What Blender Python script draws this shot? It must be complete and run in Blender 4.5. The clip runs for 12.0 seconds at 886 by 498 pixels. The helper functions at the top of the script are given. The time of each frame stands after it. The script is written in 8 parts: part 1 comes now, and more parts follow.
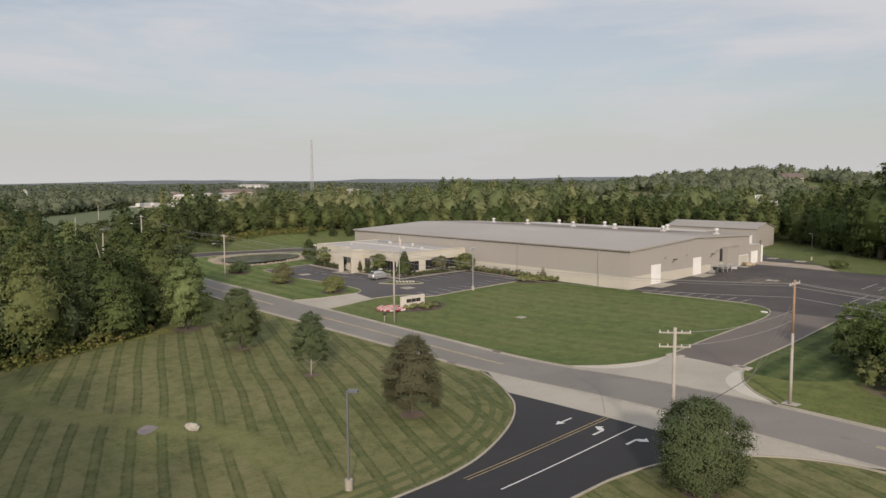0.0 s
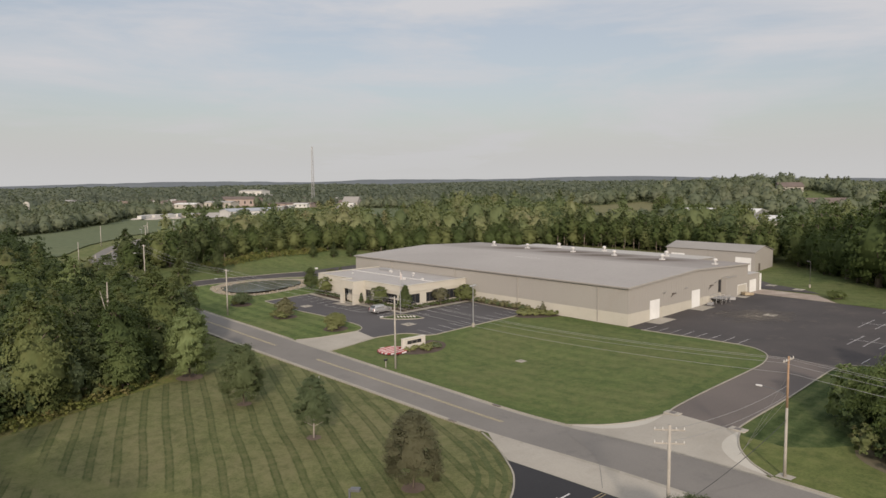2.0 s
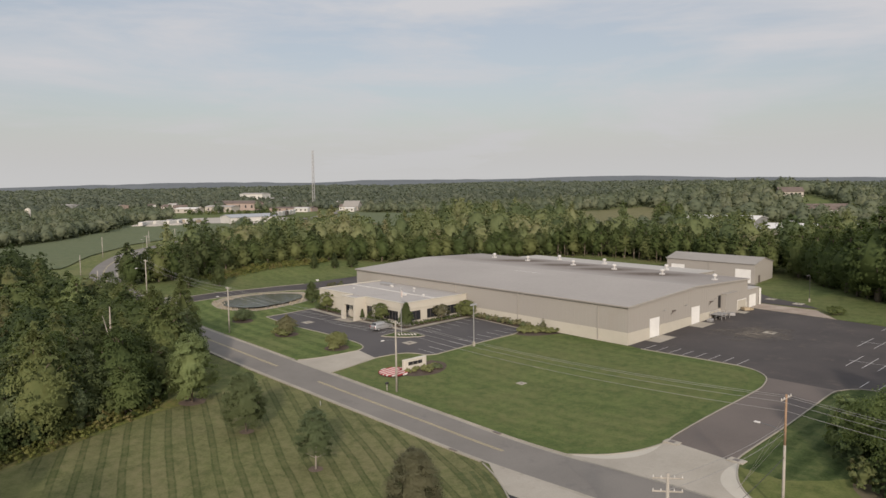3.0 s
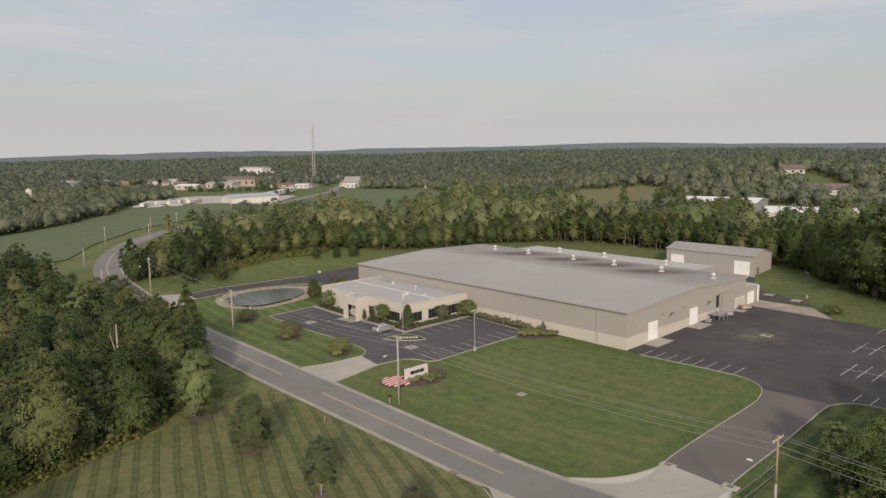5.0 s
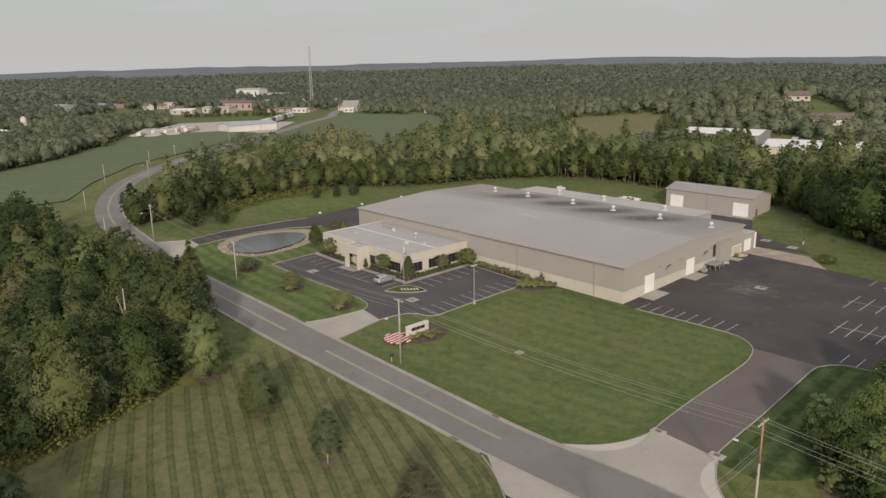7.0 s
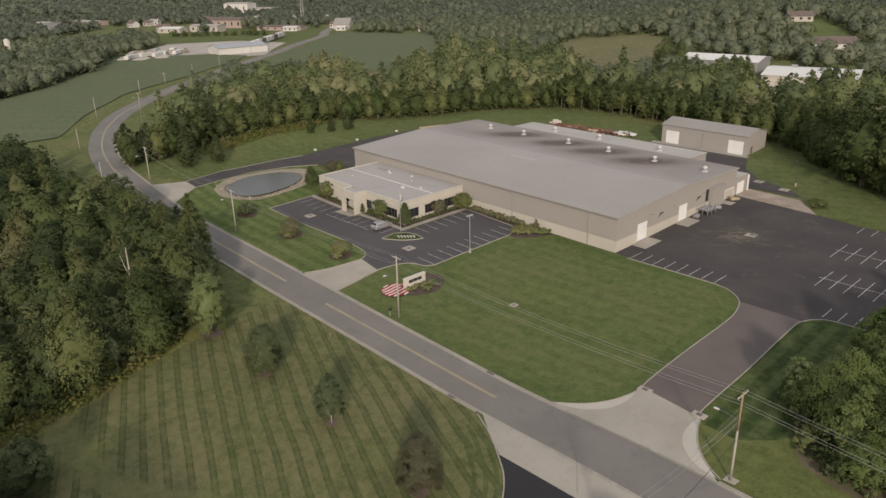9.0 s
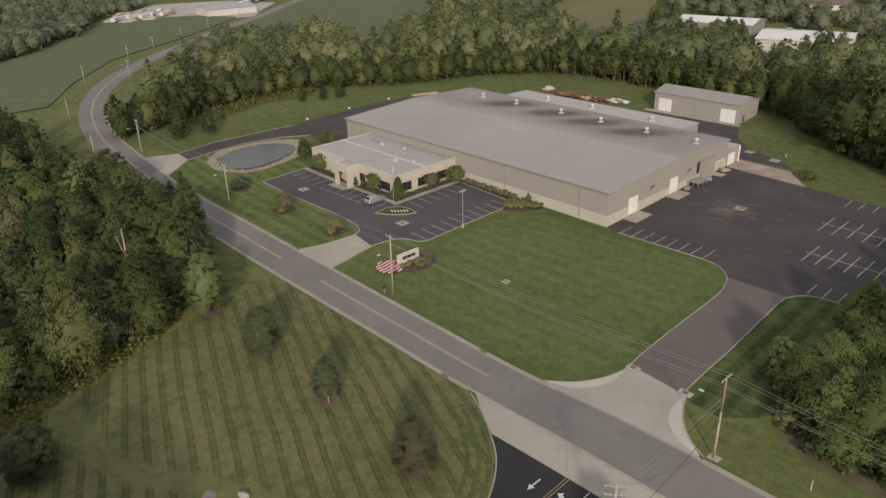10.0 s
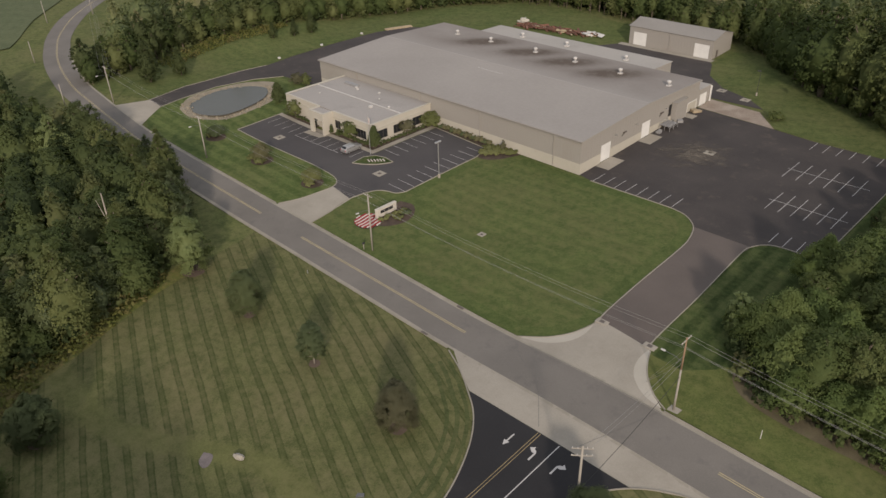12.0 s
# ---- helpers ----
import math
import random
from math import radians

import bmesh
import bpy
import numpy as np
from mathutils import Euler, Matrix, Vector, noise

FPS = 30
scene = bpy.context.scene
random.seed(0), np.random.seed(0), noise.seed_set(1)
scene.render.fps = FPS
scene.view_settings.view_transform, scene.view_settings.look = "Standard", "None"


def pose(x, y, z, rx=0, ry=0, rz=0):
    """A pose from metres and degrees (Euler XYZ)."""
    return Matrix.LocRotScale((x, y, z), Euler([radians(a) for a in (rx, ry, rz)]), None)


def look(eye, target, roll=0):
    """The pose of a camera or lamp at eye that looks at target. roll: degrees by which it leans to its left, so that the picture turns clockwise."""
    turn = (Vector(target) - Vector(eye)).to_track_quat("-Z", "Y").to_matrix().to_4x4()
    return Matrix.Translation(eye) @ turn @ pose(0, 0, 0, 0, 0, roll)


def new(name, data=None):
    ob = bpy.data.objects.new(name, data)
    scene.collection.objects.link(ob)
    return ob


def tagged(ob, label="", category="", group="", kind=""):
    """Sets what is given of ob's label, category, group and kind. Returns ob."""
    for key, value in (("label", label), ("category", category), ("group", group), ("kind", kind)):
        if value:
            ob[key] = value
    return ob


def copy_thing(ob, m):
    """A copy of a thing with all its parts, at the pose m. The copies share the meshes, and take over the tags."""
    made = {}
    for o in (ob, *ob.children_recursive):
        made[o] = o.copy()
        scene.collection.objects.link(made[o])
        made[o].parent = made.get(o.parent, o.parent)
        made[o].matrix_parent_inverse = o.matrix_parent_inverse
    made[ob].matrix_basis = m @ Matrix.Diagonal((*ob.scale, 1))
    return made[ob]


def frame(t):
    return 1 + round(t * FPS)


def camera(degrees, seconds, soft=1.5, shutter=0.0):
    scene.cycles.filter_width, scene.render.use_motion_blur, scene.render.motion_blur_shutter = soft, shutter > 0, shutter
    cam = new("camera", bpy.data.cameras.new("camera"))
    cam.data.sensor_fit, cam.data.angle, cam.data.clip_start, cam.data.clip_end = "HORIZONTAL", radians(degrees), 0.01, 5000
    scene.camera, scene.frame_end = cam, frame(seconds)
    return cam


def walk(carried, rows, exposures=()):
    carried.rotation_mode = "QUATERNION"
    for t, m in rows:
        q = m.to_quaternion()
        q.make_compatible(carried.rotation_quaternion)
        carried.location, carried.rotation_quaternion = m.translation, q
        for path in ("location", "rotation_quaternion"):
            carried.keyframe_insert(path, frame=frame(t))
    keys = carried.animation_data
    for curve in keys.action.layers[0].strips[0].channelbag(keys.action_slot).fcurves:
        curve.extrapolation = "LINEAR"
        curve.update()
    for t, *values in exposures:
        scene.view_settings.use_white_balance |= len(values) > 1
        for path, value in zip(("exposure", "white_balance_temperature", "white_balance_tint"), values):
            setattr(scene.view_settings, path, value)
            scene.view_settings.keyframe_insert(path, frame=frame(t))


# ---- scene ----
cam = camera(63.0, 12.0)
# seconds, eye in metres, turn in degrees
ROWS = [
    (0, 0.768, -0.482, 18.83, 84.722, 0.271, 47.631),
    (0.5, 0.864, -0.519, 20.562, 84.684, 0.324, 47.652),
    (1, 0.976, -0.577, 22.306, 84.657, 0.389, 47.676),
    (1.5, 1.083, -0.621, 24.057, 84.637, 0.473, 47.681),
    (2, 1.237, -0.667, 25.83, 84.628, 0.555, 47.689),
    (2.5, 1.344, -0.717, 27.616, 84.613, 0.627, 47.705),
    (3, 1.462, -0.778, 29.423, 84.591, 0.711, 47.731),
    (4, 1.627, -0.845, 33.053, 84.502, 0.852, 47.754),
    (4.4, 1.695, -0.87, 34.505, 83.835, 0.905, 47.761),
    (4.8, 1.766, -0.891, 35.96, 82.63, 0.964, 47.773),
    (5, 1.801, -0.896, 36.687, 81.978, 0.993, 47.777),
    (5.5, 1.815, -0.853, 38.491, 80.346, 1.075, 47.767),
    (6, 1.798, -0.772, 40.293, 78.699, 1.106, 47.756),
    (6.5, 1.761, -0.706, 42.087, 77.057, 1.118, 47.761),
    (7, 1.718, -0.647, 43.832, 75.399, 1.132, 47.75),
    (8, 1.672, -0.648, 47.285, 72.013, 1.173, 47.648),
    (9, 1.617, -0.649, 50.79, 68.604, 1.219, 47.311),
    (9.5, 1.652, -0.629, 52.539, 66.941, 1.253, 47.022),
    (10, 1.72, -0.613, 54.299, 65.28, 1.299, 46.696),
    (10.5, 1.796, -0.588, 56.05, 63.621, 1.331, 46.331),
    (11, 1.875, -0.527, 57.81, 61.98, 1.402, 45.899),
    (11.5, 1.967, -0.444, 59.562, 60.323, 1.453, 45.314),
    (12, 2.035, -0.401, 61.31, 58.703, 1.476, 44.653),
]
EXPOSURES = [(0.0, -0.01, 6780, 14), (3.0, -0.05, 6780, 14), (5.0, -0.07, 6780, 14), (7.0, -0.13, 6780, 14), (9.0, -0.22, 6820, 15), (12.0, -0.36, 6850, 15)]
walk(cam, [(t, pose(x, y, z, rx, ry, rz)) for t, x, y, z, rx, ry, rz in ROWS], EXPOSURES)

# ---- world and sun ----
SKY = 0.645
SUN_EL, SUN_AZ = 21.5, math.degrees(math.atan2(0.75, -0.66))
world = bpy.data.worlds.new("world")
scene.world = world
world.use_nodes = True
wn, wl = world.node_tree.nodes, world.node_tree.links
wn.clear()
sky = wn.new("ShaderNodeTexSky")
sky.sky_type, sky.sun_disc = "NISHITA", False
sky.sun_elevation, sky.sun_rotation = radians(SUN_EL), radians(SUN_AZ)
sky.air_density, sky.dust_density = 1.0, 2.0
bg_sky = wn.new("ShaderNodeBackground")
bg_sky.inputs["Strength"].default_value = 0.105
wl.new(sky.outputs[0], bg_sky.inputs["Color"])
# thin streaked cloud over the sky
tc = wn.new("ShaderNodeTexCoord")
mp = wn.new("ShaderNodeMapping")
mp.inputs["Scale"].default_value = (1.5, 1.5, 8.5)
mp.inputs["Rotation"].default_value = (0.0, 0.06, radians(40))
wl.new(tc.outputs["Generated"], mp.inputs["Vector"])
cn = wn.new("ShaderNodeTexNoise")
cn.inputs["Scale"].default_value, cn.inputs["Detail"].default_value, cn.inputs["Roughness"].default_value = 1.9, 8.0, 0.6
cn.inputs["Distortion"].default_value = 0.35
wl.new(mp.outputs[0], cn.inputs["Vector"])
cr = wn.new("ShaderNodeMapRange")
cr.inputs["From Min"].default_value, cr.inputs["From Max"].default_value = 0.40, 0.62
cr.inputs["To Min"].default_value, cr.inputs["To Max"].default_value = 0.49, 1.0
wl.new(cn.outputs["Fac"], cr.inputs["Value"])
bg_cloud = wn.new("ShaderNodeBackground")
bg_cloud.inputs["Color"].default_value = (0.86, 0.90, 0.95, 1)
bg_cloud.inputs["Strength"].default_value = 0.62
# an overcast sky is brighter towards the zenith
sepw = wn.new("ShaderNodeSeparateXYZ")
wl.new(tc.outputs["Generated"], sepw.inputs[0])
zen = wn.new("ShaderNodeMapRange")
zen.interpolation_type = "SMOOTHSTEP"
zen.inputs["From Min"].default_value, zen.inputs["From Max"].default_value = 0.18, 0.85
zen.inputs["To Min"].default_value, zen.inputs["To Max"].default_value = SKY, SKY * 2.0
wl.new(sepw.outputs["Z"], zen.inputs["Value"])
wl.new(zen.outputs[0], bg_cloud.inputs["Strength"])
hor = wn.new("ShaderNodeMapRange")
hor.interpolation_type = "SMOOTHSTEP"
hor.inputs["From Min"].default_value, hor.inputs["From Max"].default_value = 0.0, 0.17
wl.new(sepw.outputs["Z"], hor.inputs["Value"])
tint = wn.new("ShaderNodeMix")
tint.data_type = "RGBA"
tint.inputs[6].default_value, tint.inputs[7].default_value = (0.86, 0.895, 0.905, 1), (0.92, 0.97, 1.03, 1)
wl.new(hor.outputs[0], tint.inputs[0])
wl.new(tint.outputs[2], bg_cloud.inputs["Color"])
inv = wn.new("ShaderNodeMath")
inv.operation, inv.inputs[0].default_value = "SUBTRACT", 1.0
wl.new(hor.outputs[0], inv.inputs[1])
veil = wn.new("ShaderNodeMath")
veil.operation = "MAXIMUM"
wl.new(inv.outputs[0], veil.inputs[0])
wl.new(cr.outputs[0], veil.inputs[1])
wmix = wn.new("ShaderNodeMixShader")
wl.new(veil.outputs[0], wmix.inputs[0])
wl.new(bg_sky.outputs[0], wmix.inputs[1])
wl.new(bg_cloud.outputs[0], wmix.inputs[2])
wo = wn.new("ShaderNodeOutputWorld")
wl.new(wmix.outputs[0], wo.inputs["Surface"])
sun = new("sun", bpy.data.lights.new("sun", "SUN"))
sun.data.energy, sun.data.angle, sun.data.color = 3.95, radians(3.5), (1.0, 0.90, 0.78)
az, el = radians(SUN_AZ), radians(SUN_EL)
to_sun = Vector((math.sin(az) * math.cos(el), math.cos(az) * math.cos(el), math.sin(el)))
sun.matrix_world = look(to_sun * 100, (0, 0, 0))


# ---- materials ----
def material(name, rough=0.85, metal=0.0, spec=0.3):
    m = bpy.data.materials.new(name)
    m.use_nodes = True
    b = m.node_tree.nodes["Principled BSDF"]
    b.inputs["Roughness"].default_value, b.inputs["Metallic"].default_value = rough, metal
    b.inputs["Specular IOR Level"].default_value = spec
    return m, m.node_tree.nodes, m.node_tree.links, b


def rgb(c):
    return (c[0], c[1], c[2], 1.0)


def noise_node(n, l, vec, scale, detail=4.0, rough=0.55):
    t = n.new("ShaderNodeTexNoise")
    t.inputs["Scale"].default_value, t.inputs["Detail"].default_value, t.inputs["Roughness"].default_value = scale, detail, rough
    l.new(vec, t.inputs["Vector"])
    return t.outputs["Fac"]


def ramp(n, l, fac, stops):
    r = n.new("ShaderNodeValToRGB")
    while len(r.color_ramp.elements) < len(stops):
        r.color_ramp.elements.new(0.5)
    for e, (p, c) in zip(r.color_ramp.elements, stops):
        e.position, e.color = p, rgb(c)
    l.new(fac, r.inputs[0])
    return r.outputs["Color"]


def mix(n, l, fac, a, b, blend="MIX"):
    m = n.new("ShaderNodeMix")
    m.data_type, m.blend_type = "RGBA", blend
    for sock, v in ((m.inputs[0], fac), (m.inputs[6], a), (m.inputs[7], b)):
        if isinstance(v, (int, float)):
            sock.default_value = v
        elif isinstance(v, tuple):
            sock.default_value = rgb(v)
        else:
            l.new(v, sock)
    return m.outputs[2]


def maths(n, l, op, a, b=0.0):
    m = n.new("ShaderNodeMath")
    m.operation = op
    for sock, v in ((m.inputs[0], a), (m.inputs[1], b)):
        if isinstance(v, (int, float)):
            sock.default_value = v
        else:
            l.new(v, sock)
    return m.outputs[0]


def bumped(n, l, b, height, strength, distance=0.05):
    k = n.new("ShaderNodeBump")
    k.inputs["Strength"].default_value, k.inputs["Distance"].default_value = strength, distance
    l.new(height, k.inputs["Height"])
    l.new(k.outputs[0], b.inputs["Normal"])


def place(n):
    return n.new("ShaderNodeNewGeometry").outputs["Position"]


def surf(name, a, b2, rough=0.85, big=0.15, small=4.0, metal=0.0, spec=0.3, bump=0.3, stain=None, vary=0.0):
    """A surface with slow stains and fine grain between two colours."""
    m, n, l, b = material(name, rough, metal, spec)
    p = place(n)
    slow, fine = noise_node(n, l, p, big, 5.0), noise_node(n, l, p, small, 5.0, 0.65)
    f = maths(n, l, "ADD", maths(n, l, "MULTIPLY", slow, 0.6), maths(n, l, "MULTIPLY", fine, 0.4))
    col = ramp(n, l, f, ((0.34, a), (0.66, b2)))
    if stain:
        s = noise_node(n, l, p, big * 2.7, 6.0, 0.7)
        k = n.new("ShaderNodeMapRange")
        k.inputs["From Min"].default_value, k.inputs["From Max"].default_value = 0.56, 0.74
        l.new(s, k.inputs["Value"])
        col = mix(n, l, maths(n, l, "MULTIPLY", k.outputs[0], 0.55), col, stain)
    if vary:
        o = n.new("ShaderNodeObjectInfo")
        h = n.new("ShaderNodeHueSaturation")
        l.new(maths(n, l, "ADD", 1.0 - vary / 2, maths(n, l, "MULTIPLY", o.outputs["Random"], vary)), h.inputs["Value"])
        l.new(col, h.inputs["Color"])
        col = h.outputs[0]
    l.new(col, b.inputs["Base Color"])
    if bump:
        bumped(n, l, b, fine, bump, 0.02)
    return m


def grass(name, light, dark, dry, angle=None, period=3.2, contrast=0.5, sharp=False, dry_amount=0.5, path=None):
    """Grass with patches, tufts and, where angle is given, mower bands along that heading."""
    m, n, l, b = material(name, 0.95, 0.0, 0.1)
    p = place(n)
    slow, mid, fine = noise_node(n, l, p, 0.07, 5.0), noise_node(n, l, p, 0.45, 6.0, 0.7), noise_node(n, l, p, 4.5, 4.0, 0.75)
    f = maths(n, l, "ADD", maths(n, l, "MULTIPLY", mid, 0.5), maths(n, l, "MULTIPLY", fine, 0.5))
    col = ramp(n, l, f, ((0.40, (dark[0] * 0.88, dark[1] * 0.9, dark[2] * 0.9)), (0.5, ((dark[0] + light[0]) / 2, (dark[1] + light[1]) / 2, (dark[2] + light[2]) / 2)), (0.60, (light[0] * 1.08, light[1] * 1.06, light[2] * 1.06))))
    k = n.new("ShaderNodeMapRange")
    k.inputs["From Min"].default_value, k.inputs["From Max"].default_value = 0.44, 0.62
    l.new(maths(n, l, "ADD", maths(n, l, "MULTIPLY", slow, 0.45), maths(n, l, "MULTIPLY", noise_node(n, l, p, 0.9, 5.0, 0.7), 0.55)), k.inputs["Value"])
    col = mix(n, l, maths(n, l, "MULTIPLY", k.outputs[0], dry_amount), col, dry)
    if angle is not None:
        s = n.new("ShaderNodeSeparateXYZ")
        l.new(p, s.inputs[0])
        c_, s_ = math.cos(radians(angle)), math.sin(radians(angle))
        across = maths(n, l, "SUBTRACT", maths(n, l, "MULTIPLY", s.outputs["Y"], c_), maths(n, l, "MULTIPLY", s.outputs["X"], s_))
        rag = noise_node(n, l, p, 1.4, 5.0, 0.75)
        across = maths(n, l, "ADD", across, maths(n, l, "ADD", maths(n, l, "MULTIPLY", noise_node(n, l, p, 0.06, 2.0), 1.0), maths(n, l, "MULTIPLY", rag, 0.30 if sharp else 0.6)))
        band = maths(n, l, "COSINE", maths(n, l, "MULTIPLY", across, 2 * math.pi / period))
        r = n.new("ShaderNodeMapRange")
        r.interpolation_type = "SMOOTHSTEP"
        r.inputs["From Min"].default_value, r.inputs["From Max"].default_value = (0.30, 0.85) if sharp else (-0.6, 0.6)
        l.new(band, r.inputs["Value"])
        shade = r.outputs[0]
        clods = n.new("ShaderNodeMapRange")
        clods.inputs["From Min"].default_value, clods.inputs["From Max"].default_value = 0.36, 0.64
        clods.inputs["To Min"].default_value, clods.inputs["To Max"].default_value = (0.42, 1.25) if sharp else (0.25, 1.3)
        l.new(noise_node(n, l, p, 0.75, 6.0, 0.7), clods.inputs["Value"])
        if sharp:
            # wheel tracks along the rim of each mown band
            rim = maths(n, l, "MAXIMUM", maths(n, l, "SUBTRACT", 1.0, maths(n, l, "MULTIPLY", maths(n, l, "ABSOLUTE", maths(n, l, "SUBTRACT", band, 0.6)), 3.4)), 0.0)
            shade = maths(n, l, "ADD", maths(n, l, "MULTIPLY", shade, 0.45), maths(n, l, "MULTIPLY", rim, 0.62))
        if path:
            # an unstriped turning strip that swings across the lawn
            x0, y0, x1, y1, wide = path
            q = n.new("ShaderNodeMapRange")
            q.interpolation_type = "SMOOTHSTEP"
            for k_, v_ in (("From Min", x0), ("From Max", x1), ("To Min", y0), ("To Max", y1)):
                q.inputs[k_].default_value = v_
            l.new(s.outputs["X"], q.inputs["Value"])
            off = maths(n, l, "ADD", maths(n, l, "ABSOLUTE", maths(n, l, "SUBTRACT", s.outputs["Y"], q.outputs[0])), maths(n, l, "MULTIPLY", maths(n, l, "SUBTRACT", rag, 0.5), 2.5))
            w = n.new("ShaderNodeMapRange")
            w.interpolation_type = "SMOOTHSTEP"
            w.inputs["From Min"].default_value, w.inputs["From Max"].default_value = wide * 0.5, wide * 1.3
            l.new(off, w.inputs["Value"])
            shade = maths(n, l, "MULTIPLY", shade, w.outputs[0])
            col = mix(n, l, maths(n, l, "MULTIPLY", maths(n, l, "SUBTRACT", 1.0, w.outputs[0]), 0.3), col, (light[0] * 1.1, light[1] * 1.1, light[2] * 0.95))
        fade = maths(n, l, "MULTIPLY", shade, clods.outputs[0])
        col = mix(n, l, maths(n, l, "MINIMUM", maths(n, l, "MULTIPLY", fade, contrast), 0.9), col, (dark[0] * 0.52, dark[1] * 0.62, dark[2] * 0.52))
    l.new(col, b.inputs["Base Color"])
    bumped(n, l, b, fine, 0.8, 0.06)
    return m


def leaves(name, stops, joined=False, share=0.55):
    """Foliage: each tree takes its own green; in joined woods each crown carries it as its tint."""
    m, n, l, b = material(name, 0.75, 0.0, 0.15)
    if joined:
        at_ = n.new("ShaderNodeAttribute")
        at_.attribute_name = "tint"
        rnd = at_.outputs["Fac"]
    else:
        rnd = n.new("ShaderNodeObjectInfo").outputs["Random"]
    p = place(n)
    clump = noise_node(n, l, p, 0.9, 3.0)
    if joined:
        clump = maths(n, l, "ADD", maths(n, l, "MULTIPLY", clump, 0.5), maths(n, l, "MULTIPLY", noise_node(n, l, p, 0.018, 3.0), 0.5))
    f = maths(n, l, "ADD", maths(n, l, "MULTIPLY", rnd, share), maths(n, l, "MULTIPLY", clump, 1.0 - share))
    col = ramp(n, l, f, stops)
    l.new(col, b.inputs["Base Color"])
    t = n.new("ShaderNodeBsdfTranslucent")
    l.new(mix(n, l, 1.0, col, (1.0, 1.0, 0.55), "MULTIPLY"), t.inputs["Color"])
    ms = n.new("ShaderNodeMixShader")
    ms.inputs[0].default_value = 0.42
    l.new(b.outputs[0], ms.inputs[1])
    l.new(t.outputs[0], ms.inputs[2])
    l.new(ms.outputs[0], n["Material Output"].inputs["Surface"])
    return m


def plain(name, c, rough=0.6, metal=0.0, spec=0.4, tone=0.85):
    return surf(name, (c[0] * tone, c[1] * tone, c[2] * tone), c, rough, 0.6, 9.0, metal, spec, 0.1)


M_GROUND = grass("ground_grass", (0.120, 0.138, 0.052), (0.072, 0.090, 0.034), (0.165, 0.150, 0.075))
M_LAWN = grass("striped_lawn", (0.121, 0.129, 0.055), (0.083, 0.091, 0.037), (0.154, 0.137, 0.073), -21.0, 2.35, 1.0, True, 0.7, (-76.0, 14.8, -50.0, 25.5, 1.9))
M_LAWN_FRONT = grass("front_lawn", (0.102, 0.128, 0.045), (0.070, 0.094, 0.032), (0.126, 0.126, 0.056), 2.0, 3.1, 0.22, False, 0.7)
M_LAWN_GREEN = grass("green_lawn", (0.104, 0.138, 0.046), (0.072, 0.100, 0.033), (0.146, 0.146, 0.065), 0.0, 3.4, 0.5, False, 0.5)
M_LAWN_BACK = grass("rear_lawn", (0.098, 0.124, 0.044), (0.068, 0.090, 0.031), (0.135, 0.134, 0.060), 20.0, 4.2, 0.12, False, 0.6)
M_LAWN_RIGHT = grass("verge_lawn", (0.070, 0.096, 0.034), (0.044, 0.064, 0.022), (0.112, 0.115, 0.050), 91.0, 3.0, 0.75, False, 0.5)
M_ROADSIDE = grass("roadside_grass", (0.108, 0.128, 0.042), (0.074, 0.092, 0.030), (0.142, 0.136, 0.058), 3.0, 3.4, 0.12, False, 0.6)
M_LITTER = surf("leaf_litter", (0.085, 0.072, 0.045), (0.135, 0.115, 0.070), 0.95, 0.5, 5.0, bump=0.6, stain=(0.09, 0.10, 0.04))
M_CROP = grass("crop_rows", (0.108, 0.129, 0.071), (0.091, 0.109, 0.060), (0.132, 0.140, 0.082), 48.0, 9.0, 0.12, False, 0.3)
M_MEADOW = grass("meadow", (0.142, 0.138, 0.070), (0.100, 0.102, 0.050), (0.18, 0.155, 0.085))
M_WILD = grass("tall_weeds", (0.150, 0.165, 0.045), (0.070, 0.092, 0.03), (0.19, 0.15, 0.075), None, 3.0, 0.0, False, 0.8)
M_ROAD = surf("road_asphalt", (0.136, 0.127, 0.115), (0.184, 0.171, 0.154), 0.9, 0.11, 6.0, stain=(0.101, 0.096, 0.094))
M_LOT = surf("lot_asphalt", (0.041, 0.037, 0.037), (0.066, 0.058, 0.055), 0.9, 0.12, 5.0, stain=(0.118, 0.098, 0.080))
M_LOTNEW = surf("office_lot_asphalt", (0.054, 0.051, 0.053), (0.078, 0.073, 0.073), 0.9, 0.08, 5.0, stain=(0.075, 0.070, 0.068))
M_DRIVE = surf("drive_asphalt", (0.100, 0.085, 0.077), (0.130, 0.110, 0.099), 0.9, 0.1, 5.0, stain=(0.098, 0.088, 0.082))
M_BLACK = surf("fresh_asphalt", (0.018, 0.018, 0.020), (0.029, 0.029, 0.031), 0.85, 0.1, 6.0, stain=(0.035, 0.034, 0.034))
M_CONC = surf("concrete", (0.267, 0.245, 0.206), (0.344, 0.318, 0.271), 0.9, 0.2, 5.0, stain=(0.241, 0.215, 0.181))
M_CONC_NEW = surf("fresh_concrete", (0.361, 0.339, 0.290), (0.422, 0.396, 0.343), 0.9, 0.2, 5.0)
M_CONC_RED = surf("stained_concrete", (0.20, 0.155, 0.12), (0.36, 0.31, 0.26), 0.9, 0.25, 4.0, stain=(0.38, 0.34, 0.29))
M_KERB = surf("kerb_concrete", (0.232, 0.215, 0.176), (0.318, 0.292, 0.245), 0.9, 0.4, 5.0, stain=(0.189, 0.172, 0.138))
M_CRACK = surf("tar_seal", (0.115, 0.108, 0.102), (0.165, 0.157, 0.148), 0.7, 0.5, 5.0)
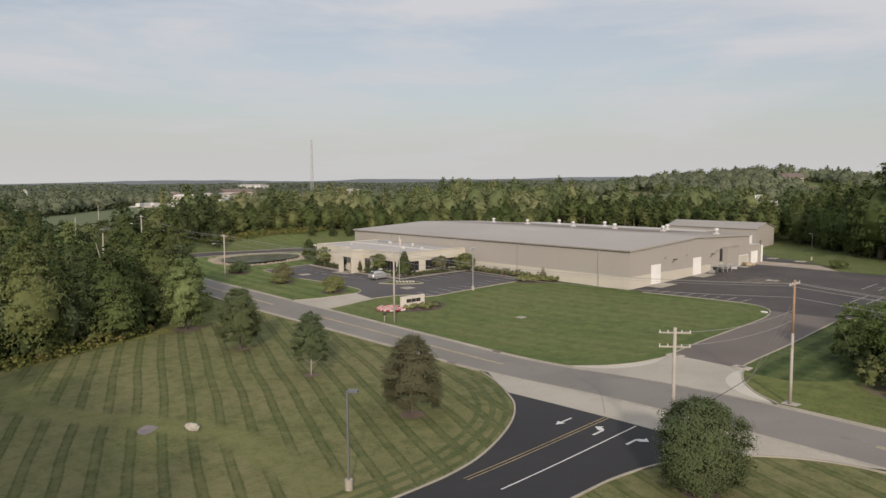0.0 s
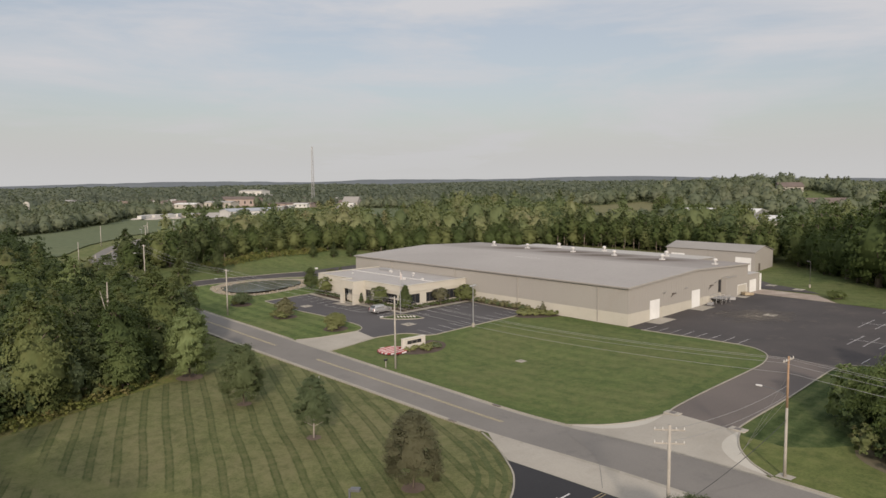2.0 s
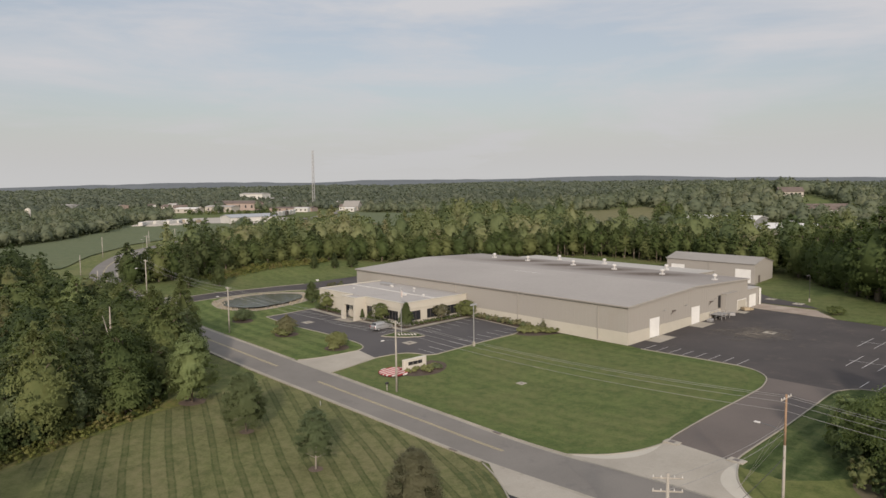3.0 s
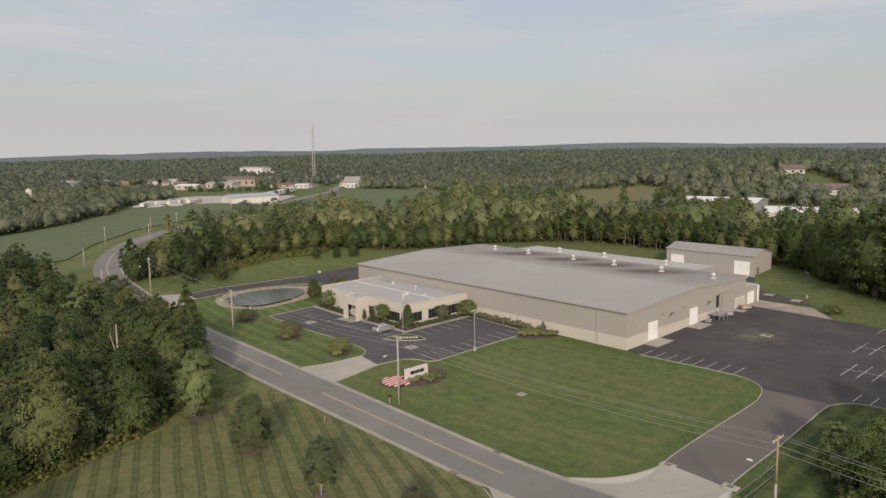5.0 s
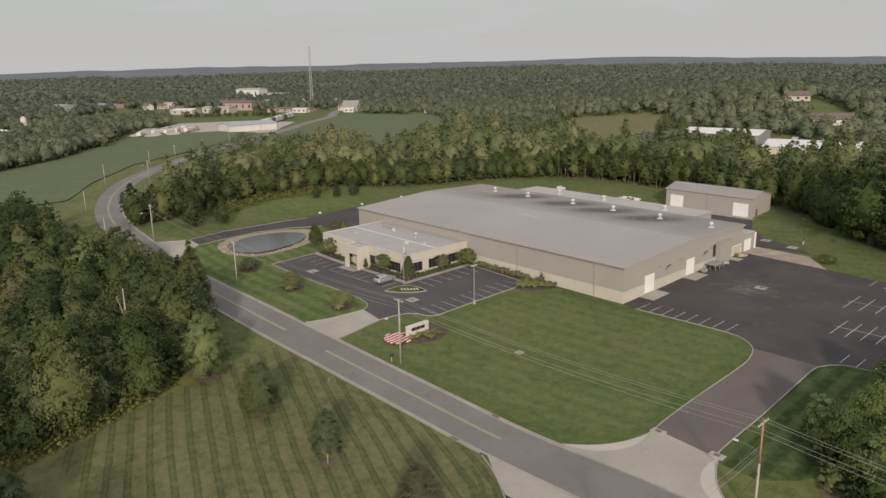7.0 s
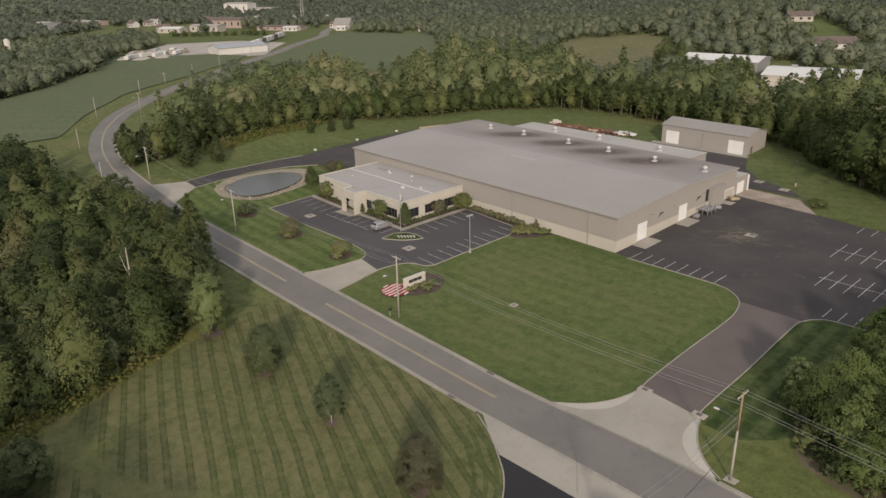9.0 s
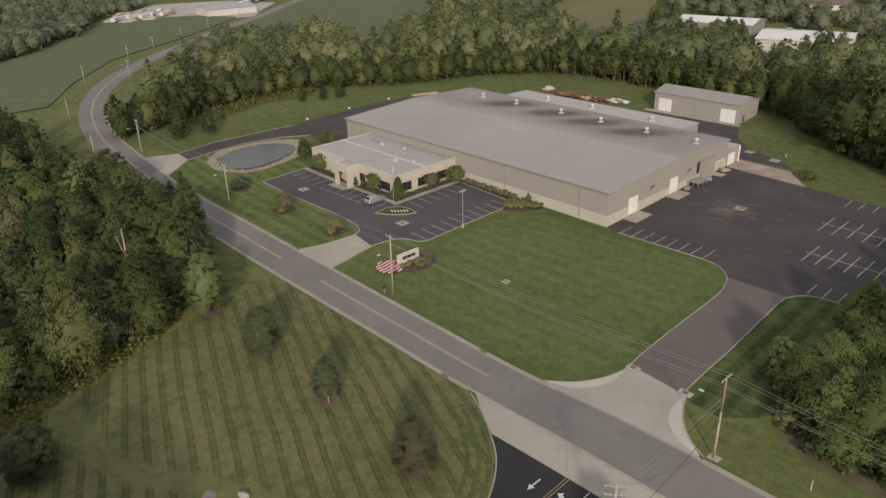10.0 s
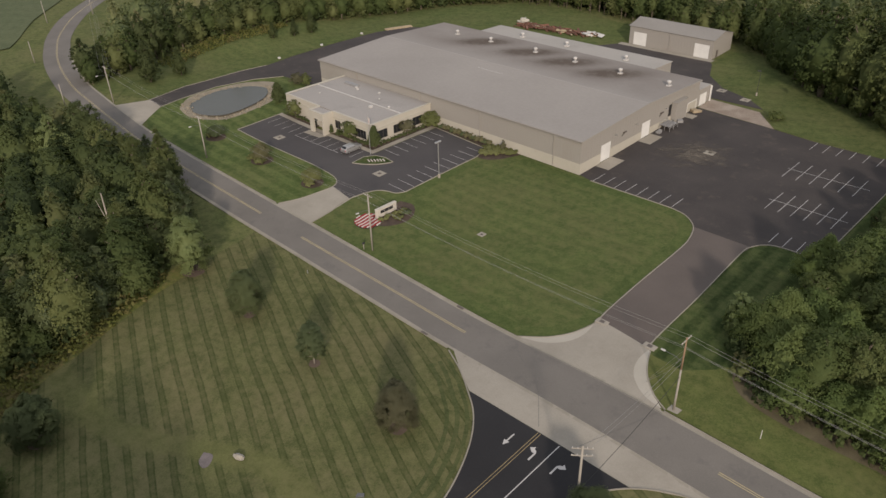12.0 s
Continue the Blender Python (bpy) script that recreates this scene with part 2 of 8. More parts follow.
M_YELLOW = surf("yellow_paint", (0.34, 0.285, 0.165), (0.44, 0.375, 0.23), 0.8, 0.4, 7.0, stain=(0.30, 0.26, 0.18))
M_YELLOWOLD = surf("worn_yellow_paint", (0.20, 0.16, 0.09), (0.32, 0.25, 0.14), 0.8, 0.4, 7.0, stain=(0.12, 0.10, 0.08))
M_WHITE = surf("white_paint", (0.36, 0.35, 0.34), (0.52, 0.51, 0.50), 0.8, 0.5, 7.0, stain=(0.22, 0.215, 0.21))
M_WHITEFRESH = surf("bright_road_paint", (0.40, 0.39, 0.38), (0.52, 0.51, 0.50), 0.8, 0.5, 7.0)
M_SIDING = surf("taupe_siding", (0.278, 0.264, 0.242), (0.306, 0.291, 0.266), 0.6, 0.04, 3.0, spec=0.3, bump=0.05, stain=(0.27, 0.24, 0.21))
M_BLOCK = surf("cream_block", (0.389, 0.368, 0.314), (0.451, 0.426, 0.366), 0.85, 0.2, 5.0, stain=(0.370, 0.337, 0.285))
M_ROOF = surf("grey_membrane_roof", (0.285, 0.270, 0.254), (0.340, 0.322, 0.302), 0.95, 0.05, 2.0, bump=0.05, stain=(0.235, 0.222, 0.21))
M_ROOF2 = surf("rear_roof", (0.31, 0.295, 0.27), (0.37, 0.35, 0.32), 0.7, 0.05, 2.0, bump=0.05, stain=(0.27, 0.25, 0.23))
M_SHEDROOF = surf("shed_roof_metal", (0.225, 0.215, 0.20), (0.265, 0.253, 0.236), 0.9, 0.1, 2.0, spec=0.1, bump=0.05)
M_TRIM = plain("dark_trim", (0.115, 0.098, 0.085), 0.5)
M_GUTTER = plain("gutter_paint", (0.245, 0.23, 0.21), 0.6)
M_CREAM = surf("cream_stucco", (0.405, 0.382, 0.327), (0.460, 0.432, 0.373), 0.9, 0.3, 5.0, stain=(0.442, 0.405, 0.340))
M_DOORWHITE = plain("white_door_paint", (0.70, 0.70, 0.68), 0.5)
M_GALV = plain("galvanised_steel", (0.50, 0.50, 0.50), 0.45, 0.6)
M_VENTWHITE = plain("white_vent_metal", (0.52, 0.51, 0.49), 0.45)
M_STEEL = plain("painted_steel", (0.33, 0.33, 0.33), 0.5, 0.3)
M_GREYPOLE = plain("grey_pole_paint", (0.13, 0.135, 0.14), 0.5, 0.3)
M_POLE = surf("weathered_wood", (0.25, 0.23, 0.20), (0.36, 0.335, 0.295), 0.9, 0.8, 9.0, stain=(0.20, 0.17, 0.14))
M_POLERED = surf("brown_wood", (0.22, 0.145, 0.095), (0.32, 0.215, 0.14), 0.9, 0.8, 9.0, stain=(0.18, 0.11, 0.07))
M_WIRE = plain("wire", (0.31, 0.30, 0.285), 0.45, 0.4)
M_WIREDARK = plain("dark_cable", (0.03, 0.03, 0.03), 0.6)
M_BARK = surf("bark", (0.10, 0.08, 0.06), (0.19, 0.16, 0.125), 0.95, 0.8, 8.0, bump=0.8)
M_PALEBARK = surf("bare_wood", (0.24, 0.215, 0.185), (0.38, 0.345, 0.30), 0.9, 0.8, 7.0)
M_MULCH = surf("mulch", (0.050, 0.038, 0.030), (0.095, 0.070, 0.054), 0.95, 0.8, 9.0, bump=0.8)
M_STONE = surf("rip_rap", (0.20, 0.175, 0.130), (0.29, 0.255, 0.195), 0.95, 0.5, 3.0, bump=0.8, stain=(0.25, 0.19, 0.13))
M_RUST = surf("rust", (0.085, 0.045, 0.034), (0.19, 0.095, 0.066), 0.85, 0.6, 4.0, bump=0.4, vary=0.6)
M_TIMBER = surf("pale_timber", (0.27, 0.22, 0.15), (0.40, 0.33, 0.23), 0.85, 0.6, 4.0)
M_RED = surf("red_blossom", (0.20, 0.025, 0.03), (0.32, 0.05, 0.05), 0.85, 1.5, 9.0, bump=0.6)
M_BLOSSOM = surf("white_blossom", (0.390, 0.359, 0.343), (0.546, 0.515, 0.499), 0.85, 1.5, 9.0, bump=0.6)
M_SIGN = surf("pale_sign_stone", (0.443, 0.418, 0.361), (0.533, 0.500, 0.443), 0.85, 0.6, 6.0)
M_INK = plain("black_letters", (0.02, 0.02, 0.022), 0.5)
M_RUBBER = plain("rubber", (0.025, 0.025, 0.025), 0.8)
M_SILVER = plain("silver_car_paint", (0.56, 0.56, 0.56), 0.3, 0.7, 0.5)
M_REDGLASS = plain("red_lamp", (0.35, 0.02, 0.02), 0.3)
M_ROCK = surf("pale_boulder", (0.22, 0.205, 0.175), (0.36, 0.335, 0.29), 0.9, 1.0, 5.0, bump=0.8)
# The hills' blue-grey base colour stands in for haze.
M_HILLS = surf("haze_tinted_hills", (0.120, 0.134, 0.142), (0.160, 0.174, 0.182), 1.0, 0.004, 0.03, spec=0.0, bump=0.0)
M_GRAVEL = surf("gravel", (0.27, 0.25, 0.22), (0.40, 0.37, 0.33), 0.95, 0.05, 1.0)
M_WHITEROOF = surf("white_roof", (0.50, 0.49, 0.46), (0.60, 0.59, 0.56), 0.6, 0.05, 1.0, bump=0.05, stain=(0.55, 0.53, 0.50))
M_HOUSEWALL = plain("house_wall", (0.40, 0.37, 0.33), 0.8)
M_FADED = plain("faded_white_wall", (0.52, 0.51, 0.48), 0.8)
M_HOUSEROOF = surf("shingle_roof", (0.10, 0.078, 0.068), (0.15, 0.118, 0.102), 0.9, 0.3, 3.0)
M_BRICK = surf("brick_wall", (0.26, 0.205, 0.18), (0.34, 0.275, 0.245), 0.9, 0.3, 3.0)
M_BLUEROOF = surf("blue_grey_roof", (0.25, 0.265, 0.285), (0.31, 0.325, 0.345), 0.6, 0.1, 2.0)
m_glass, n_, l_, b_ = material("window_glass", 0.08, 0.0, 0.6)
b_.inputs["Base Color"].default_value = (0.02, 0.022, 0.025, 1)
M_GLASS = m_glass
m_water, n_, l_, b_ = material("pond_water", 0.16, 0.0, 0.5)
b_.inputs["Base Color"].default_value = (0.080, 0.082, 0.066, 1)
bumped(n_, l_, b_, noise_node(n_, l_, place(n_), 2.5, 3.0), 0.5, 0.05)
M_WATER = m_water
GREENS = ((0.12, (0.070, 0.097, 0.037)), (0.40, (0.091, 0.124, 0.044)), (0.66, (0.118, 0.146, 0.055)), (0.92, (0.177, 0.192, 0.077)))
DARKS = ((0.12, (0.065, 0.085, 0.037)), (0.45, (0.081, 0.103, 0.044)), (0.75, (0.095, 0.120, 0.050)), (0.95, (0.114, 0.133, 0.055)))
M_LEAF = leaves("mixed_leaves", GREENS)
M_LEAFDARK = leaves("dark_leaves", DARKS)
M_LEAFLIGHT = leaves("maple_leaves", ((0.2, (0.126, 0.151, 0.059)), (0.8, (0.167, 0.187, 0.076))))
M_LEAFLONE = leaves("young_tree_leaves", ((0.2, (0.101, 0.129, 0.062)), (0.8, (0.137, 0.166, 0.080))))
M_LEAFMAPLE = leaves("pale_maple_leaves", ((0.2, (0.182, 0.232, 0.098)), (0.8, (0.230, 0.276, 0.122))))
M_LEAFBROAD = leaves("oak_leaves", ((0.2, (0.112, 0.158, 0.054)), (0.55, (0.140, 0.190, 0.064)), (0.85, (0.180, 0.224, 0.082))))
M_LEAFTAWNY = leaves("tawny_leaves", ((0.2, (0.156, 0.153, 0.082)), (0.8, (0.212, 0.206, 0.117))))
M_LEAFPLUM = leaves("plum_leaves", ((0.2, (0.112, 0.115, 0.068)), (0.8, (0.148, 0.143, 0.088))))
M_LEAFGREY = leaves("grey_green_leaves", ((0.2, (0.112, 0.144, 0.074)), (0.8, (0.154, 0.184, 0.095))))
M_LEAFYEL = leaves("yellow_green_leaves", ((0.2, (0.176, 0.194, 0.084)), (0.8, (0.237, 0.250, 0.112))))
M_WOODS = leaves("wood_canopy", ((0.24, (0.056, 0.079, 0.034)), (0.42, (0.078, 0.105, 0.041)), (0.60, (0.109, 0.138, 0.053)), (0.72, (0.152, 0.167, 0.073)), (0.80, (0.175, 0.160, 0.081))), True)
# A yellower wood of its own, its greens also lightened to take in haze.
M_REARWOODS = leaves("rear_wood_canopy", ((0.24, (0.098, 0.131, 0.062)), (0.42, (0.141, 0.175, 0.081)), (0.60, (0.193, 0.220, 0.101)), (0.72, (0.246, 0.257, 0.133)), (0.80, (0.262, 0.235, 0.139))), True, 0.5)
# Far leaves greyed and lightened: distance haze is mixed into their base colour.
M_HAZEWOODS = leaves("hazed_wood_canopy", ((0.26, (0.110, 0.138, 0.092)), (0.44, (0.142, 0.168, 0.110)), (0.60, (0.178, 0.200, 0.130)), (0.74, (0.222, 0.230, 0.156))), True, 0.30)
# Bluer grey again for the most distant woods, haze held in the colour.
M_HAZEDISTANT = leaves("hazed_distant_canopy", ((0.30, (0.100, 0.124, 0.096)), (0.48, (0.128, 0.150, 0.112)), (0.62, (0.158, 0.178, 0.130))), True, 0.22)
M_WEEDS = leaves("weed_leaves", ((0.2, (0.125, 0.145, 0.045)), (0.5, (0.185, 0.195, 0.060)), (0.8, (0.22, 0.19, 0.085))), True)

# ---- the lie of the land ----
LAND = [(-58, 61, -1.6), (-81, 64, -1.5), (-92, 58, -1.5), (-82, 52, -1.55), (-48, 62, -1.3), (-40, 71, -0.3), (-33, 71, -.25), (-24, 62, -.7), (-62, 38, -1.1),
        (-45, 38, -1.4), (-79, 39, -1.3), (-55, 22, -2.0), (-90, 18, -2.0), (-95, 36, -1.6), (-36, 30, -1.9), (-89, 88.5, 0), (-70, 79, -.4), (-99, 82, .1),
        (-131, 80, .1), (-70, 108, 0), (-110, 108, 0.05), (-152, 108, 0), (-110, 150, 0.1), (-55, 130, .7)]
LAND2 = [(-64, 167, .8), (-50, 107, .6), (-44, 150, 1.2), (-194, 55, 3.5), (-30, 42, -1.5), (-100, 180, 0.7), (-160, 90, 0.6), (-20, 100, .6), (-12, 44, -1.3),
         (-130, 57, -.8), (-115, 30, -1.5), (-160, 150, 0.6), (-230, 120, 3.5), (-300, 100, 4.5), (-100, 230, 3.0), (-40, 200, 3.0), (0, 180, 3.0), (-50, 0, -2.2),
         (0, 0, -2.0), (-90, -10, -2.0)]
LAND_A = np.array(LAND + LAND2, float)
# smaller swells and dips
DIPS = np.array([(-46.97, 62.57, -0.63), (-96.71, 39.91, 0.07), (-92.4, 57.82, 0.08), (-131.8, 80.3, -0.53), (-69.6, 79.4, -0.50), (-40.3, 71.45, 0.44), (-32.9, 71.2, -0.03), (-53.6, 58.2, -0.28), (-80, 63.7, -0.11), (-24.4, 63.1, 0.15), (-55.5, 132.3, -0.07), (-79.4, 39.4, 0.20), (-63.4, 39.3, 0.18), (-46.8, 39.3, -0.26), (-36, 47.1, -0.51), (-32.3, 47.2, 0.07), (-33.9, 49.5, 0.35), (-44.3, 49.4, 0.66), (-25.7, 61.9, 0.04), (-57.3, 23.5, -0.01), (-43.9, 103.4, -0.14), (-67, 113.6, -0.19), (-70, 107.8, -0.09)])


def lands(x, y):
    """Ground height for arrays of x and y."""
    x, y = np.asarray(x, float), np.asarray(y, float)
    w = np.exp(-((x[..., None] - LAND_A[:, 0]) ** 2 + (y[..., None] - LAND_A[:, 1]) ** 2) / (2 * 17.0**2))
    z = ((w * LAND_A[:, 2]).sum(-1) + 1e-4 * 5.0) / (w.sum(-1) + 1e-4)
    z = z + 14 * np.exp(-((x + 203) ** 2 + (y - 455) ** 2) / (2 * 80.0**2))
    z = z + (np.exp(-((x[..., None] - DIPS[:, 0]) ** 2 + (y[..., None] - DIPS[:, 1]) ** 2) / (2 * 10.0**2)) * DIPS[:, 2]).sum(-1)
    r = np.hypot(x, y)
    k = np.clip((r - 1300) / 3000, 0, 1)
    k = k * k * (3 - 2 * k)
    a = np.arctan2(y, x)
    side = np.clip(1.0 - (np.angle(np.exp(1j * (a - radians(137.6)))) / 0.60) ** 2, 0.0, 1.0)
    return z + k * side * (22 + 7 * np.sin(a * 9 + 1.0) + 5 * np.sin(a * 23 + r / 500) + 5 * np.sin(r / 260 + a * 5))


def land(x, y):
    return float(lands(x, y))


# ---- mesh helpers ----
def root(name, loc, label, category, group="", kind="", turn=0.0):
    e = new(name)
    e.matrix_basis = pose(loc[0], loc[1], loc[2], 0, 0, turn)
    return tagged(e, label, category, group, kind)


def part(name, bm, mat_, parent=None, label="", smooth=False):
    me = bpy.data.meshes.new(name)
    bm.normal_update()
    bm.to_mesh(me)
    bm.free()
    me.materials.append(mat_)
    if smooth:
        me.polygons.foreach_set("use_smooth", [True] * len(me.polygons))
    ob = new(name, me)
    if parent is not None:
        ob.parent = parent
    if label:
        ob["label"] = label
    return ob


def box(bm, x0, x1, y0, y1, z0, z1, bevel=0.0):
    v = [bm.verts.new(p) for p in ((x0, y0, z0), (x1, y0, z0), (x1, y1, z0), (x0, y1, z0), (x0, y0, z1), (x1, y0, z1), (x1, y1, z1), (x0, y1, z1))]
    fs = [bm.faces.new([v[i] for i in q]) for q in ((3, 2, 1, 0), (4, 5, 6, 7), (0, 1, 5, 4), (1, 2, 6, 5), (2, 3, 7, 6), (3, 0, 4, 7))]
    if bevel:
        es = list({e for f in fs for e in f.edges})
        bmesh.ops.bevel(bm, geom=es, offset=bevel, segments=1, affect="EDGES")
    return bm


def boxes(*rows, bevel=0.0):
    bm = bmesh.new()
    for r in rows:
        box(bm, *r, bevel=bevel)
    return bm


def tube(bm, a, b, r0, r1=None, sides=8, caps=True):
    a, b = Vector(a), Vector(b)
    r1 = r0 if r1 is None else r1
    q = (b - a).to_track_quat("Z", "Y")
    ra, rb = [], []
    for i in range(sides):
        d = q @ Vector((math.cos(2 * math.pi * i / sides), math.sin(2 * math.pi * i / sides), 0))
        ra.append(bm.verts.new(a + d * r0))
        rb.append(bm.verts.new(b + d * r1))
    for i in range(sides):
        j = (i + 1) % sides
        bm.faces.new((ra[i], ra[j], rb[j], rb[i]))
    if caps:
        bm.faces.new(ra[::-1])
        bm.faces.new(rb)
    return bm


def arc(points, n=8):
    """A smooth line through the points."""
    p = [Vector((*q, 0)) if len(q) == 2 else Vector(q) for q in points]
    p = [2 * p[0] - p[1]] + p + [2 * p[-1] - p[-2]]
    out = []
    for i in range(1, len(p) - 2):
        for k in range(n):
            t = k / n
            out.append(0.5 * ((2 * p[i]) + (p[i + 1] - p[i - 1]) * t + (2 * p[i - 1] - 5 * p[i] + 4 * p[i + 1] - p[i + 2]) * t * t + (3 * p[i] - p[i - 1] - 3 * p[i + 1] + p[i + 2]) * t**3))
    out.append(p[-2])
    return [(v.x, v.y) for v in out]


def drape(name, poly, mat_, lift, step=2.5, label="", category="", kind="structure", flat=None):
    """A flat outline laid over the land."""
    bm = bmesh.new()
    bm.faces.new([bm.verts.new((x, y, 0)) for x, y in poly])
    xs, ys = [p[0] for p in poly], [p[1] for p in poly]
    for ax, lo, hi in ((0, min(xs), max(xs)), (1, min(ys), max(ys))):
        k = math.ceil(lo / step) * step
        while k < hi:
            co, no = ((k, 0, 0), (1, 0, 0)) if ax == 0 else ((0, k, 0), (0, 1, 0))
            bmesh.ops.bisect_plane(bm, geom=bm.verts[:] + bm.edges[:] + bm.faces[:], plane_co=co, plane_no=no)
            k += step
    bmesh.ops.triangulate(bm, faces=bm.faces[:])
    bm.normal_update()
    if sum(f.normal.z * f.calc_area() for f in bm.faces) < 0:
        bmesh.ops.reverse_faces(bm, faces=bm.faces[:])
    for v in bm.verts:
        v.co.z = (land(v.co.x, v.co.y) if flat is None else flat) + lift
    ob = part(name, bm, mat_)
    return tagged(ob, label, category, kind=kind)


def strip(name, line, width, height, mat_, parent=None, lift=0.0, label="", category="", kind="structure", sink=0.1):
    """A band along a line on the land: a kerb when it has height."""
    pts = [Vector((x, y)) for x, y in line]
    dense = []
    for a, b in zip(pts, pts[1:]):
        k = max(1, int((b - a).length / 2.0))
        dense += [a + (b - a) * i / k for i in range(k)]
    dense.append(pts[-1])
    bm = bmesh.new()
    rows = []
    lanes = max(1, round(width / 0.9))
    for i, p in enumerate(dense):
        d = (dense[min(i + 1, len(dense) - 1)] - dense[max(i - 1, 0)]).normalized()
        nrm = Vector((-d.y, d.x)) * width / 2
        a, b = p + nrm, p - nrm
        z = land(p.x, p.y) + lift
        if height:
            rows.append([bm.verts.new((a.x, a.y, z - sink)), bm.verts.new((a.x, a.y, z + height)), bm.verts.new((b.x, b.y, z + height)), bm.verts.new((b.x, b.y, z - sink))])
        else:
            across = [a + (b - a) * k / lanes for k in range(lanes + 1)]
            rows.append([bm.verts.new((q.x, q.y, land(q.x, q.y) + lift)) for q in across])
    for r, s in zip(rows, rows[1:]):
        for i in range(len(r) - 1):
            bm.faces.new((r[i], s[i], s[i + 1], r[i + 1]))
    bmesh.ops.recalc_face_normals(bm, faces=bm.faces[:])
    bm.normal_update()
    if not height and sum(f.normal.z for f in bm.faces) < 0:
        bmesh.ops.reverse_faces(bm, faces=bm.faces[:])
    ob = part(name, bm, mat_, parent)
    return tagged(ob, label, category, kind=kind) if parent is None else ob


def quads(name, v, mat_, normals=None, tint=None):
    """A mesh of loose faces from an array of shape (faces, corners, 3); tint is each face's share of its tree's own green."""
    n, k = v.shape[:2]
    me = bpy.data.meshes.new(name)
    me.vertices.add(k * n)
    me.vertices.foreach_set("co", np.ascontiguousarray(v, np.float32).ravel())
    me.loops.add(k * n)
    me.loops.foreach_set("vertex_index", np.arange(k * n, dtype=np.int32))
    me.polygons.add(n)
    me.polygons.foreach_set("loop_start", np.arange(0, k * n, k, dtype=np.int32))
    me.update(calc_edges=True)
    if normals is not None:
        me.polygons.foreach_set("use_smooth", np.ones(n, bool))
        me.normals_split_custom_set(normals.reshape(-1, 3).tolist())
    if tint is not None:
        me.attributes.new("tint", "FLOAT", "FACE").data.foreach_set("value", np.ascontiguousarray(tint, np.float32))
    me.materials.append(mat_)
    return me


# ---- ground ----
def axis(lo, hi, fine, far):
    a = list(np.arange(lo, hi + 0.01, fine))
    s, x = fine, hi
    while x < far:
        s *= 1.25
        x += s
        a.append(x)
    s, x = fine, lo
    while x > -far:
        s *= 1.25
        x -= s
        a.insert(0, x)
    return np.array(a)


gx, gy = axis(-350, 20, 2.5, 4700), axis(-30, 215, 2.5, 4700)
GX, GY = np.meshgrid(gx, gy, indexing="ij")
GZ = lands(GX, GY) - 0.05
bm = bmesh.new()
gv = [[bm.verts.new((gx[i], gy[j], GZ[i, j])) for j in range(len(gy))] for i in range(len(gx))]
for i in range(len(gx) - 1):
    for j in range(len(gy) - 1):
        bm.faces.new((gv[i][j], gv[i + 1][j], gv[i + 1][j + 1], gv[i][j + 1]))
tagged(part("ground", bm, M_GROUND, smooth=True), "rough green grass ground reaching the wooded horizon", "ground", kind="structure")

# ---- roads and paving ----
BEND = arc([(-160, 58), (-172, 57.9), (-182, 58.4), (-190, 59.2), (-199.5, 61.0), (-211, 63.7), (-222, 67.0), (-232.5, 70.9), (-243, 75.3), (-254, 81.4), (-267, 90.4), (-282, 102.8), (-299, 118.5), (-315, 135.5), (-331, 154), (-348, 174), (-369, 199), (-393, 228), (-425, 262), (-462, 306), (-498, 334), (-600, 430)], 5)
MAIN = [(260, 58.0)] + [(x, 58.0) for x in range(240, -161, -20)] + BEND[1:]
strip("road", MAIN, 7.4, 0.0, M_ROAD, lift=0.035, label="weathered grey two-lane asphalt road with worn edges", category="road")
strip("road_gutter", [(x, 61.75) for x in range(200, -161, -10)] + [(x - 0.2, y + 3.85) for x, y in BEND[1:30]], 0.5, 0.0, M_KERB, lift=0.045, label="pale concrete gutter along the road", category="gutter")
strip("road_gutter", [(x, 54.2) for x in range(200, -161, -10)], 0.45, 0.0, M_KERB, lift=0.045, label="pale concrete gutter along the road", category="gutter")
for y in (57.86, 58.14):
    strip("yellow_line", [(-161, y), (-150, y), (-104.8, y)], 0.12, 0.0, M_YELLOW, lift=0.05, label="worn yellow centre line on the road", category="road marking")
    strip("yellow_line", [(-92.3, y - 0.04), (-53.6, y + 0.08)], 0.12, 0.0, M_YELLOW, lift=0.05, label="worn yellow centre line on the road", category="road marking")
    strip("yellow_line", [(-16, y), (60, y)], 0.12, 0.0, M_YELLOW, lift=0.05, label="worn yellow centre line on the road", category="road marking")
for off in (-0.15, 0.15):
    strip("yellow_line", [(x, y + off) for x, y in BEND], 0.12, 0.0, M_YELLOW, lift=0.05, label="worn yellow centre line on the road", category="road marking")

# lawns
NEAR_KERB = arc([(-34.6, -30), (-34.8, 10), (-34.9, 28), (-35.3, 34), (-36.6, 38.5), (-39.0, 43.4), (-41.8, 46.9), (-45.0, 49.3), (-48.5, 51.6), (-52.5, 53.6)], 5)
drape("lawn_near", NEAR_KERB + [(-100, 53.6), (-97.5, 40), (-97, 36), (-94.5, 31), (-92, 25), (-90, 19), (-91, 14), (-85, 0), (-80, -30)], M_LAWN, 0.012, label="mown lawn with paired diagonal mower bands", category="lawn")
ISLAND_KERB = arc([(-26.6, -30), (-26.6, 20), (-26.7, 36), (-26.4, 41), (-25.3, 44.8), (-23.3, 48.2), (-20.5, 50.9), (-16.5, 53.0), (-12, 53.7)], 5)
drape("lawn_corner", ISLAND_KERB + [(60, 53.7), (60, -30)], M_LAWN, 0.012, label="mown corner lawn beside the black drive", category="lawn")
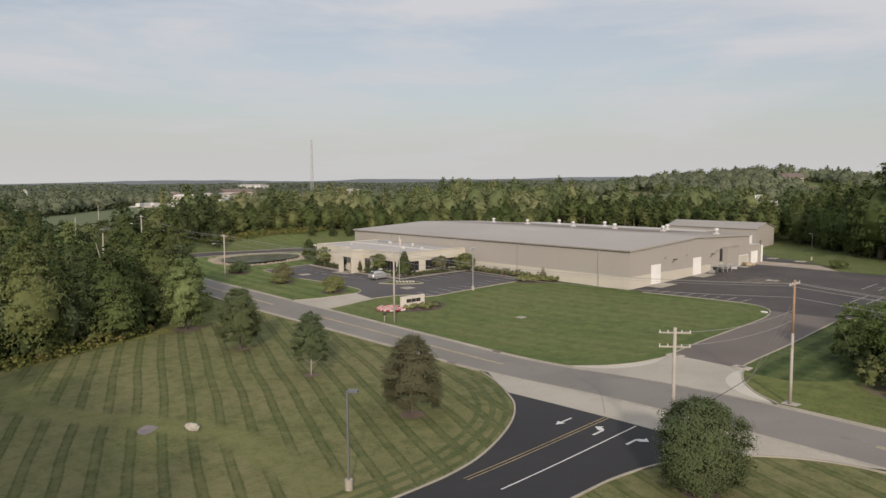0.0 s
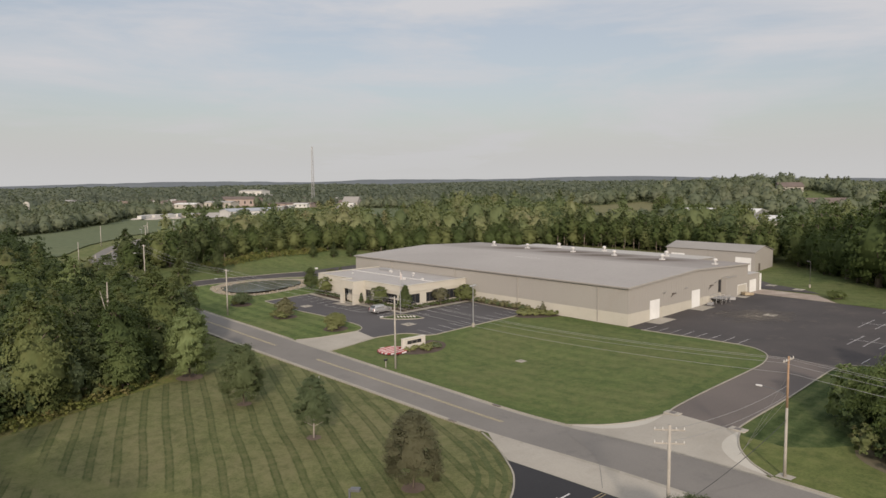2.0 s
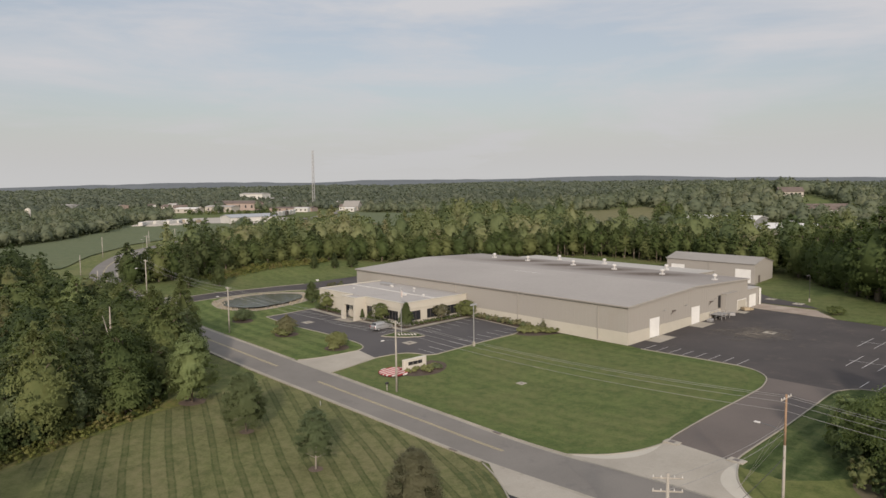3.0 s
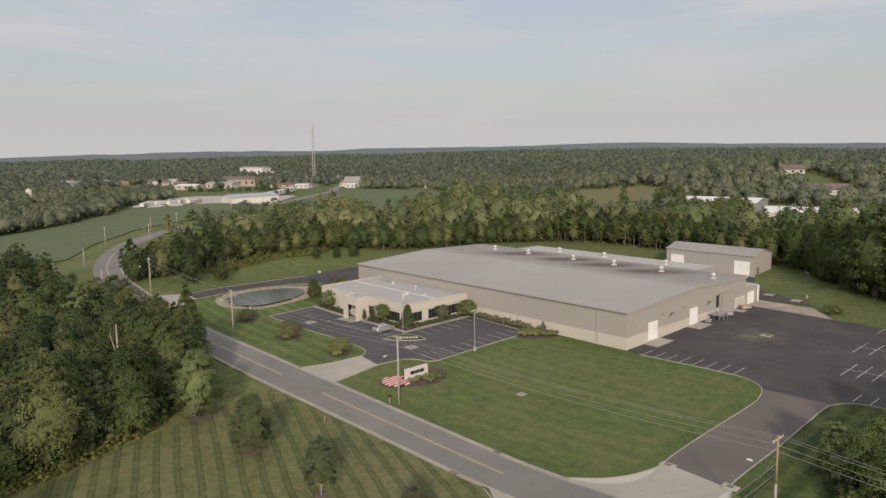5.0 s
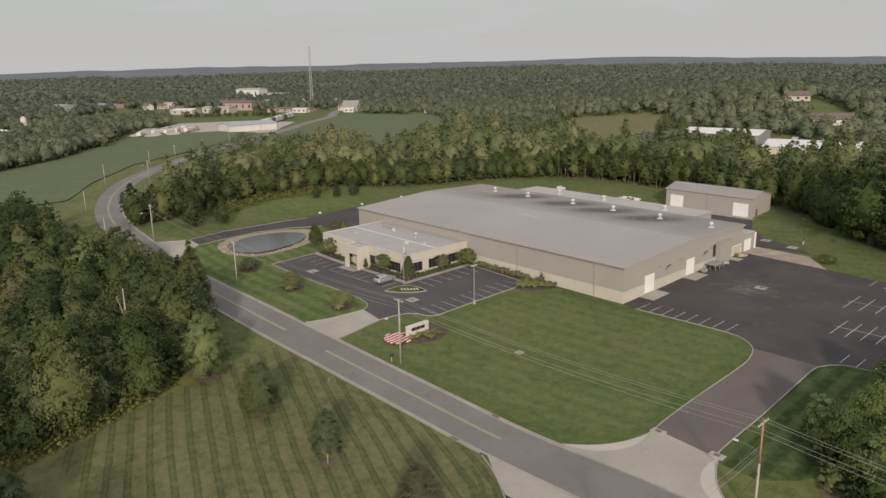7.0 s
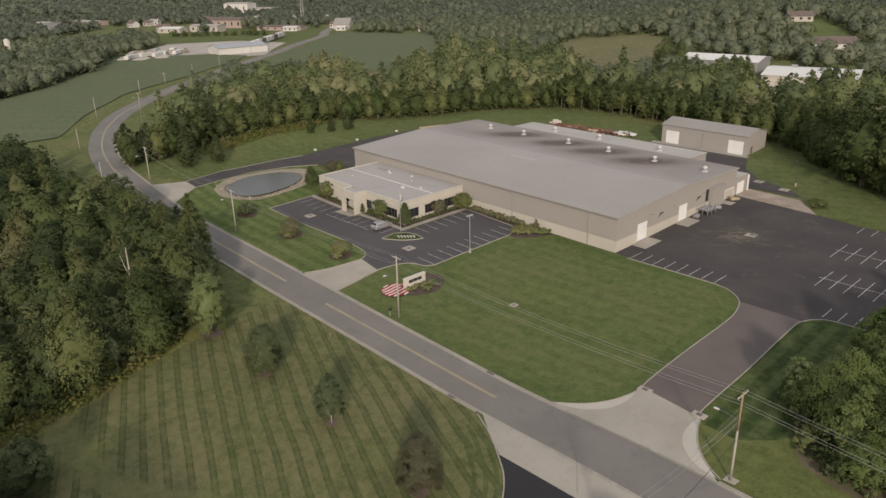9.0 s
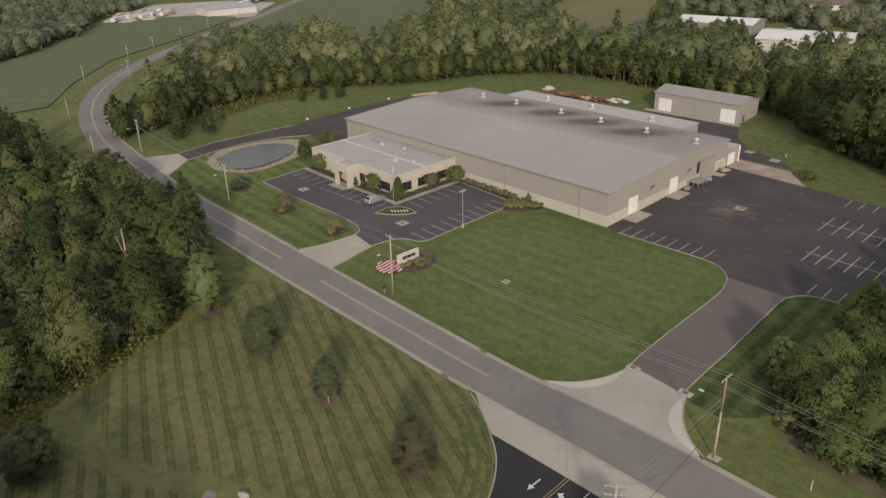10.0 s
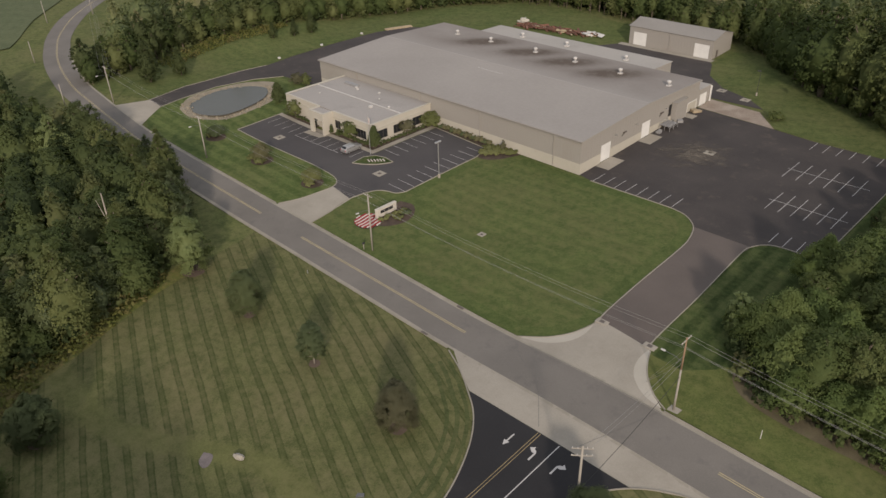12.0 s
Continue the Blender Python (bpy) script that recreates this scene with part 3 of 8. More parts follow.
FRONT = arc([(-95.0, 62.3), (-95.6, 67), (-96.6, 71), (-96.2, 75), (-95.2, 77.6), (-93.5, 78.8), (-91.6, 79.4), (-90.6, 81)], 4) + [(-90.6, 101), (-88, 106), (-84, 107.9), (-70, 107.9), (-66.8, 107.3), (-50, 107.1)] + \
    arc([(-49.5, 107.0), (-46.5, 106.2), (-43.6, 103.6), (-42.2, 99.6), (-41.8, 95.5), (-41.6, 84), (-41.2, 74), (-40.9, 71.4), (-42.0, 67.6), (-44.2, 64.6), (-47.5, 62.2)], 4)
drape("lawn_front", FRONT, M_LAWN_FRONT, 0.012, label="large green mown lawn in front of the warehouse", category="lawn")
OFFICE_EDGE = [(-142.2, 76.4), (-130, 76.5), (-113.5, 76.5), (-108.2, 76.2)] + arc([(-106, 75.9), (-104.0, 75.0), (-102.9, 73.2), (-103.2, 70), (-103.9, 66), (-105.5, 62.3)], 4)
drape("lawn_office", OFFICE_EDGE + [(-158, 62.3), (-162.5, 64.5), (-167, 70.4), (-168.9, 77), (-171, 87.7), (-169.3, 98), (-165.5, 105), (-152.2, 106), (-152.2, 108), (-142.8, 108), (-142.8, 92)], M_LAWN_GREEN, 0.012, label="green striped lawn round the pond and office lot", category="lawn")
VERGE = arc([(-25.0, 62.4), (-27.4, 63.8), (-29.7, 66.2), (-31.2, 68.8), (-32.2, 71.4), (-32.8, 73.2), (-33.2, 86), (-33.9, 100.5), (-33.5, 103.4), (-32.2, 105.3), (-30.2, 106.2), (-26, 106.3)], 4)
drape("lawn_verge", [p for p in VERGE if p[1] > 69.5] + [(-24, 106.4), (-23.6, 150), (0, 150), (20, 100), (-18, 82), (-24, 73), (-27, 70)], M_LAWN_RIGHT, 0.012, label="striped mown verge between the drive and the trees", category="lawn")
drape("lawn_roadside", [p for p in VERGE if p[1] <= 69.5] + [VERGE[[p[1] > 69.5 for p in VERGE].index(True)], (-27, 70), (-24, 73), (-18, 82), (20, 100), (60, 100), (60, 62.4)], M_ROADSIDE, 0.012, label="yellow-green roadside grass below the trees", category="lawn")
drape("leaf_litter", arc([(-22.6, 76.5), (-21.6, 72.6), (-18.4, 70.2), (-12, 69.4), (-4, 69.6), (12, 69.4)], 4) + [(12, 72), (-14, 72.6), (-19.6, 77)], M_LITTER, 0.02, label="brown leaf litter along the foot of the trees", category="leaf litter", kind="stuff")
drape("lawn_rear", [(-28, 150.3), (-50.6, 151.9), (-57.6, 161.6), (-63.0, 166.2), (-71.5, 170), (-78.5, 177), (-82.5, 186), (-83.6, 199), (-75, 199), (-50, 184), (-22, 165), (-10, 150)], M_LAWN_BACK, 0.012, label="sloping green lawn below the tall trees", category="lawn")
drape("lawn_back", [(-172, 71), (-176.6, 82), (-178.4, 98.9), (-177.5, 107.6), (-179.4, 117.4), (-180.2, 133.4), (-180, 151), (-171, 164.5), (-120, 178), (-112.5, 191), (-112, 203), (-142, 208), (-168, 209), (-183, 194), (-192, 174), (-198, 151), (-205, 130), (-207, 104), (-196, 82), (-193, 64.6), (-182, 63)], M_LAWN_BACK, 0.012, label="green lawn behind the warehouse", category="lawn")
drape("weeds", [(-100, 40.5), (-96.4, 39), (-95.2, 33), (-92.8, 26), (-90, 20), (-88.5, 15), (-84, 6), (-93, 5), (-98, 20), (-100, 32)], M_WILD, 0.02, label="strip of tall yellowing weeds at the wood's edge", category="weeds", kind="stuff")

# bands mown along the lawns' edges
M_MOWN = grass("edge_cut_grass", (0.078, 0.094, 0.038), (0.056, 0.070, 0.028), (0.110, 0.108, 0.052))
M_EDGE = grass("green_edge_grass", (0.084, 0.114, 0.038), (0.058, 0.082, 0.027), (0.112, 0.122, 0.050))


def beside(line, d):
    """A line run beside another, d to its left."""
    out = []
    for i, (x, y) in enumerate(line):
        a, b = Vector(line[max(i - 1, 0)]), Vector(line[min(i + 1, len(line) - 1)])
        t = (b - a).normalized()
        out.append((x - t.y * d, y + t.x * d))
    return out


RING = [p for p in NEAR_KERB if p[1] > 18]
for d, w in ((0.75, 0.5), (1.95, 0.6), (3.2, 0.5)):
    strip("mown_ring", beside(RING, d)[:-2], w, 0.0, M_MOWN, lift=0.02, label="darker mower track along the kerb", category="lawn")
for ln in ([(x, 63.5) for x in range(-94, -48, 3)], [(x, 105.9) for x in range(-83, -51, 3)], beside(FRONT[35:], -1.2), [(-89.3, 82), (-89.3, 99)]):
    strip("mown_edge", ln, 2.3, 0.0, M_EDGE, lift=0.02, label="deeper green band mown along the lawn's edge", category="lawn")
# paved areas
drape("office_lot", OFFICE_EDGE[:4] + arc([(-106, 75.9), (-104.0, 75.0), (-102.9, 73.2)], 4) + [(-96.4, 72.2)] + FRONT[10:29] + [(-90.6, 101), (-92, 105.2), (-108, 106.5), (-108, 88.5), (-142.8, 89.0)], M_LOTNEW, 0.03, label="dark asphalt parking lot before the office", category="parking lot")
drape("office_apron", [(-105.5, 61.9), (-103.9, 66), (-103.2, 70), (-102.9, 73.2), (-96.4, 72.2), (-95.6, 67), (-95.0, 61.9)], M_CONC, 0.042, label="pale concrete driveway apron", category="driveway")
drape("west_apron", [(-173.0, 61.6), (-172.6, 66), (-172.2, 70.2), (-167.1, 70.4), (-163.0, 65.5), (-160.0, 61.9)], M_CONC, 0.042, label="pale concrete driveway apron", category="driveway")
drape("west_drive", [(-172.2, 70.2), (-176.4, 82), (-178.2, 98.9), (-177.4, 107.6), (-179.1, 117.4), (-179.9, 133.4), (-179.6, 150.9), (-176, 162), (-171, 164.5), (-150, 172), (-137.5, 172), (-137.5, 163.1), (-150, 155), (-152.3, 150), (-152.3, 106), (-161.8, 105.5), (-165.5, 105), (-169.3, 98), (-171, 87.7), (-168.9, 77), (-167.1, 70.4)], M_LOT, 0.03, label="dark asphalt drive round the warehouse", category="driveway")
drape("rear_yard", [(-137.5, 163.1), (-137.5, 172), (-120, 178), (-112.3, 188.6), (-84.2, 187.8), (-82.5, 186), (-78.5, 177), (-71.5, 170), (-63.0, 166.2), (-57.6, 161.6), (-70, 161.6), (-82, 163)], M_LOT, 0.03, label="dark asphalt yard behind the warehouse", category="yard")
EAST_LOT = [(-69.9, 108), (-66.8, 107.3), (-50, 107.1)] + arc([(-49.5, 107.0), (-46.5, 106.2), (-43.6, 103.6)], 4) + [(-33.5, 103.4), (-32.2, 105.3), (-30.2, 106.2), (-24, 106.4), (-23.6, 150), (-41.5, 150.4), (-51, 151.8), (-60.5, 152.7), (-69.9, 153.7)]
drape("east_lot", EAST_LOT, M_LOT, 0.03, label="wide dark asphalt yard with faded patches", category="parking lot")
drape("east_drive", [(-40.9, 72.2), (-41.3, 76), (-41.6, 84), (-41.8, 95.5), (-42.2, 99.6), (-43.6, 103.6), (-33.5, 103.4), (-33.9, 100.5), (-33.2, 86), (-32.8, 73.2), (-32.3, 71.0)], M_DRIVE, 0.032, label="brownish asphalt driveway", category="driveway")
drape("east_apron", [(-47.5, 61.8), (-44.2, 64.6), (-42.0, 67.6), (-40.9, 71.4), (-40.9, 72.2), (-32.3, 71.0), (-31.2, 68.6), (-29.7, 66.0), (-27.4, 63.6), (-25.0, 61.8)], M_CONC, 0.045, label="wide pale concrete driveway apron", category="driveway")
for edge, wide in ((arc([(-40.95, 71.2), (-42.0, 67.6), (-44.2, 64.6), (-47.3, 62.2)], 5), 1.5), (arc([(-25.4, 62.3), (-27.4, 63.8), (-29.7, 66.2), (-31.2, 68.8), (-32.2, 71.0)], 5), 1.7)):
    inner = [(x + (q[0] - x) * math.sin(math.pi * i / (len(edge) - 1)), y + (q[1] - y) * math.sin(math.pi * i / (len(edge) - 1))) for i, ((x, y), q) in enumerate(zip(edge, beside(edge, wide)))]
    drape("apron_corner", edge + inner[1:-1][::-1], M_CONC_NEW, 0.052, 2.5, "paler newer concrete in the apron's corner", "driveway")
drape("yard_slab", [(-69.6, 153.9), (-60.5, 152.9), (-51, 151.9), (-57.6, 159.6), (-69.9, 160.8)], M_CONC_RED, 0.045, label="rust-stained concrete slab", category="slab")
drape("black_drive", [(-34.6, -30), (-34.8, 10), (-34.9, 28), (-35.3, 34), (-36.6, 38.5), (-39.0, 43.4), (-41.8, 46.9), (-44.8, 49.4), (-22.0, 49.9), (-23.3, 48.2), (-25.3, 44.8), (-26.4, 41), (-26.7, 36), (-26.6, 20), (-26.6, -30)], M_BLACK, 0.03, label="freshly sealed black asphalt drive", category="driveway")
drape("south_apron", [(-44.8, 49.4), (-48.5, 51.6), (-52.5, 54.4), (-13.5, 54.4), (-16.5, 53.0), (-20.5, 50.9), (-22.0, 49.9)], M_CONC, 0.045, label="long pale concrete apron strip", category="driveway")
for nm, ln in (("kerb", NEAR_KERB), ("kerb", ISLAND_KERB), ("kerb", FRONT[:29]), ("kerb", [(-90.6, 81), (-90.6, 101)]), ("kerb", [(-66.8, 107.2), (-49.5, 107.0)]), ("kerb", FRONT[34:]),
               ("kerb", OFFICE_EDGE), ("kerb", VERGE), ("kerb", [(-24, 106.4), (-23.6, 150)]), ("kerb", [(x, 62.1) for x in range(-47, -96, -8)]), ("kerb", [(x, 62.1) for x in range(-106, -158, -8)]),
               ("kerb", [(x, 62.1) for x in range(-25, 200, 8)]), ("kerb", [(x, 53.85) for x in range(-53, -160, -8)]), ("kerb", [(-167, 70.4), (-168.9, 77), (-171, 87.7), (-169.3, 98), (-165.5, 105)]),
               ("kerb", [(-172.3, 70.2), (-176.5, 82), (-178.3, 98.9), (-177.5, 107.6)]), ("kerb", [(-142.8, 89), (-142.4, 76.4)]), ("kerb", [(-108, 106.6), (-92, 105.3), (-90.6, 101)])):
    strip(nm, ln, 0.16, 0.12, M_KERB, label="pale concrete kerb", category="kerb")

# ---- buildings ----
def wall_run(bm, axis_, a0, a1, at, thick, z0, z1, holes=()):
    """A wall along x or y with openings cut through it; holes are (from, to, sill, head)."""
    def put(p, q, lo, hi):
        if q - p > 1e-4 and hi - lo > 1e-4:
            box(bm, p, q, at, at + thick, lo, hi) if axis_ == "x" else box(bm, at, at + thick, p, q, lo, hi)
    x = a0
    for h0, h1, s, t in sorted(holes):
        put(x, h0, z0, z1)
        put(h0, h1, z0, s)
        put(h0, h1, t, z1)
        x = h1
    put(x, a1, z0, z1)


def window(parent, axis_, a0, a1, at, z0, z1, out, mullions=2, frame_mat=None):
    """A dark window set back in its opening, with frame, sill and panes."""
    fm = frame_mat or M_TRIM
    d0, d1 = (at + 0.10 * out, at + 0.16 * out)
    lo, hi = min(d0, d1), max(d0, d1)
    def b(bm, p, q, l, h, z, w):
        return box(bm, p, q, l, h, z, w) if axis_ == "x" else box(bm, l, h, p, q, z, w)
    fr = bmesh.new()
    b(fr, a0, a1, lo, hi, z0, z0 + 0.07)
    b(fr, a0, a1, lo, hi, z1 - 0.07, z1)
    b(fr, a0, a0 + 0.07, lo, hi, z0 + 0.07, z1 - 0.07)
    b(fr, a1 - 0.07, a1, lo, hi, z0 + 0.07, z1 - 0.07)
    step = (a1 - a0) / (mullions + 1)
    for i in range(1, mullions + 1):
        b(fr, a0 + i * step - 0.03, a0 + i * step + 0.03, lo, hi, z0 + 0.07, z1 - 0.07)
    f = part("window", fr, fm, parent, "dark framed window")
    for i in range(mullions + 1):
        g = bmesh.new()
        b(g, a0 + i * step + 0.035, a0 + (i + 1) * step - 0.035, (lo + hi) / 2 - 0.015, (lo + hi) / 2 + 0.015, z0 + 0.075, z1 - 0.075)
        part("pane", g, M_GLASS, f)
    s = bmesh.new()
    e0, e1 = sorted((at - 0.06 * out, at + 0.09 * out))
    b(s, a0 - 0.05, a1 + 0.05, e0, e1, z0 - 0.08, z0 - 0.004)
    part("sill", s, M_CREAM, f)


def roll_door(parent, axis_, a0, a1, at, z0, z1, out, mat_=None):
    n = max(4, int((z1 - z0) / 0.6))
    e0, e1 = sorted((at, at + 0.03 * out))
    bm = bmesh.new()
    box(bm, a0, a1, e0, e1, z0, z1) if axis_ == "x" else box(bm, e0, e1, a0, a1, z0, z1)
    d = part("overhead_door", bm, mat_ or M_DOORWHITE, parent, "white panelled overhead door")
    for i in range(n):
        p, q = z0 + (z1 - z0) * i / n, z0 + (z1 - z0) * (i + 1) / n - 0.015
        e0, e1 = sorted((at + 0.03 * out, at + 0.06 * out))
        bm = bmesh.new()
        box(bm, a0, a1, e0, e1, p, q) if axis_ == "x" else box(bm, e0, e1, a0, a1, p, q)
        part("door_panel", bm, mat_ or M_DOORWHITE, d)
    fr = bmesh.new()
    e0, e1 = sorted((at, at + 0.09 * out))
    for p, q, lo, hi in ((a0 - 0.12, a0, z0, z1 + 0.12), (a1, a1 + 0.12, z0, z1 + 0.12), (a0, a1, z1, z1 + 0.12)):
        box(fr, p, q, e0, e1, lo, hi) if axis_ == "x" else box(fr, e0, e1, p, q, lo, hi)
    part("door_frame", fr, M_DOORWHITE, d)
    return d


# warehouse: local x 0..82, y 0..46
WX, WY = -152.0, 108.0
VENTS1 = [(-139.2, 146.4), (-127.0, 146.6), (-111.7, 146.5), (-99.1, 146.1), (-85.8, 145.4), (-72.9, 144.8)]
VENTS2 = [(-124.2, 156.6), (-109.6, 157.0), (-91.1, 156.2)]
# soot lies on the roof beside each ventilator
m, n, l, b = material("sooty_roof", 0.95, 0.0, 0.1)
p = place(n)
slow, fine = noise_node(n, l, p, 0.05, 5.0), noise_node(n, l, p, 1.5, 5.0, 0.65)
col = ramp(n, l, maths(n, l, "ADD", maths(n, l, "MULTIPLY", slow, 0.6), maths(n, l, "MULTIPLY", fine, 0.4)), ((0.36, (0.272, 0.256, 0.240)), (0.64, (0.318, 0.301, 0.282))))
sep = n.new("ShaderNodeSeparateXYZ")
l.new(p, sep.inputs[0])
total = 0.0
for vx, vy in VENTS1[1:5]:
    dx, dy = maths(n, l, "SUBTRACT", sep.outputs["X"], vx - 1.5), maths(n, l, "SUBTRACT", sep.outputs["Y"], vy - 1.2)
    u = maths(n, l, "ADD", maths(n, l, "MULTIPLY", dx, 0.72), maths(n, l, "MULTIPLY", dy, 0.69))
    v = maths(n, l, "SUBTRACT", maths(n, l, "MULTIPLY", dy, 0.72), maths(n, l, "MULTIPLY", dx, 0.69))
    q = maths(n, l, "ADD", maths(n, l, "POWER", maths(n, l, "MULTIPLY", u, 0.135), 2.0), maths(n, l, "POWER", maths(n, l, "MULTIPLY", v, 0.27), 2.0))
    g = maths(n, l, "DIVIDE", 1.0, maths(n, l, "ADD", 1.0, maths(n, l, "MULTIPLY", q, q)))
    total = g if isinstance(total, float) else maths(n, l, "MAXIMUM", total, g)
rag = maths(n, l, "MULTIPLY", total, maths(n, l, "ADD", 0.35, maths(n, l, "MULTIPLY", noise_node(n, l, p, 0.7, 5.0), 0.9)))
# an uneven browner tone beyond the ridge, where the ventilators stand
rear_tone = n.new("ShaderNodeMapRange")
rear_tone.inputs["From Min"].default_value, rear_tone.inputs["From Max"].default_value = WY + 22.5, WY + 31.0
rear_tone.inputs["To Min"].default_value, rear_tone.inputs["To Max"].default_value = 0.0, 0.75
l.new(sep.outputs["Y"], rear_tone.inputs["Value"])
col = mix(n, l, maths(n, l, "MULTIPLY", rear_tone.outputs[0], noise_node(n, l, p, 0.12, 5.0)), col, (0.185, 0.160, 0.142))
l.new(mix(n, l, maths(n, l, "MINIMUM", maths(n, l, "MULTIPLY", rag, 1.15), 0.9), col, (0.098, 0.078, 0.064)), b.inputs["Base Color"])
M_SOOTROOF = m

wh = root("warehouse", (WX, WY, 0), "long low taupe metal-sided warehouse with cream block base and grey roof", "warehouse")
bm = bmesh.new()
EAST_HOLES = [(7.0, 10.4, 0.0, 3.7), (22.0, 25.3, 0.0, 3.9)]
wall_run(bm, "x", 0, 82, -0.04, 0.3, -0.6, 2.1)
wall_run(bm, "y", 0.26, 46, 81.74, 0.3, -0.6, 2.1, [(h[0], h[1], -0.6, 2.1) for h in EAST_HOLES])
wall_run(bm, "y", 0.26, 46, -0.04, 0.3, -0.6, 2.1)
wall_run(bm, "x", 0.26, 81.74, 45.74, 0.3, -0.6, 2.1)
part("block_base", bm, M_BLOCK, wh, "cream painted block base wall")
bm = bmesh.new()


def gable(y):
    return 6.75 + 1.15 * (y / 23.4) if y < 23.4 else 7.9 - 0.75 * (y - 23.4) / 22.6


wall_run(bm, "x", 0, 82, 0, 0.25, 2.1, 6.75)
wall_run(bm, "x", 0, 82, 45.75, 0.25, 2.1, 7.15)
for x0, x1 in ((0, 0.25), (81.75, 82)):
    ys = [0.25, 7.0, 10.4, 22.0, 23.4, 25.3, 45.75]
    for y0, y1 in zip(ys, ys[1:]):
        lo = 2.1
        if x0 > 1 and (y0, y1) == (7.0, 10.4):
            lo = 3.7
        if x0 > 1 and y0 in (22.0, 23.4):
            lo = 3.9
        vs = [bm.verts.new(c) for c in ((x0, y0, lo), (x1, y0, lo), (x1, y1, lo), (x0, y1, lo), (x0, y0, gable(y0)), (x1, y0, gable(y0)), (x1, y1, gable(y1)), (x0, y1, gable(y1)))]
        for q in ((3, 2, 1, 0), (4, 5, 6, 7), (0, 1, 5, 4), (1, 2, 6, 5), (2, 3, 7, 6), (3, 0, 4, 7)):
            bm.faces.new([vs[i] for i in q])
# vertical ribs of the siding
for i in range(1, 91):
    box(bm, i * 0.9 - 0.03, i * 0.9 + 0.03, -0.014, 0.0, 2.12, 6.6)
for i in range(1, 51):
    y = i * 0.9
    if not (6.8 < y < 10.6 or 21.8 < y < 25.5):
        box(bm, 82.0, 82.014, y - 0.03, y + 0.03, 2.12, gable(y) - 0.12)
part("siding", bm, M_SIDING, wh, "ribbed taupe metal siding")
bm = bmesh.new()
prof = [(-0.3, 6.74), (23.4, 7.9), (46.25, 7.14)]
up = [[bm.verts.new((x, y, z + 0.16)) for y, z in prof] for x in (-0.25, 82.25)]
dn = [[bm.verts.new((x, y, z)) for y, z in prof] for x in (-0.25, 82.25)]
for i in range(2):
    bm.faces.new((up[0][i], up[1][i], up[1][i + 1], up[0][i + 1]))
    bm.faces.new((dn[0][i + 1], dn[1][i + 1], dn[1][i], dn[0][i]))
bm.faces.new((up[0][0], dn[0][0], dn[1][0], up[1][0]))
bm.faces.new((up[1][2], dn[1][2], dn[0][2], up[0][2]))
for s in (0, 1):
    for i in range(2):
        f = (up[s][i], up[s][i + 1], dn[s][i + 1], dn[s][i])
        bm.faces.new(f if s else f[::-1])
bmesh.ops.recalc_face_normals(bm, faces=bm.faces[:])
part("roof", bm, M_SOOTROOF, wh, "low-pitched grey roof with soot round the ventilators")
part("ridge_cap", boxes((-0.25, 82.25, 23.22, 23.58, 8.0, 8.07)), M_ROOF, wh)
part("roof_seam", boxes((38, 46, 19.0, 19.08, 7.80, 7.86)), M_VENTWHITE, wh)
part("gutter", boxes((-0.3, 82.3, -0.45, -0.305, 6.62, 6.80)), M_GUTTER, wh, "brown eaves gutter")
bm = bmesh.new()
for y0, y1 in ((-0.3, 23.4), (23.4, 46.2)):
    z0, z1 = gable(max(y0, 0)) - 0.02, gable(y1) - 0.02
    vs = [bm.verts.new(c) for c in ((82.26, y0, z0 - 0.16), (82.33, y0, z0 - 0.16), (82.33, y1, z1 - 0.16), (82.26, y1, z1 - 0.16), (82.26, y0, z0 + 0.18), (82.33, y0, z0 + 0.18), (82.33, y1, z1 + 0.18), (82.26, y1, z1 + 0.18))]
    for q in ((3, 2, 1, 0), (4, 5, 6, 7), (0, 1, 5, 4), (1, 2, 6, 5), (2, 3, 7, 6), (3, 0, 4, 7)):
        bm.faces.new([vs[i] for i in q])
part("rake_trim", bm, M_SIDING, wh)
for x in (15.0, 37.5, 56.0, 75.6):
    bm = boxes((x - 0.06, x + 0.06, -0.20, -0.05, 0.1, 6.62))
    part("downspout", bm, M_SIDING, wh, "taupe downspout")
d1 = roll_door(wh, "y", 7.0, 10.4, 81.9, 0.1, 3.7, 1)
roll_door(wh, "y", 22.0, 25.3, 81.9, 0.1, 3.9, 1)
roll_door(wh, "y", 41.2, 45.2, 82.03, 0.3, 2.9, 1, M_BLOCK)
for y in (11.0, 26.2):
    part("entry_door", boxes((82.06, 82.11, y, y + 0.95, 0.1, 2.2)), M_BLOCK, wh, "cream steel entry door")
for y in (11.2, 19.0, 31.0):
    bm = bmesh.new()
    tube(bm, (82.03, y, 4.6), (82.6, y, 4.9), 0.025)
    box(bm, 82.5, 82.8, y - 0.12, y + 0.12, 4.84, 4.92)
    part("wall_lamp", bm, M_STEEL, wh)
for y in (14.5, 29.0):
    bm = boxes((82.06, 82.4, y, y + 1.1, 4.1, 4.3), bevel=0.05)
    tube(bm, (82.3, y - 0.6, 3.7), (82.4, y + 0.2, 4.15), 0.06)
    part("exhaust_hood", bm, M_TRIM, wh, "dark wall exhaust hood")
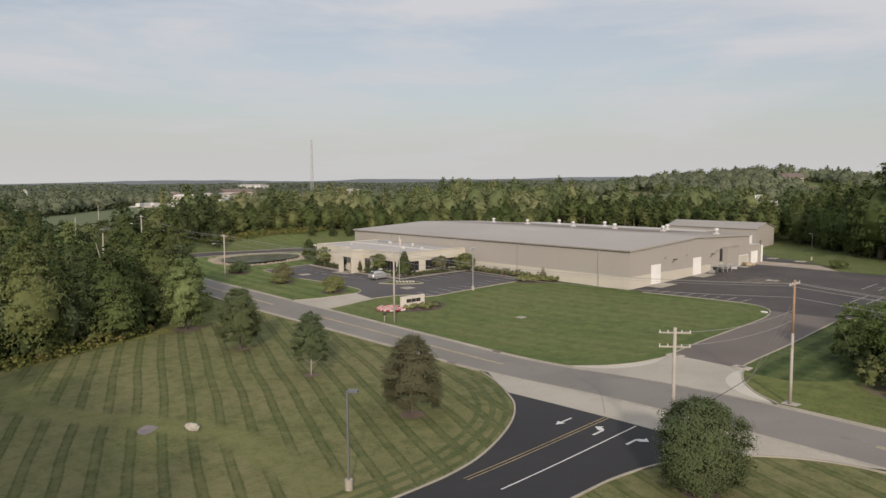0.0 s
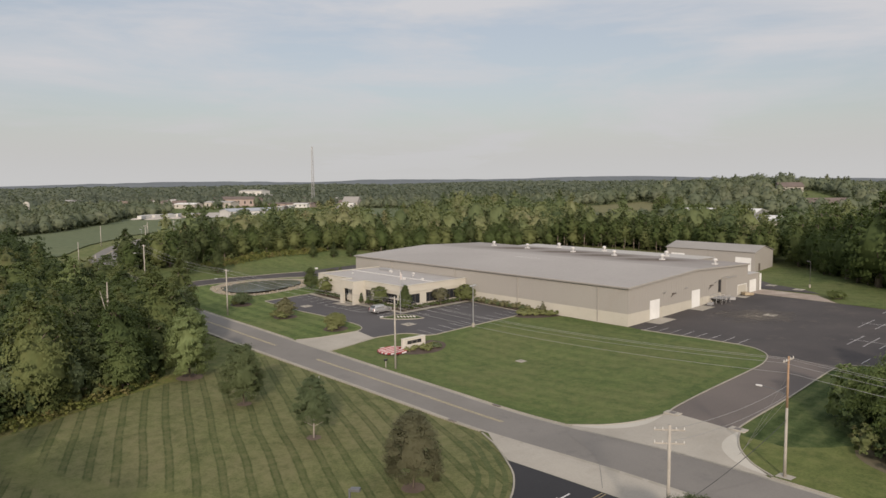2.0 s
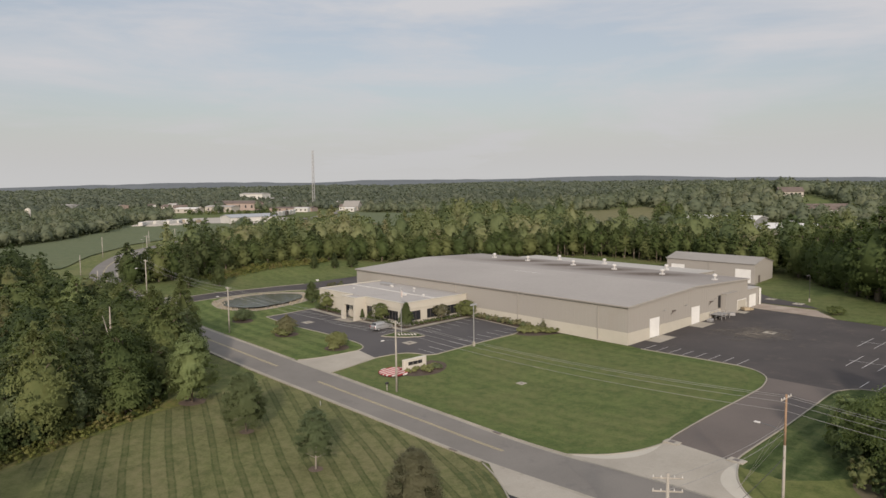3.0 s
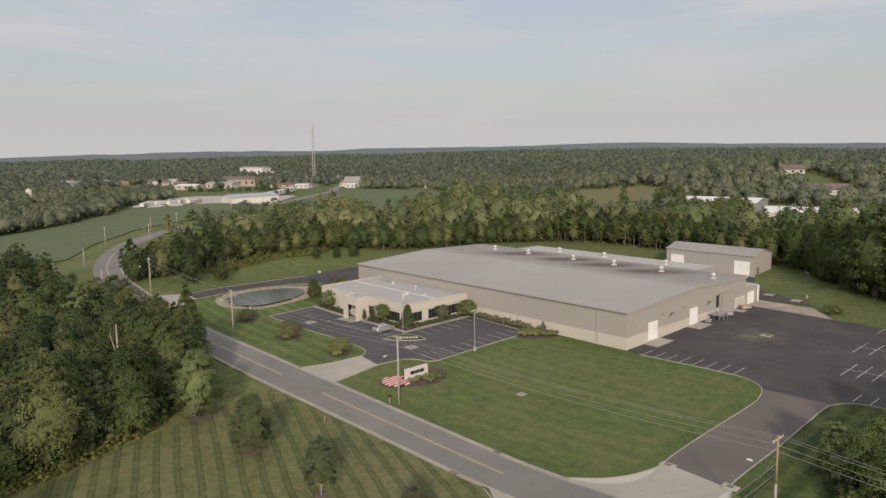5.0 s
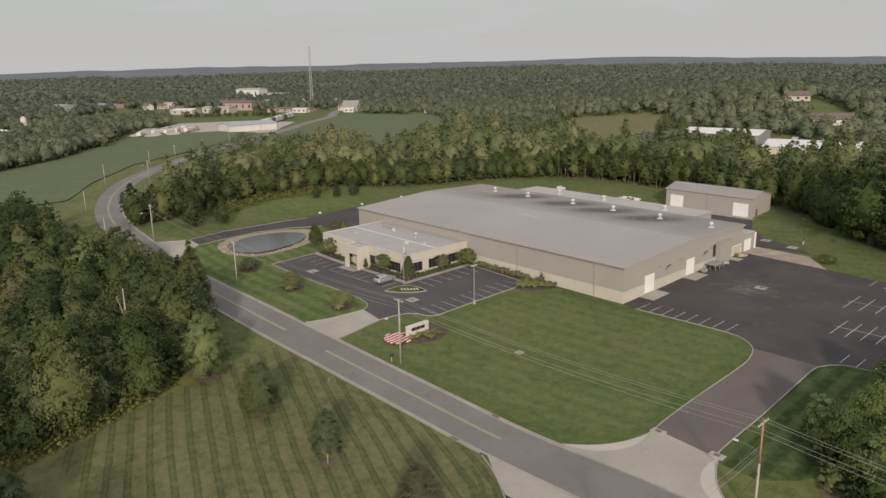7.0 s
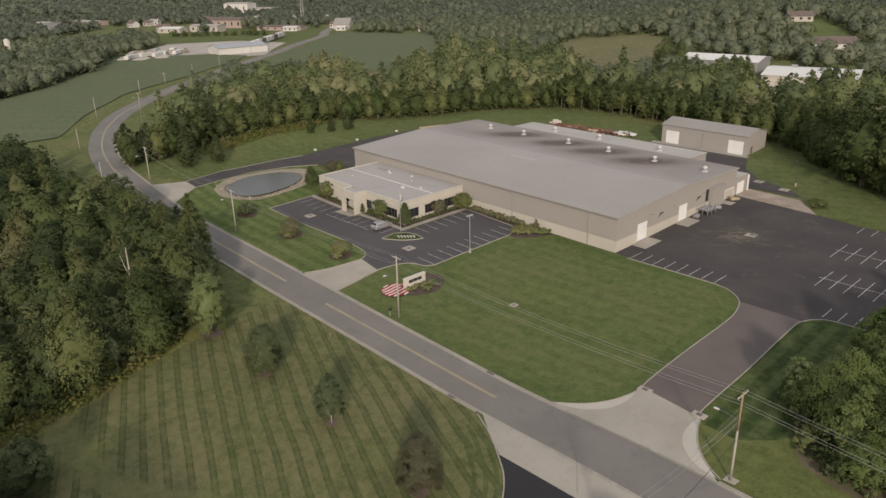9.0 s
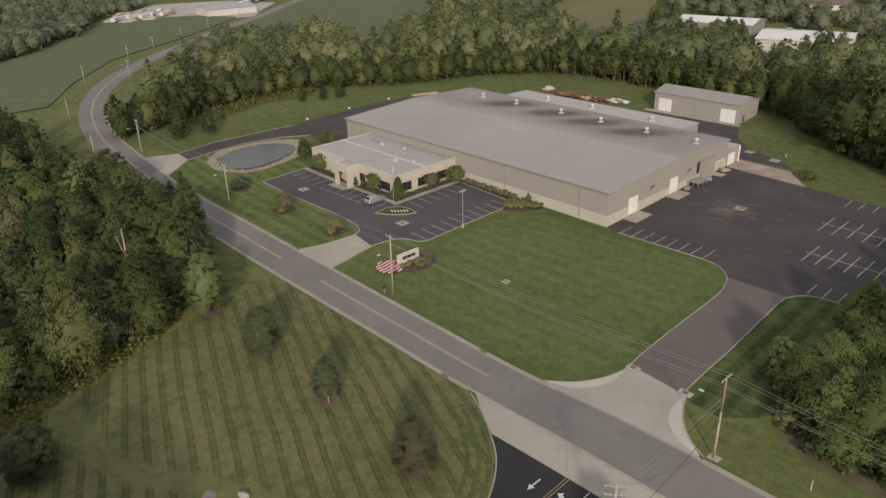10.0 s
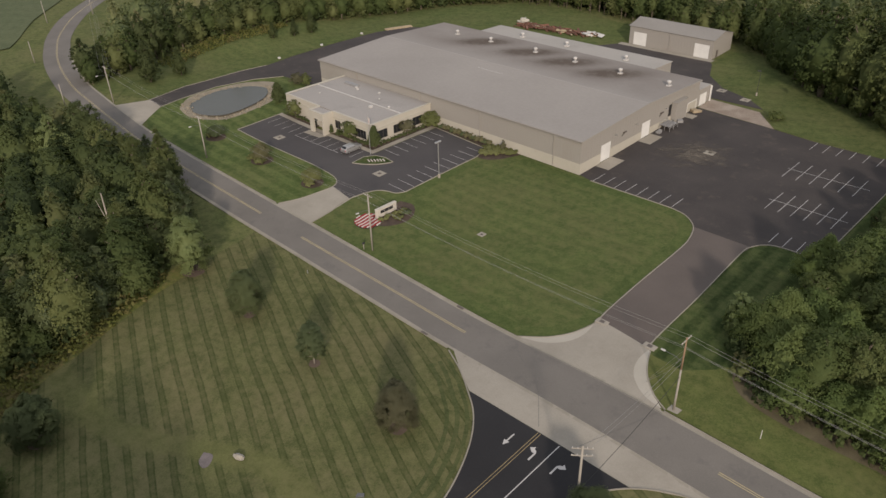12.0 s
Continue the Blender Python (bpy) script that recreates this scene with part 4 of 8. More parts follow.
# loading vestibule
bm = bmesh.new()
wall_run(bm, "y", 34.0, 39.0, 82.9, 0.2, -0.6, 5.2)
wall_run(bm, "x", 82.06, 82.9, 34.0, 0.2, 1.4, 5.2)
wall_run(bm, "x", 82.06, 82.9, 38.8, 0.2, -0.6, 5.2)
box(bm, 82.06, 83.2, 33.9, 39.1, 5.2, 5.32)
part("loading_vestibule", bm, M_SIDING, wh, "grey metal loading vestibule")
# Black sheet on the wall, drawing the unlit inside of a dock opening.
part("dark_opening_panel", boxes((82.06, 82.10, 32.7, 33.7, 2.4, 5.0)), M_INK, wh)
# rear bay and low annexe
bm = boxes((14.5, 69.7, 46.01, 54.8, -0.6, 6.95))
part("rear_bay", bm, M_SIDING, wh, "taupe rear bay wall")
bm = bmesh.new()
vs = [bm.verts.new(c) for c in ((14.3, 46.3, 7.1), (69.9, 46.3, 7.1), (69.9, 55.0, 6.97), (14.3, 55.0, 6.97), (14.3, 46.3, 7.25), (69.9, 46.3, 7.25), (69.9, 55.0, 7.12), (14.3, 55.0, 7.12))]
for q in ((3, 2, 1, 0), (4, 5, 6, 7), (0, 1, 5, 4), (1, 2, 6, 5), (2, 3, 7, 6), (3, 0, 4, 7)):
    bm.faces.new([vs[i] for i in q])
part("rear_roof", bm, M_ROOF2, wh, "pale grey rear bay roof")
part("annexe", boxes((70.2, 82.0, 46.01, 51.5, -0.6, 4.7)), M_SIDING, wh, "low taupe annexe")
part("annexe_roof", boxes((70.1, 82.15, 46.3, 51.65, 4.704, 4.85)), M_ROOF2, wh)
roll_door(wh, "y", 47.0, 49.8, 82.03, 0.4, 3.4, 1)
part("end_panel", boxes((82.1, 82.45, 51.52, 51.75, 0.2, 4.6)), M_DOORWHITE, wh, "white upright end panel")


def ventilator(x, y, z, size=1.0):
    v = root("roof_ventilator", (x, y, z), "white metal turbine ventilator standing on the warehouse roof", "roof ventilator", "roof ventilators")
    part("curb", boxes((-0.5, 0.5, -0.5, 0.5, -0.35, 0.25), bevel=0.03), M_VENTWHITE, v)
    bm = bmesh.new()
    tube(bm, (0, 0, 0.25), (0, 0, 0.75), 0.36, 0.36, 14)
    part("neck", bm, M_GALV, v)
    bm = bmesh.new()
    tube(bm, (0, 0, 0.72), (0, 0, 0.86), 0.36, 0.50, 14)
    tube(bm, (0, 0, 0.862), (0, 0, 1.16), 0.50, 0.46, 14)
    tube(bm, (0, 0, 1.162), (0, 0, 1.30), 0.46, 0.16, 14)
    part("hood", bm, M_VENTWHITE, v, "white domed hood")
    return v


v0 = ventilator(VENTS1[0][0], VENTS1[0][1], gable(VENTS1[0][1] - WY) + 0.16)
for x, y in VENTS1[1:]:
    copy_thing(v0, pose(x, y, gable(y - WY) + 0.16))
for x, y in VENTS2:
    copy_thing(v0, pose(x, y, 7.25))

# office
OX, OY, OH = -142.0, 90.2, 4.75
of = root("office", (OX, OY, 0), "single-storey cream stucco office with flat grey roof and dark windows", "office building")
F1, F2 = [(2.4, 4.2, 0.9, 2.9), (9.6, 11.9, 0.9, 2.9)], [(18.4, 20.4, 0.9, 2.9), (21.4, 23.2, 0.9, 2.9), (24.2, 29.2, 0.9, 2.9)]
R1 = [(0.9, 4.6, 0.9, 2.9), (6.3, 9.4, 0.9, 2.9), (12.0, 15.2, 0.9, 2.9)]
bm = bmesh.new()
wall_run(bm, "x", 0, 13.0, 0, 0.35, -0.6, OH, F1)
bmesh.ops.remove_doubles(bm, verts=bm.verts[:], dist=0.0005)
part("wall", bm, M_CREAM, of, "cream stucco wall")
for side_ in (("x", 18.0, 31.0, 0, 0.35, -0.6, OH, F2), ("y", 0.35, 17.7, 30.65, 0.35, -0.6, OH, R1), ("y", 0.35, 17.7, 0, 0.35, -0.6, OH, [(5.0, 9.0, 0.9, 2.9)])):
    bm = bmesh.new()
    wall_run(bm, *side_)
    bmesh.ops.remove_doubles(bm, verts=bm.verts[:], dist=0.0005)
    part("wall", bm, M_CREAM, of, "cream stucco wall")
for h in F1 + F2:
    window(of, "x", h[0], h[1], 0.0, h[2], h[3], 1, max(1, int((h[1] - h[0]) / 1.1)))
for h in R1:
    window(of, "y", h[0], h[1], 31.0, h[2], h[3], -1, 2)
window(of, "y", 5.0, 9.0, 0.0, 0.9, 2.9, 1, 2)
part("inner_floor", boxes((0.4, 30.6, 0.4, 17.6, -0.1, 0.1)), M_MULCH, of)
part("roof", boxes((0.3, 30.7, 0.3, 17.7, OH - 0.32, OH - 0.08)), M_ROOF, of, "flat grey membrane roof")
bm = bmesh.new()
for r in ((-0.12, 13.0, -0.12, 0.42, OH, OH + 0.06), (18.0, 31.12, -0.12, 0.42, OH, OH + 0.06), (-0.12, 0.42, 0.42, 17.78, OH, OH + 0.10), (30.58, 31.12, 0.42, 17.78, OH, OH + 0.10)):
    box(bm, *r)
part("parapet_cap", bm, M_CREAM, of, "pale parapet cap")
bm = bmesh.new()
for r in ((0, 13.0, -0.10, -0.004, 3.35, 3.55), (18.0, 31.1, -0.10, -0.004, 3.35, 3.55), (31.004, 31.10, 0, 17.7, 3.35, 3.55)):
    box(bm, *r)
part("string_course", bm, M_BLOCK, of)
part("roof_joint", boxes((0.5, 30.5, 9.0, 9.22, OH - 0.078, OH + 0.06)), M_VENTWHITE, of, "white raised roof joint")
bm = bmesh.new()
wall_run(bm, "x", 13.0, 18.0, -2.9, 0.5, 3.1, OH)
for x0, x1 in ((13.0, 14.2), (17.5, 18.0)):
    box(bm, x0, x1, -2.9, -2.4, -0.6, 3.1)
wall_run(bm, "y", -2.4, 0.0, 13.0, 0.4, 3.1, OH)
wall_run(bm, "y", -2.4, 0.0, 17.6, 0.4, -0.6, OH)
part("portico", bm, M_CREAM, of, "cream entrance portico")
part("portico_roof", boxes((13.4, 17.6, -2.4, -0.13, OH - 0.3, OH - 0.07)), M_ROOF, of)
part("portico_cap", boxes((12.9, 13.42, -3.0, -0.13, OH + 0.004, OH + 0.10), (13.42, 18.1, -3.0, -2.4, OH + 0.004, OH + 0.06)), M_CREAM, of, "pale portico cap")
part("entrance_glass", boxes((13.45, 17.55, -0.12, -0.06, 0.1, 2.9)), M_GLASS, of, "dark glazed entrance")
part("entrance_frame", boxes((13.45, 17.55, -0.2, -0.125, 2.3, 2.4)), M_TRIM, of)
for i, (x, y, s) in enumerate(((9.8, 13.6, 0.5), (11.0, 13.0, 0.45), (22.6, 7.2, 0.7), (25.8, 9.8, 0.45), (17.0, 14.6, 0.45), (6.0, 5.5, 0.3), (20.0, 12.0, 0.3))):
    bm = boxes((x - s / 2, x + s / 2, y - s / 2, y + s / 2, OH - 0.075, OH + s * 0.6), bevel=0.03)
    part("roof_vent", bm, M_VENTWHITE, of)
part("rooftop_unit", boxes((5.0, 9.5, 13.8, 14.8, OH - 0.075, OH + 0.45), bevel=0.05), M_STEEL, of, "dark grey rooftop unit")

# rear shed
SHX, SHY = -110.6, 189.6
sz = land(-97, 190)
sh = root("storage_shed", (SHX, SHY, sz), "grey metal storage shed with two white roll-up doors", "shed")
bm = bmesh.new()
HS = [(1.4, 5.6, 0.0, 3.7), (20.6, 25.0, 0.0, 3.7)]
wall_run(bm, "x", 0, 26, 0, 0.25, -1.0, 5.2, [(h[0], h[1], -0.0, 3.7) for h in HS])
wall_run(bm, "x", 0, 26, 10.75, 0.25, -1.0, 5.2)
for x0, x1 in ((0, 0.25), (25.75, 26)):
    vs = [bm.verts.new(c) for c in ((x0, 0.25, -1), (x1, 0.25, -1), (x1, 10.75, -1), (x0, 10.75, -1), (x0, 0.25, 5.2), (x1, 0.25, 5.2), (x1, 10.75, 5.2), (x0, 10.75, 5.2), (x0, 5.5, 6.6), (x1, 5.5, 6.6))]
    for q in ((3, 2, 1, 0), (0, 1, 5, 4), (2, 3, 7, 6), (3, 0, 4, 8, 7), (1, 2, 6, 9, 5), (4, 5, 9, 8), (8, 9, 6, 7)):
        bm.faces.new([vs[i] for i in q])
for i in range(1, 29):
    x = i * 0.9
    if not any(h[0] - 0.2 < x < h[1] + 0.2 for h in HS):
        box(bm, x - 0.03, x + 0.03, -0.025, 0.0, 0.0, 5.1)
part("siding", bm, M_SIDING, sh, "grey-beige ribbed metal siding")
bm = bmesh.new()
prof = [(-0.3, 5.14), (5.5, 6.64), (11.3, 5.14)]
up = [[bm.verts.new((x, y, z + 0.12)) for y, z in prof] for x in (-0.3, 26.3)]
dn = [[bm.verts.new((x, y, z)) for y, z in prof] for x in (-0.3, 26.3)]
for i in range(2):
    bm.faces.new((up[0][i], up[1][i], up[1][i + 1], up[0][i + 1]))
    bm.faces.new((dn[0][i + 1], dn[1][i + 1], dn[1][i], dn[0][i]))
bm.faces.new((up[0][0], dn[0][0], dn[1][0], up[1][0]))
bm.faces.new((up[1][2], dn[1][2], dn[0][2], up[0][2]))
for s in (0, 1):
    for i in range(2):
        bm.faces.new((up[s][i], up[s][i + 1], dn[s][i + 1], dn[s][i]))
bmesh.ops.recalc_face_normals(bm, faces=bm.faces[:])
part("roof", bm, M_SHEDROOF, sh, "grey metal gable roof")
for h in HS:
    roll_door(sh, "x", h[0], h[1], 0.12, 0.02, 3.7, -1)
part("entry_door", boxes((26.004, 26.06, 2.2, 3.2, 0.0, 2.1)), M_TRIM, sh)
part("downspout", boxes((12.9, 13.05, -0.14, -0.03, 0.1, 5.0)), M_SIDING, sh)
drape("shed_apron", [(-113, 187.4), (-113, 189.4), (-83.5, 189.4), (-83.5, 187.4)], M_CONC, 0.045, label="concrete apron before the shed doors", category="slab")

# ---- trees ----
def profile(f, shape):
    """Crown width, 0 to 1, at the share f of its height."""
    if shape == "round":
        return math.sqrt(max(0.03, 1 - (2 * f - 0.92) ** 2 * 0.98))
    if shape == "egg":
        return math.sqrt(max(0.05, 1 - (1.75 * f - 0.66) ** 2 * 0.80))
    if shape == "spade":
        return max(0.08, (1.03 - f) ** 0.42) * min(1.0, 0.72 + 1.1 * f)
    if shape == "cone":
        return max(0.06, (1 - f) ** 0.75) * min(1.0, 0.55 + 3.0 * f)
    return math.sqrt(max(0.04, 1 - (1.75 * f - 0.62) ** 2 * 0.72)) * min(1.0, 1.9 * (1.08 - f))


def crown_clumps(rng, r, h0, h1, count, shape):
    """Clump centres and sizes for a crown between h0 and h1 of widest radius r."""
    out = []
    for i in range(count):
        f = ((i + rng.uniform(0, 1)) / count) ** 0.85
        w = profile(f, shape)
        a = i * 2.39996 + rng.uniform(-0.6, 0.6)
        d = r * w * rng.uniform(0.78, 1.0) * (1 + 0.16 * math.sin(3 * a + h1) + 0.10 * math.sin(5 * a + 7 * f))
        out.append((d * math.cos(a), d * math.sin(a), h0 + (h1 - h0) * f * rng.uniform(0.93, 1.04), r * rng.uniform(0.15, 0.30) * (0.6 + 0.5 * w) * (1.3 if shape == "cone" else 1.0)))
    return np.array(out)


def leaf_quads(rng, clumps, per, size, flat=0.35, thin=0.55, rag=0.75, jitter=0.55):
    """Leaf sprays laid like shingles over the clumps, facing up and outwards, as an array of quads."""
    c = np.repeat(clumps, per, 0)
    n = len(c)
    d = rng.normal(size=(n, 3))
    d /= np.linalg.norm(d, axis=1)[:, None]
    d[:, 2] = np.where(d[:, 2] < -0.3, -d[:, 2] * 0.6, d[:, 2])
    pos = c[:, :3] + d * (c[:, 3:4] * (0.6 + rag * rng.uniform(0, 1, (n, 1)) ** 1.6)) * np.array([1, 1, 0.85])
    zs = clumps[:, 2]
    wide, mid, tall = np.abs(clumps[:, :2]).max() + 1e-9, 0.6 * zs.min() + 0.4 * zs.max(), 0.6 * (np.ptp(zs) + 0.1)
    out = (pos - np.array([0, 0, mid])) / np.array([wide, wide, tall])
    nrm = d * 0.45 + out * 0.9 + np.array([0, 0, flat]) + rng.normal(size=(n, 3)) * jitter
    nrm /= np.linalg.norm(nrm, axis=1)[:, None]
    t = rng.normal(size=(n, 3)) * 0.7 + d * 0.8 + np.array([0, 0, 0.5])
    t -= nrm * (nrm * t).sum(1)[:, None]
    t /= np.linalg.norm(t, axis=1)[:, None] + 1e-9
    b2 = np.cross(nrm, t)
    s = size * rng.uniform(0.6, 1.3, (n, 1))
    return np.stack([pos - b2 * s * thin * rng.uniform(0.9, 1.5, (n, 1)) - t * s * 0.6, pos + t * s * 0.9, pos + b2 * s * thin * rng.uniform(0.9, 1.5, (n, 1)) - t * s * 0.6], 1)


def ball(level):
    bm = bmesh.new()
    bmesh.ops.create_icosphere(bm, subdivisions=level, radius=1.0)
    f = np.array([[v.co[:] for v in q.verts] for q in bm.faces])
    bm.free()
    return f


BALLS = {1: ball(1), 2: ball(2)}


def hull(rng, r, h0, h1, shape, level, fill):
    """The dense inside of a crown, uneven, under its outer sprays."""
    out = BALLS[level].copy()
    z = out[..., 2]
    w = np.vectorize(lambda v: profile(min(1.0, max(0.0, (v + 1) / 2)), shape))(z)
    k = w / np.maximum(np.sqrt(np.maximum(1 - z * z, 0.0)), 0.35)
    s = rng.uniform(0, 6.28, 3)
    bump = 1 + 0.14 * np.sin(out[..., 0] * 5 + s[0]) * np.sin(out[..., 1] * 5 + s[1]) + 0.10 * np.sin(z * 7 + s[2])
    rr = np.array([r, r, 0])[None, None] * (k * fill * bump)[..., None]
    res = out * rr
    res[..., 2] = (h0 + h1) / 2 + z * (h1 - h0) / 2 * (0.5 + fill / 2)
    return res


def rounded(mo, soft, lean=0.18):
    """Corner normals between each spray's own and the crown's round form."""
    zs = mo[..., 2]
    out = mo - np.array([0, 0, zs.min() + 0.42 * np.ptp(zs)])
    out /= np.linalg.norm(out, axis=-1)[..., None] + 1e-9
    face = np.cross(mo[:, 1] - mo[:, 0], mo[:, 2] - mo[:, 0])
    face /= np.linalg.norm(face, axis=-1)[..., None] + 1e-9
    mixed = (out + np.array([0, 0, lean])) * soft + face[:, None] * (1 - soft)
    return mixed / (np.linalg.norm(mixed, axis=-1)[..., None] + 1e-9)


def trunk_mesh(rng, h, r, clumps, limbs=7, mat_=None):
    bm = bmesh.new()
    lean = Vector((rng.uniform(-0.03, 0.03) * h, rng.uniform(-0.03, 0.03) * h, 0))
    mid, top = Vector((0, 0, h * 0.45)) + lean * 0.5, Vector((0, 0, h * 0.86)) + lean
    tube(bm, (0, 0, -0.4), mid, r, r * 0.68, 7)
    tube(bm, mid, top, r * 0.68, r * 0.15, 6)
    for i in rng.choice(len(clumps), min(limbs, len(clumps)), replace=False):
        c = Vector(clumps[i][:3])
        s = Vector((0, 0, max(h * 0.18, c.z - 0.32 * math.hypot(c.x, c.y) - h * 0.1)))
        tube(bm, s + lean * (s.z / h), c, r * 0.36, r * 0.10, 5, False)
    return bm


def tree(name, loc, h, r, stem, seed, mat_, label, category="tree", group="", shape="round", clumps=34, per=70, leaf=0.20, bark=None, trunk_r=None, turn=0.0, thin=0.5, fill=0.52, lump=1.0, rag=0.5, soft=0.72, lean=0.18):
    rng = np.random.default_rng(seed)
    t = root(name, loc, label, category, group, turn=turn)
    cl = crown_clumps(rng, r, stem, h * 0.94, clumps, shape)
    cl[:, 3] *= lump
    part("trunk", trunk_mesh(rng, h, trunk_r or 0.03 * h, cl, 8), bark or M_BARK, t, smooth=True)
    sprays = np.concatenate([leaf_quads(rng, cl, per, leaf, 0.35, thin, rag), hull(rng, r, stem + 0.15, h * 0.86, shape, 2, fill)])
    me = quads("crown", sprays, mat_, rounded(sprays, soft, lean))
    cr = new("crown", me)
    cr.parent = t
    return t


def spread(rng, poly, gap, tries=30000, keep=None):
    """Scattered points in an outline, no two nearer than gap."""
    xs, ys = [p[0] for p in poly], [p[1] for p in poly]
    cells, out = {}, []
    for _ in range(tries):
        x, y = rng.uniform(min(xs), max(xs)), rng.uniform(min(ys), max(ys))
        if not inside(x, y, poly) or (keep and not keep(x, y)):
            continue
        g = gap * rng.uniform(0.8, 1.25)
        i, j = int(x // gap), int(y // gap)
        if any((x - a) ** 2 + (y - b) ** 2 < g * g for di in (-1, 0, 1) for dj in (-1, 0, 1) for a, b in cells.get((i + di, j + dj), ())):
            continue
        cells.setdefault((i, j), []).append((x, y))
        out.append((x, y))
    return out


def inside(x, y, poly):
    c = False
    for (x0, y0), (x1, y1) in zip(poly, poly[1:] + poly[:1]):
        if (y0 > y) != (y1 > y) and x < (x1 - x0) * (y - y0) / (y1 - y0) + x0:
            c = not c
    return c


GLADES = ((-97.0, 40.6, 4.6), (-19.8, 80.4, 4.4), (-21.8, 99.5, 3.2))  # room round single large trees


def wood(poly, gap, protos, seed, smin, smax, tries=20000, first=True):
    """Plant copies of the model trees over an outline."""
    rng = np.random.default_rng(seed)
    for x, y in spread(rng, poly, gap, tries):
        p = protos[int(rng.integers(len(protos)))]
        if any((x - a) ** 2 + (y - b) ** 2 < r * r for a, b, r in GLADES):
            continue
        s = rng.uniform(smin, smax)
        k = Matrix.Diagonal((s * rng.uniform(0.9, 1.12), s * rng.uniform(0.9, 1.12), s * rng.uniform(0.92, 1.1), 1))
        copy_thing(p, pose(x, y, land(x, y), 0, 0, rng.uniform(0, 360)) @ k)


def canopy(name, points, models, seed, smin, smax, mat_, label, soft=0.0, lean=0.18):
    """Far woods in one mesh: crowns of leaf sprays, one model turned and scaled per place; soft rounds their shading."""
    rng = np.random.default_rng(seed)
    pts = np.array(points)
    z = lands(pts[:, 0], pts[:, 1])
    chunks, normals, tints = [], [], []
    for k, mo in enumerate(models):
        sel = np.arange(len(pts)) % len(models) == k
        q, zz = pts[sel], z[sel]
        n = len(q)
        a, s = rng.uniform(0, 2 * np.pi, n), rng.uniform(smin, smax, n)
        ca, sa = np.cos(a), np.sin(a)

        def turned(v):
            return np.stack([v[None, ..., 0] * ca[:, None, None] - v[None, ..., 1] * sa[:, None, None], v[None, ..., 0] * sa[:, None, None] + v[None, ..., 1] * ca[:, None, None], np.repeat(v[None, ..., 2], n, 0)], -1)

        v = turned(mo)
        up = (s * rng.uniform(0.85, 1.2, n))[:, None, None]
        v[..., :2] *= s[:, None, None, None]
        v[..., 2] *= up
        v += np.stack([q[:, 0], q[:, 1], zz], -1)[:, None, None, :]
        chunks.append(v.reshape(-1, 3, 3))
        tints.append(np.repeat(rng.uniform(0, 1, n), len(mo)))
        if soft:
            normals.append(turned(rounded(mo, soft, lean)).reshape(-1, 3, 3))
    ob = new(name, quads(name, np.concatenate(chunks), mat_, np.concatenate(normals) if soft else None, np.concatenate(tints)))
    return tagged(ob, label, "woods", kind="stuff")


tree("shade_tree", (-79.5, 39.4, land(-79.5, 39.4)), 7.7, 2.75, 1.1, 11, M_LEAFLONE, "round dark green young tree on the striped lawn", shape="spade", clumps=150, per=210, leaf=0.105, trunk_r=0.11, thin=0.35, fill=0.5, lump=0.75, rag=1.2)
tree("shade_tree", (-63.5, 39.3, land(-63.5, 39.3)), 6.9, 2.1, 1.7, 12, M_LEAFGREY, "small grey-green young tree with a pale stem on the lawn", shape="spade", clumps=110, per=170, leaf=0.10, trunk_r=0.10, thin=0.35, fill=0.36, lump=0.75, rag=1.2, bark=M_PALEBARK)
tree("plum_tree", (-46.8, 39.1, land(-46.8, 39.1)), 7.3, 2.6, 1.0, 13, M_LEAFPLUM, "round purple-brown plum tree on the striped lawn", shape="spade", clumps=150, per=220, leaf=0.10, trunk_r=0.11, thin=0.35, fill=0.5, lump=0.75, rag=1.2)
tree("shade_tree", (-21.5, 42.2, land(-21.5, 42.2)), 6.3, 2.5, 0.5, 14, M_LEAFLONE, "dense dark green tree beside the black drive", shape="egg", clumps=190, per=230, leaf=0.10, trunk_r=0.10, thin=0.35, fill=0.46, lump=0.7, rag=1.5)
tree("maple_tree", (-96.7, 39.9, land(-96.7, 39.9)), 10.2, 3.5, 0.9, 15, M_LEAFMAPLE, "bright green maple at the wood's edge", shape="spade", clumps=120, per=150, leaf=0.15, trunk_r=0.16, thin=0.45, fill=0.58, lump=0.8, rag=0.8, soft=0.8)
tree("shade_tree", (-76.8, 8.6, land(-76.8, 8.6)), 6.6, 2.7, 0.6, 16, M_LEAFLONE, "round dark tree at the lawn's far corner", shape="egg", clumps=140, per=110, leaf=0.2, trunk_r=0.10, thin=0.32, fill=0.5)

tree("oak_tree", (-19.6, 80.8, land(-19.6, 80.8)), 10.2, 4.4, 0.6, 17, M_LEAFBROAD, "broad bright green oak beside the verge lawn", shape="oval", clumps=150, per=180, leaf=0.16, trunk_r=0.22, thin=0.45, fill=0.6, lump=0.95, rag=0.8, soft=0.6, lean=0.4)
tree("oak_tree", (-21.8, 99.5, land(-21.8, 99.5)), 8.6, 3.3, 0.6, 18, M_LEAFBROAD, "bright green oak beside the parking lot", shape="oval", clumps=110, per=150, leaf=0.16, trunk_r=0.16, thin=0.45, fill=0.6, lump=0.95, rag=0.8, soft=0.6, lean=0.4)
tree("willow_tree", (-25.4, 81.8, land(-25.4, 81.8)), 6.4, 2.1, 0.3, 19, M_LEAFMAPLE, "pale feathery young tree at the verge wood", shape="egg", clumps=70, per=70, leaf=0.2, trunk_r=0.08, thin=0.5, fill=0.25)

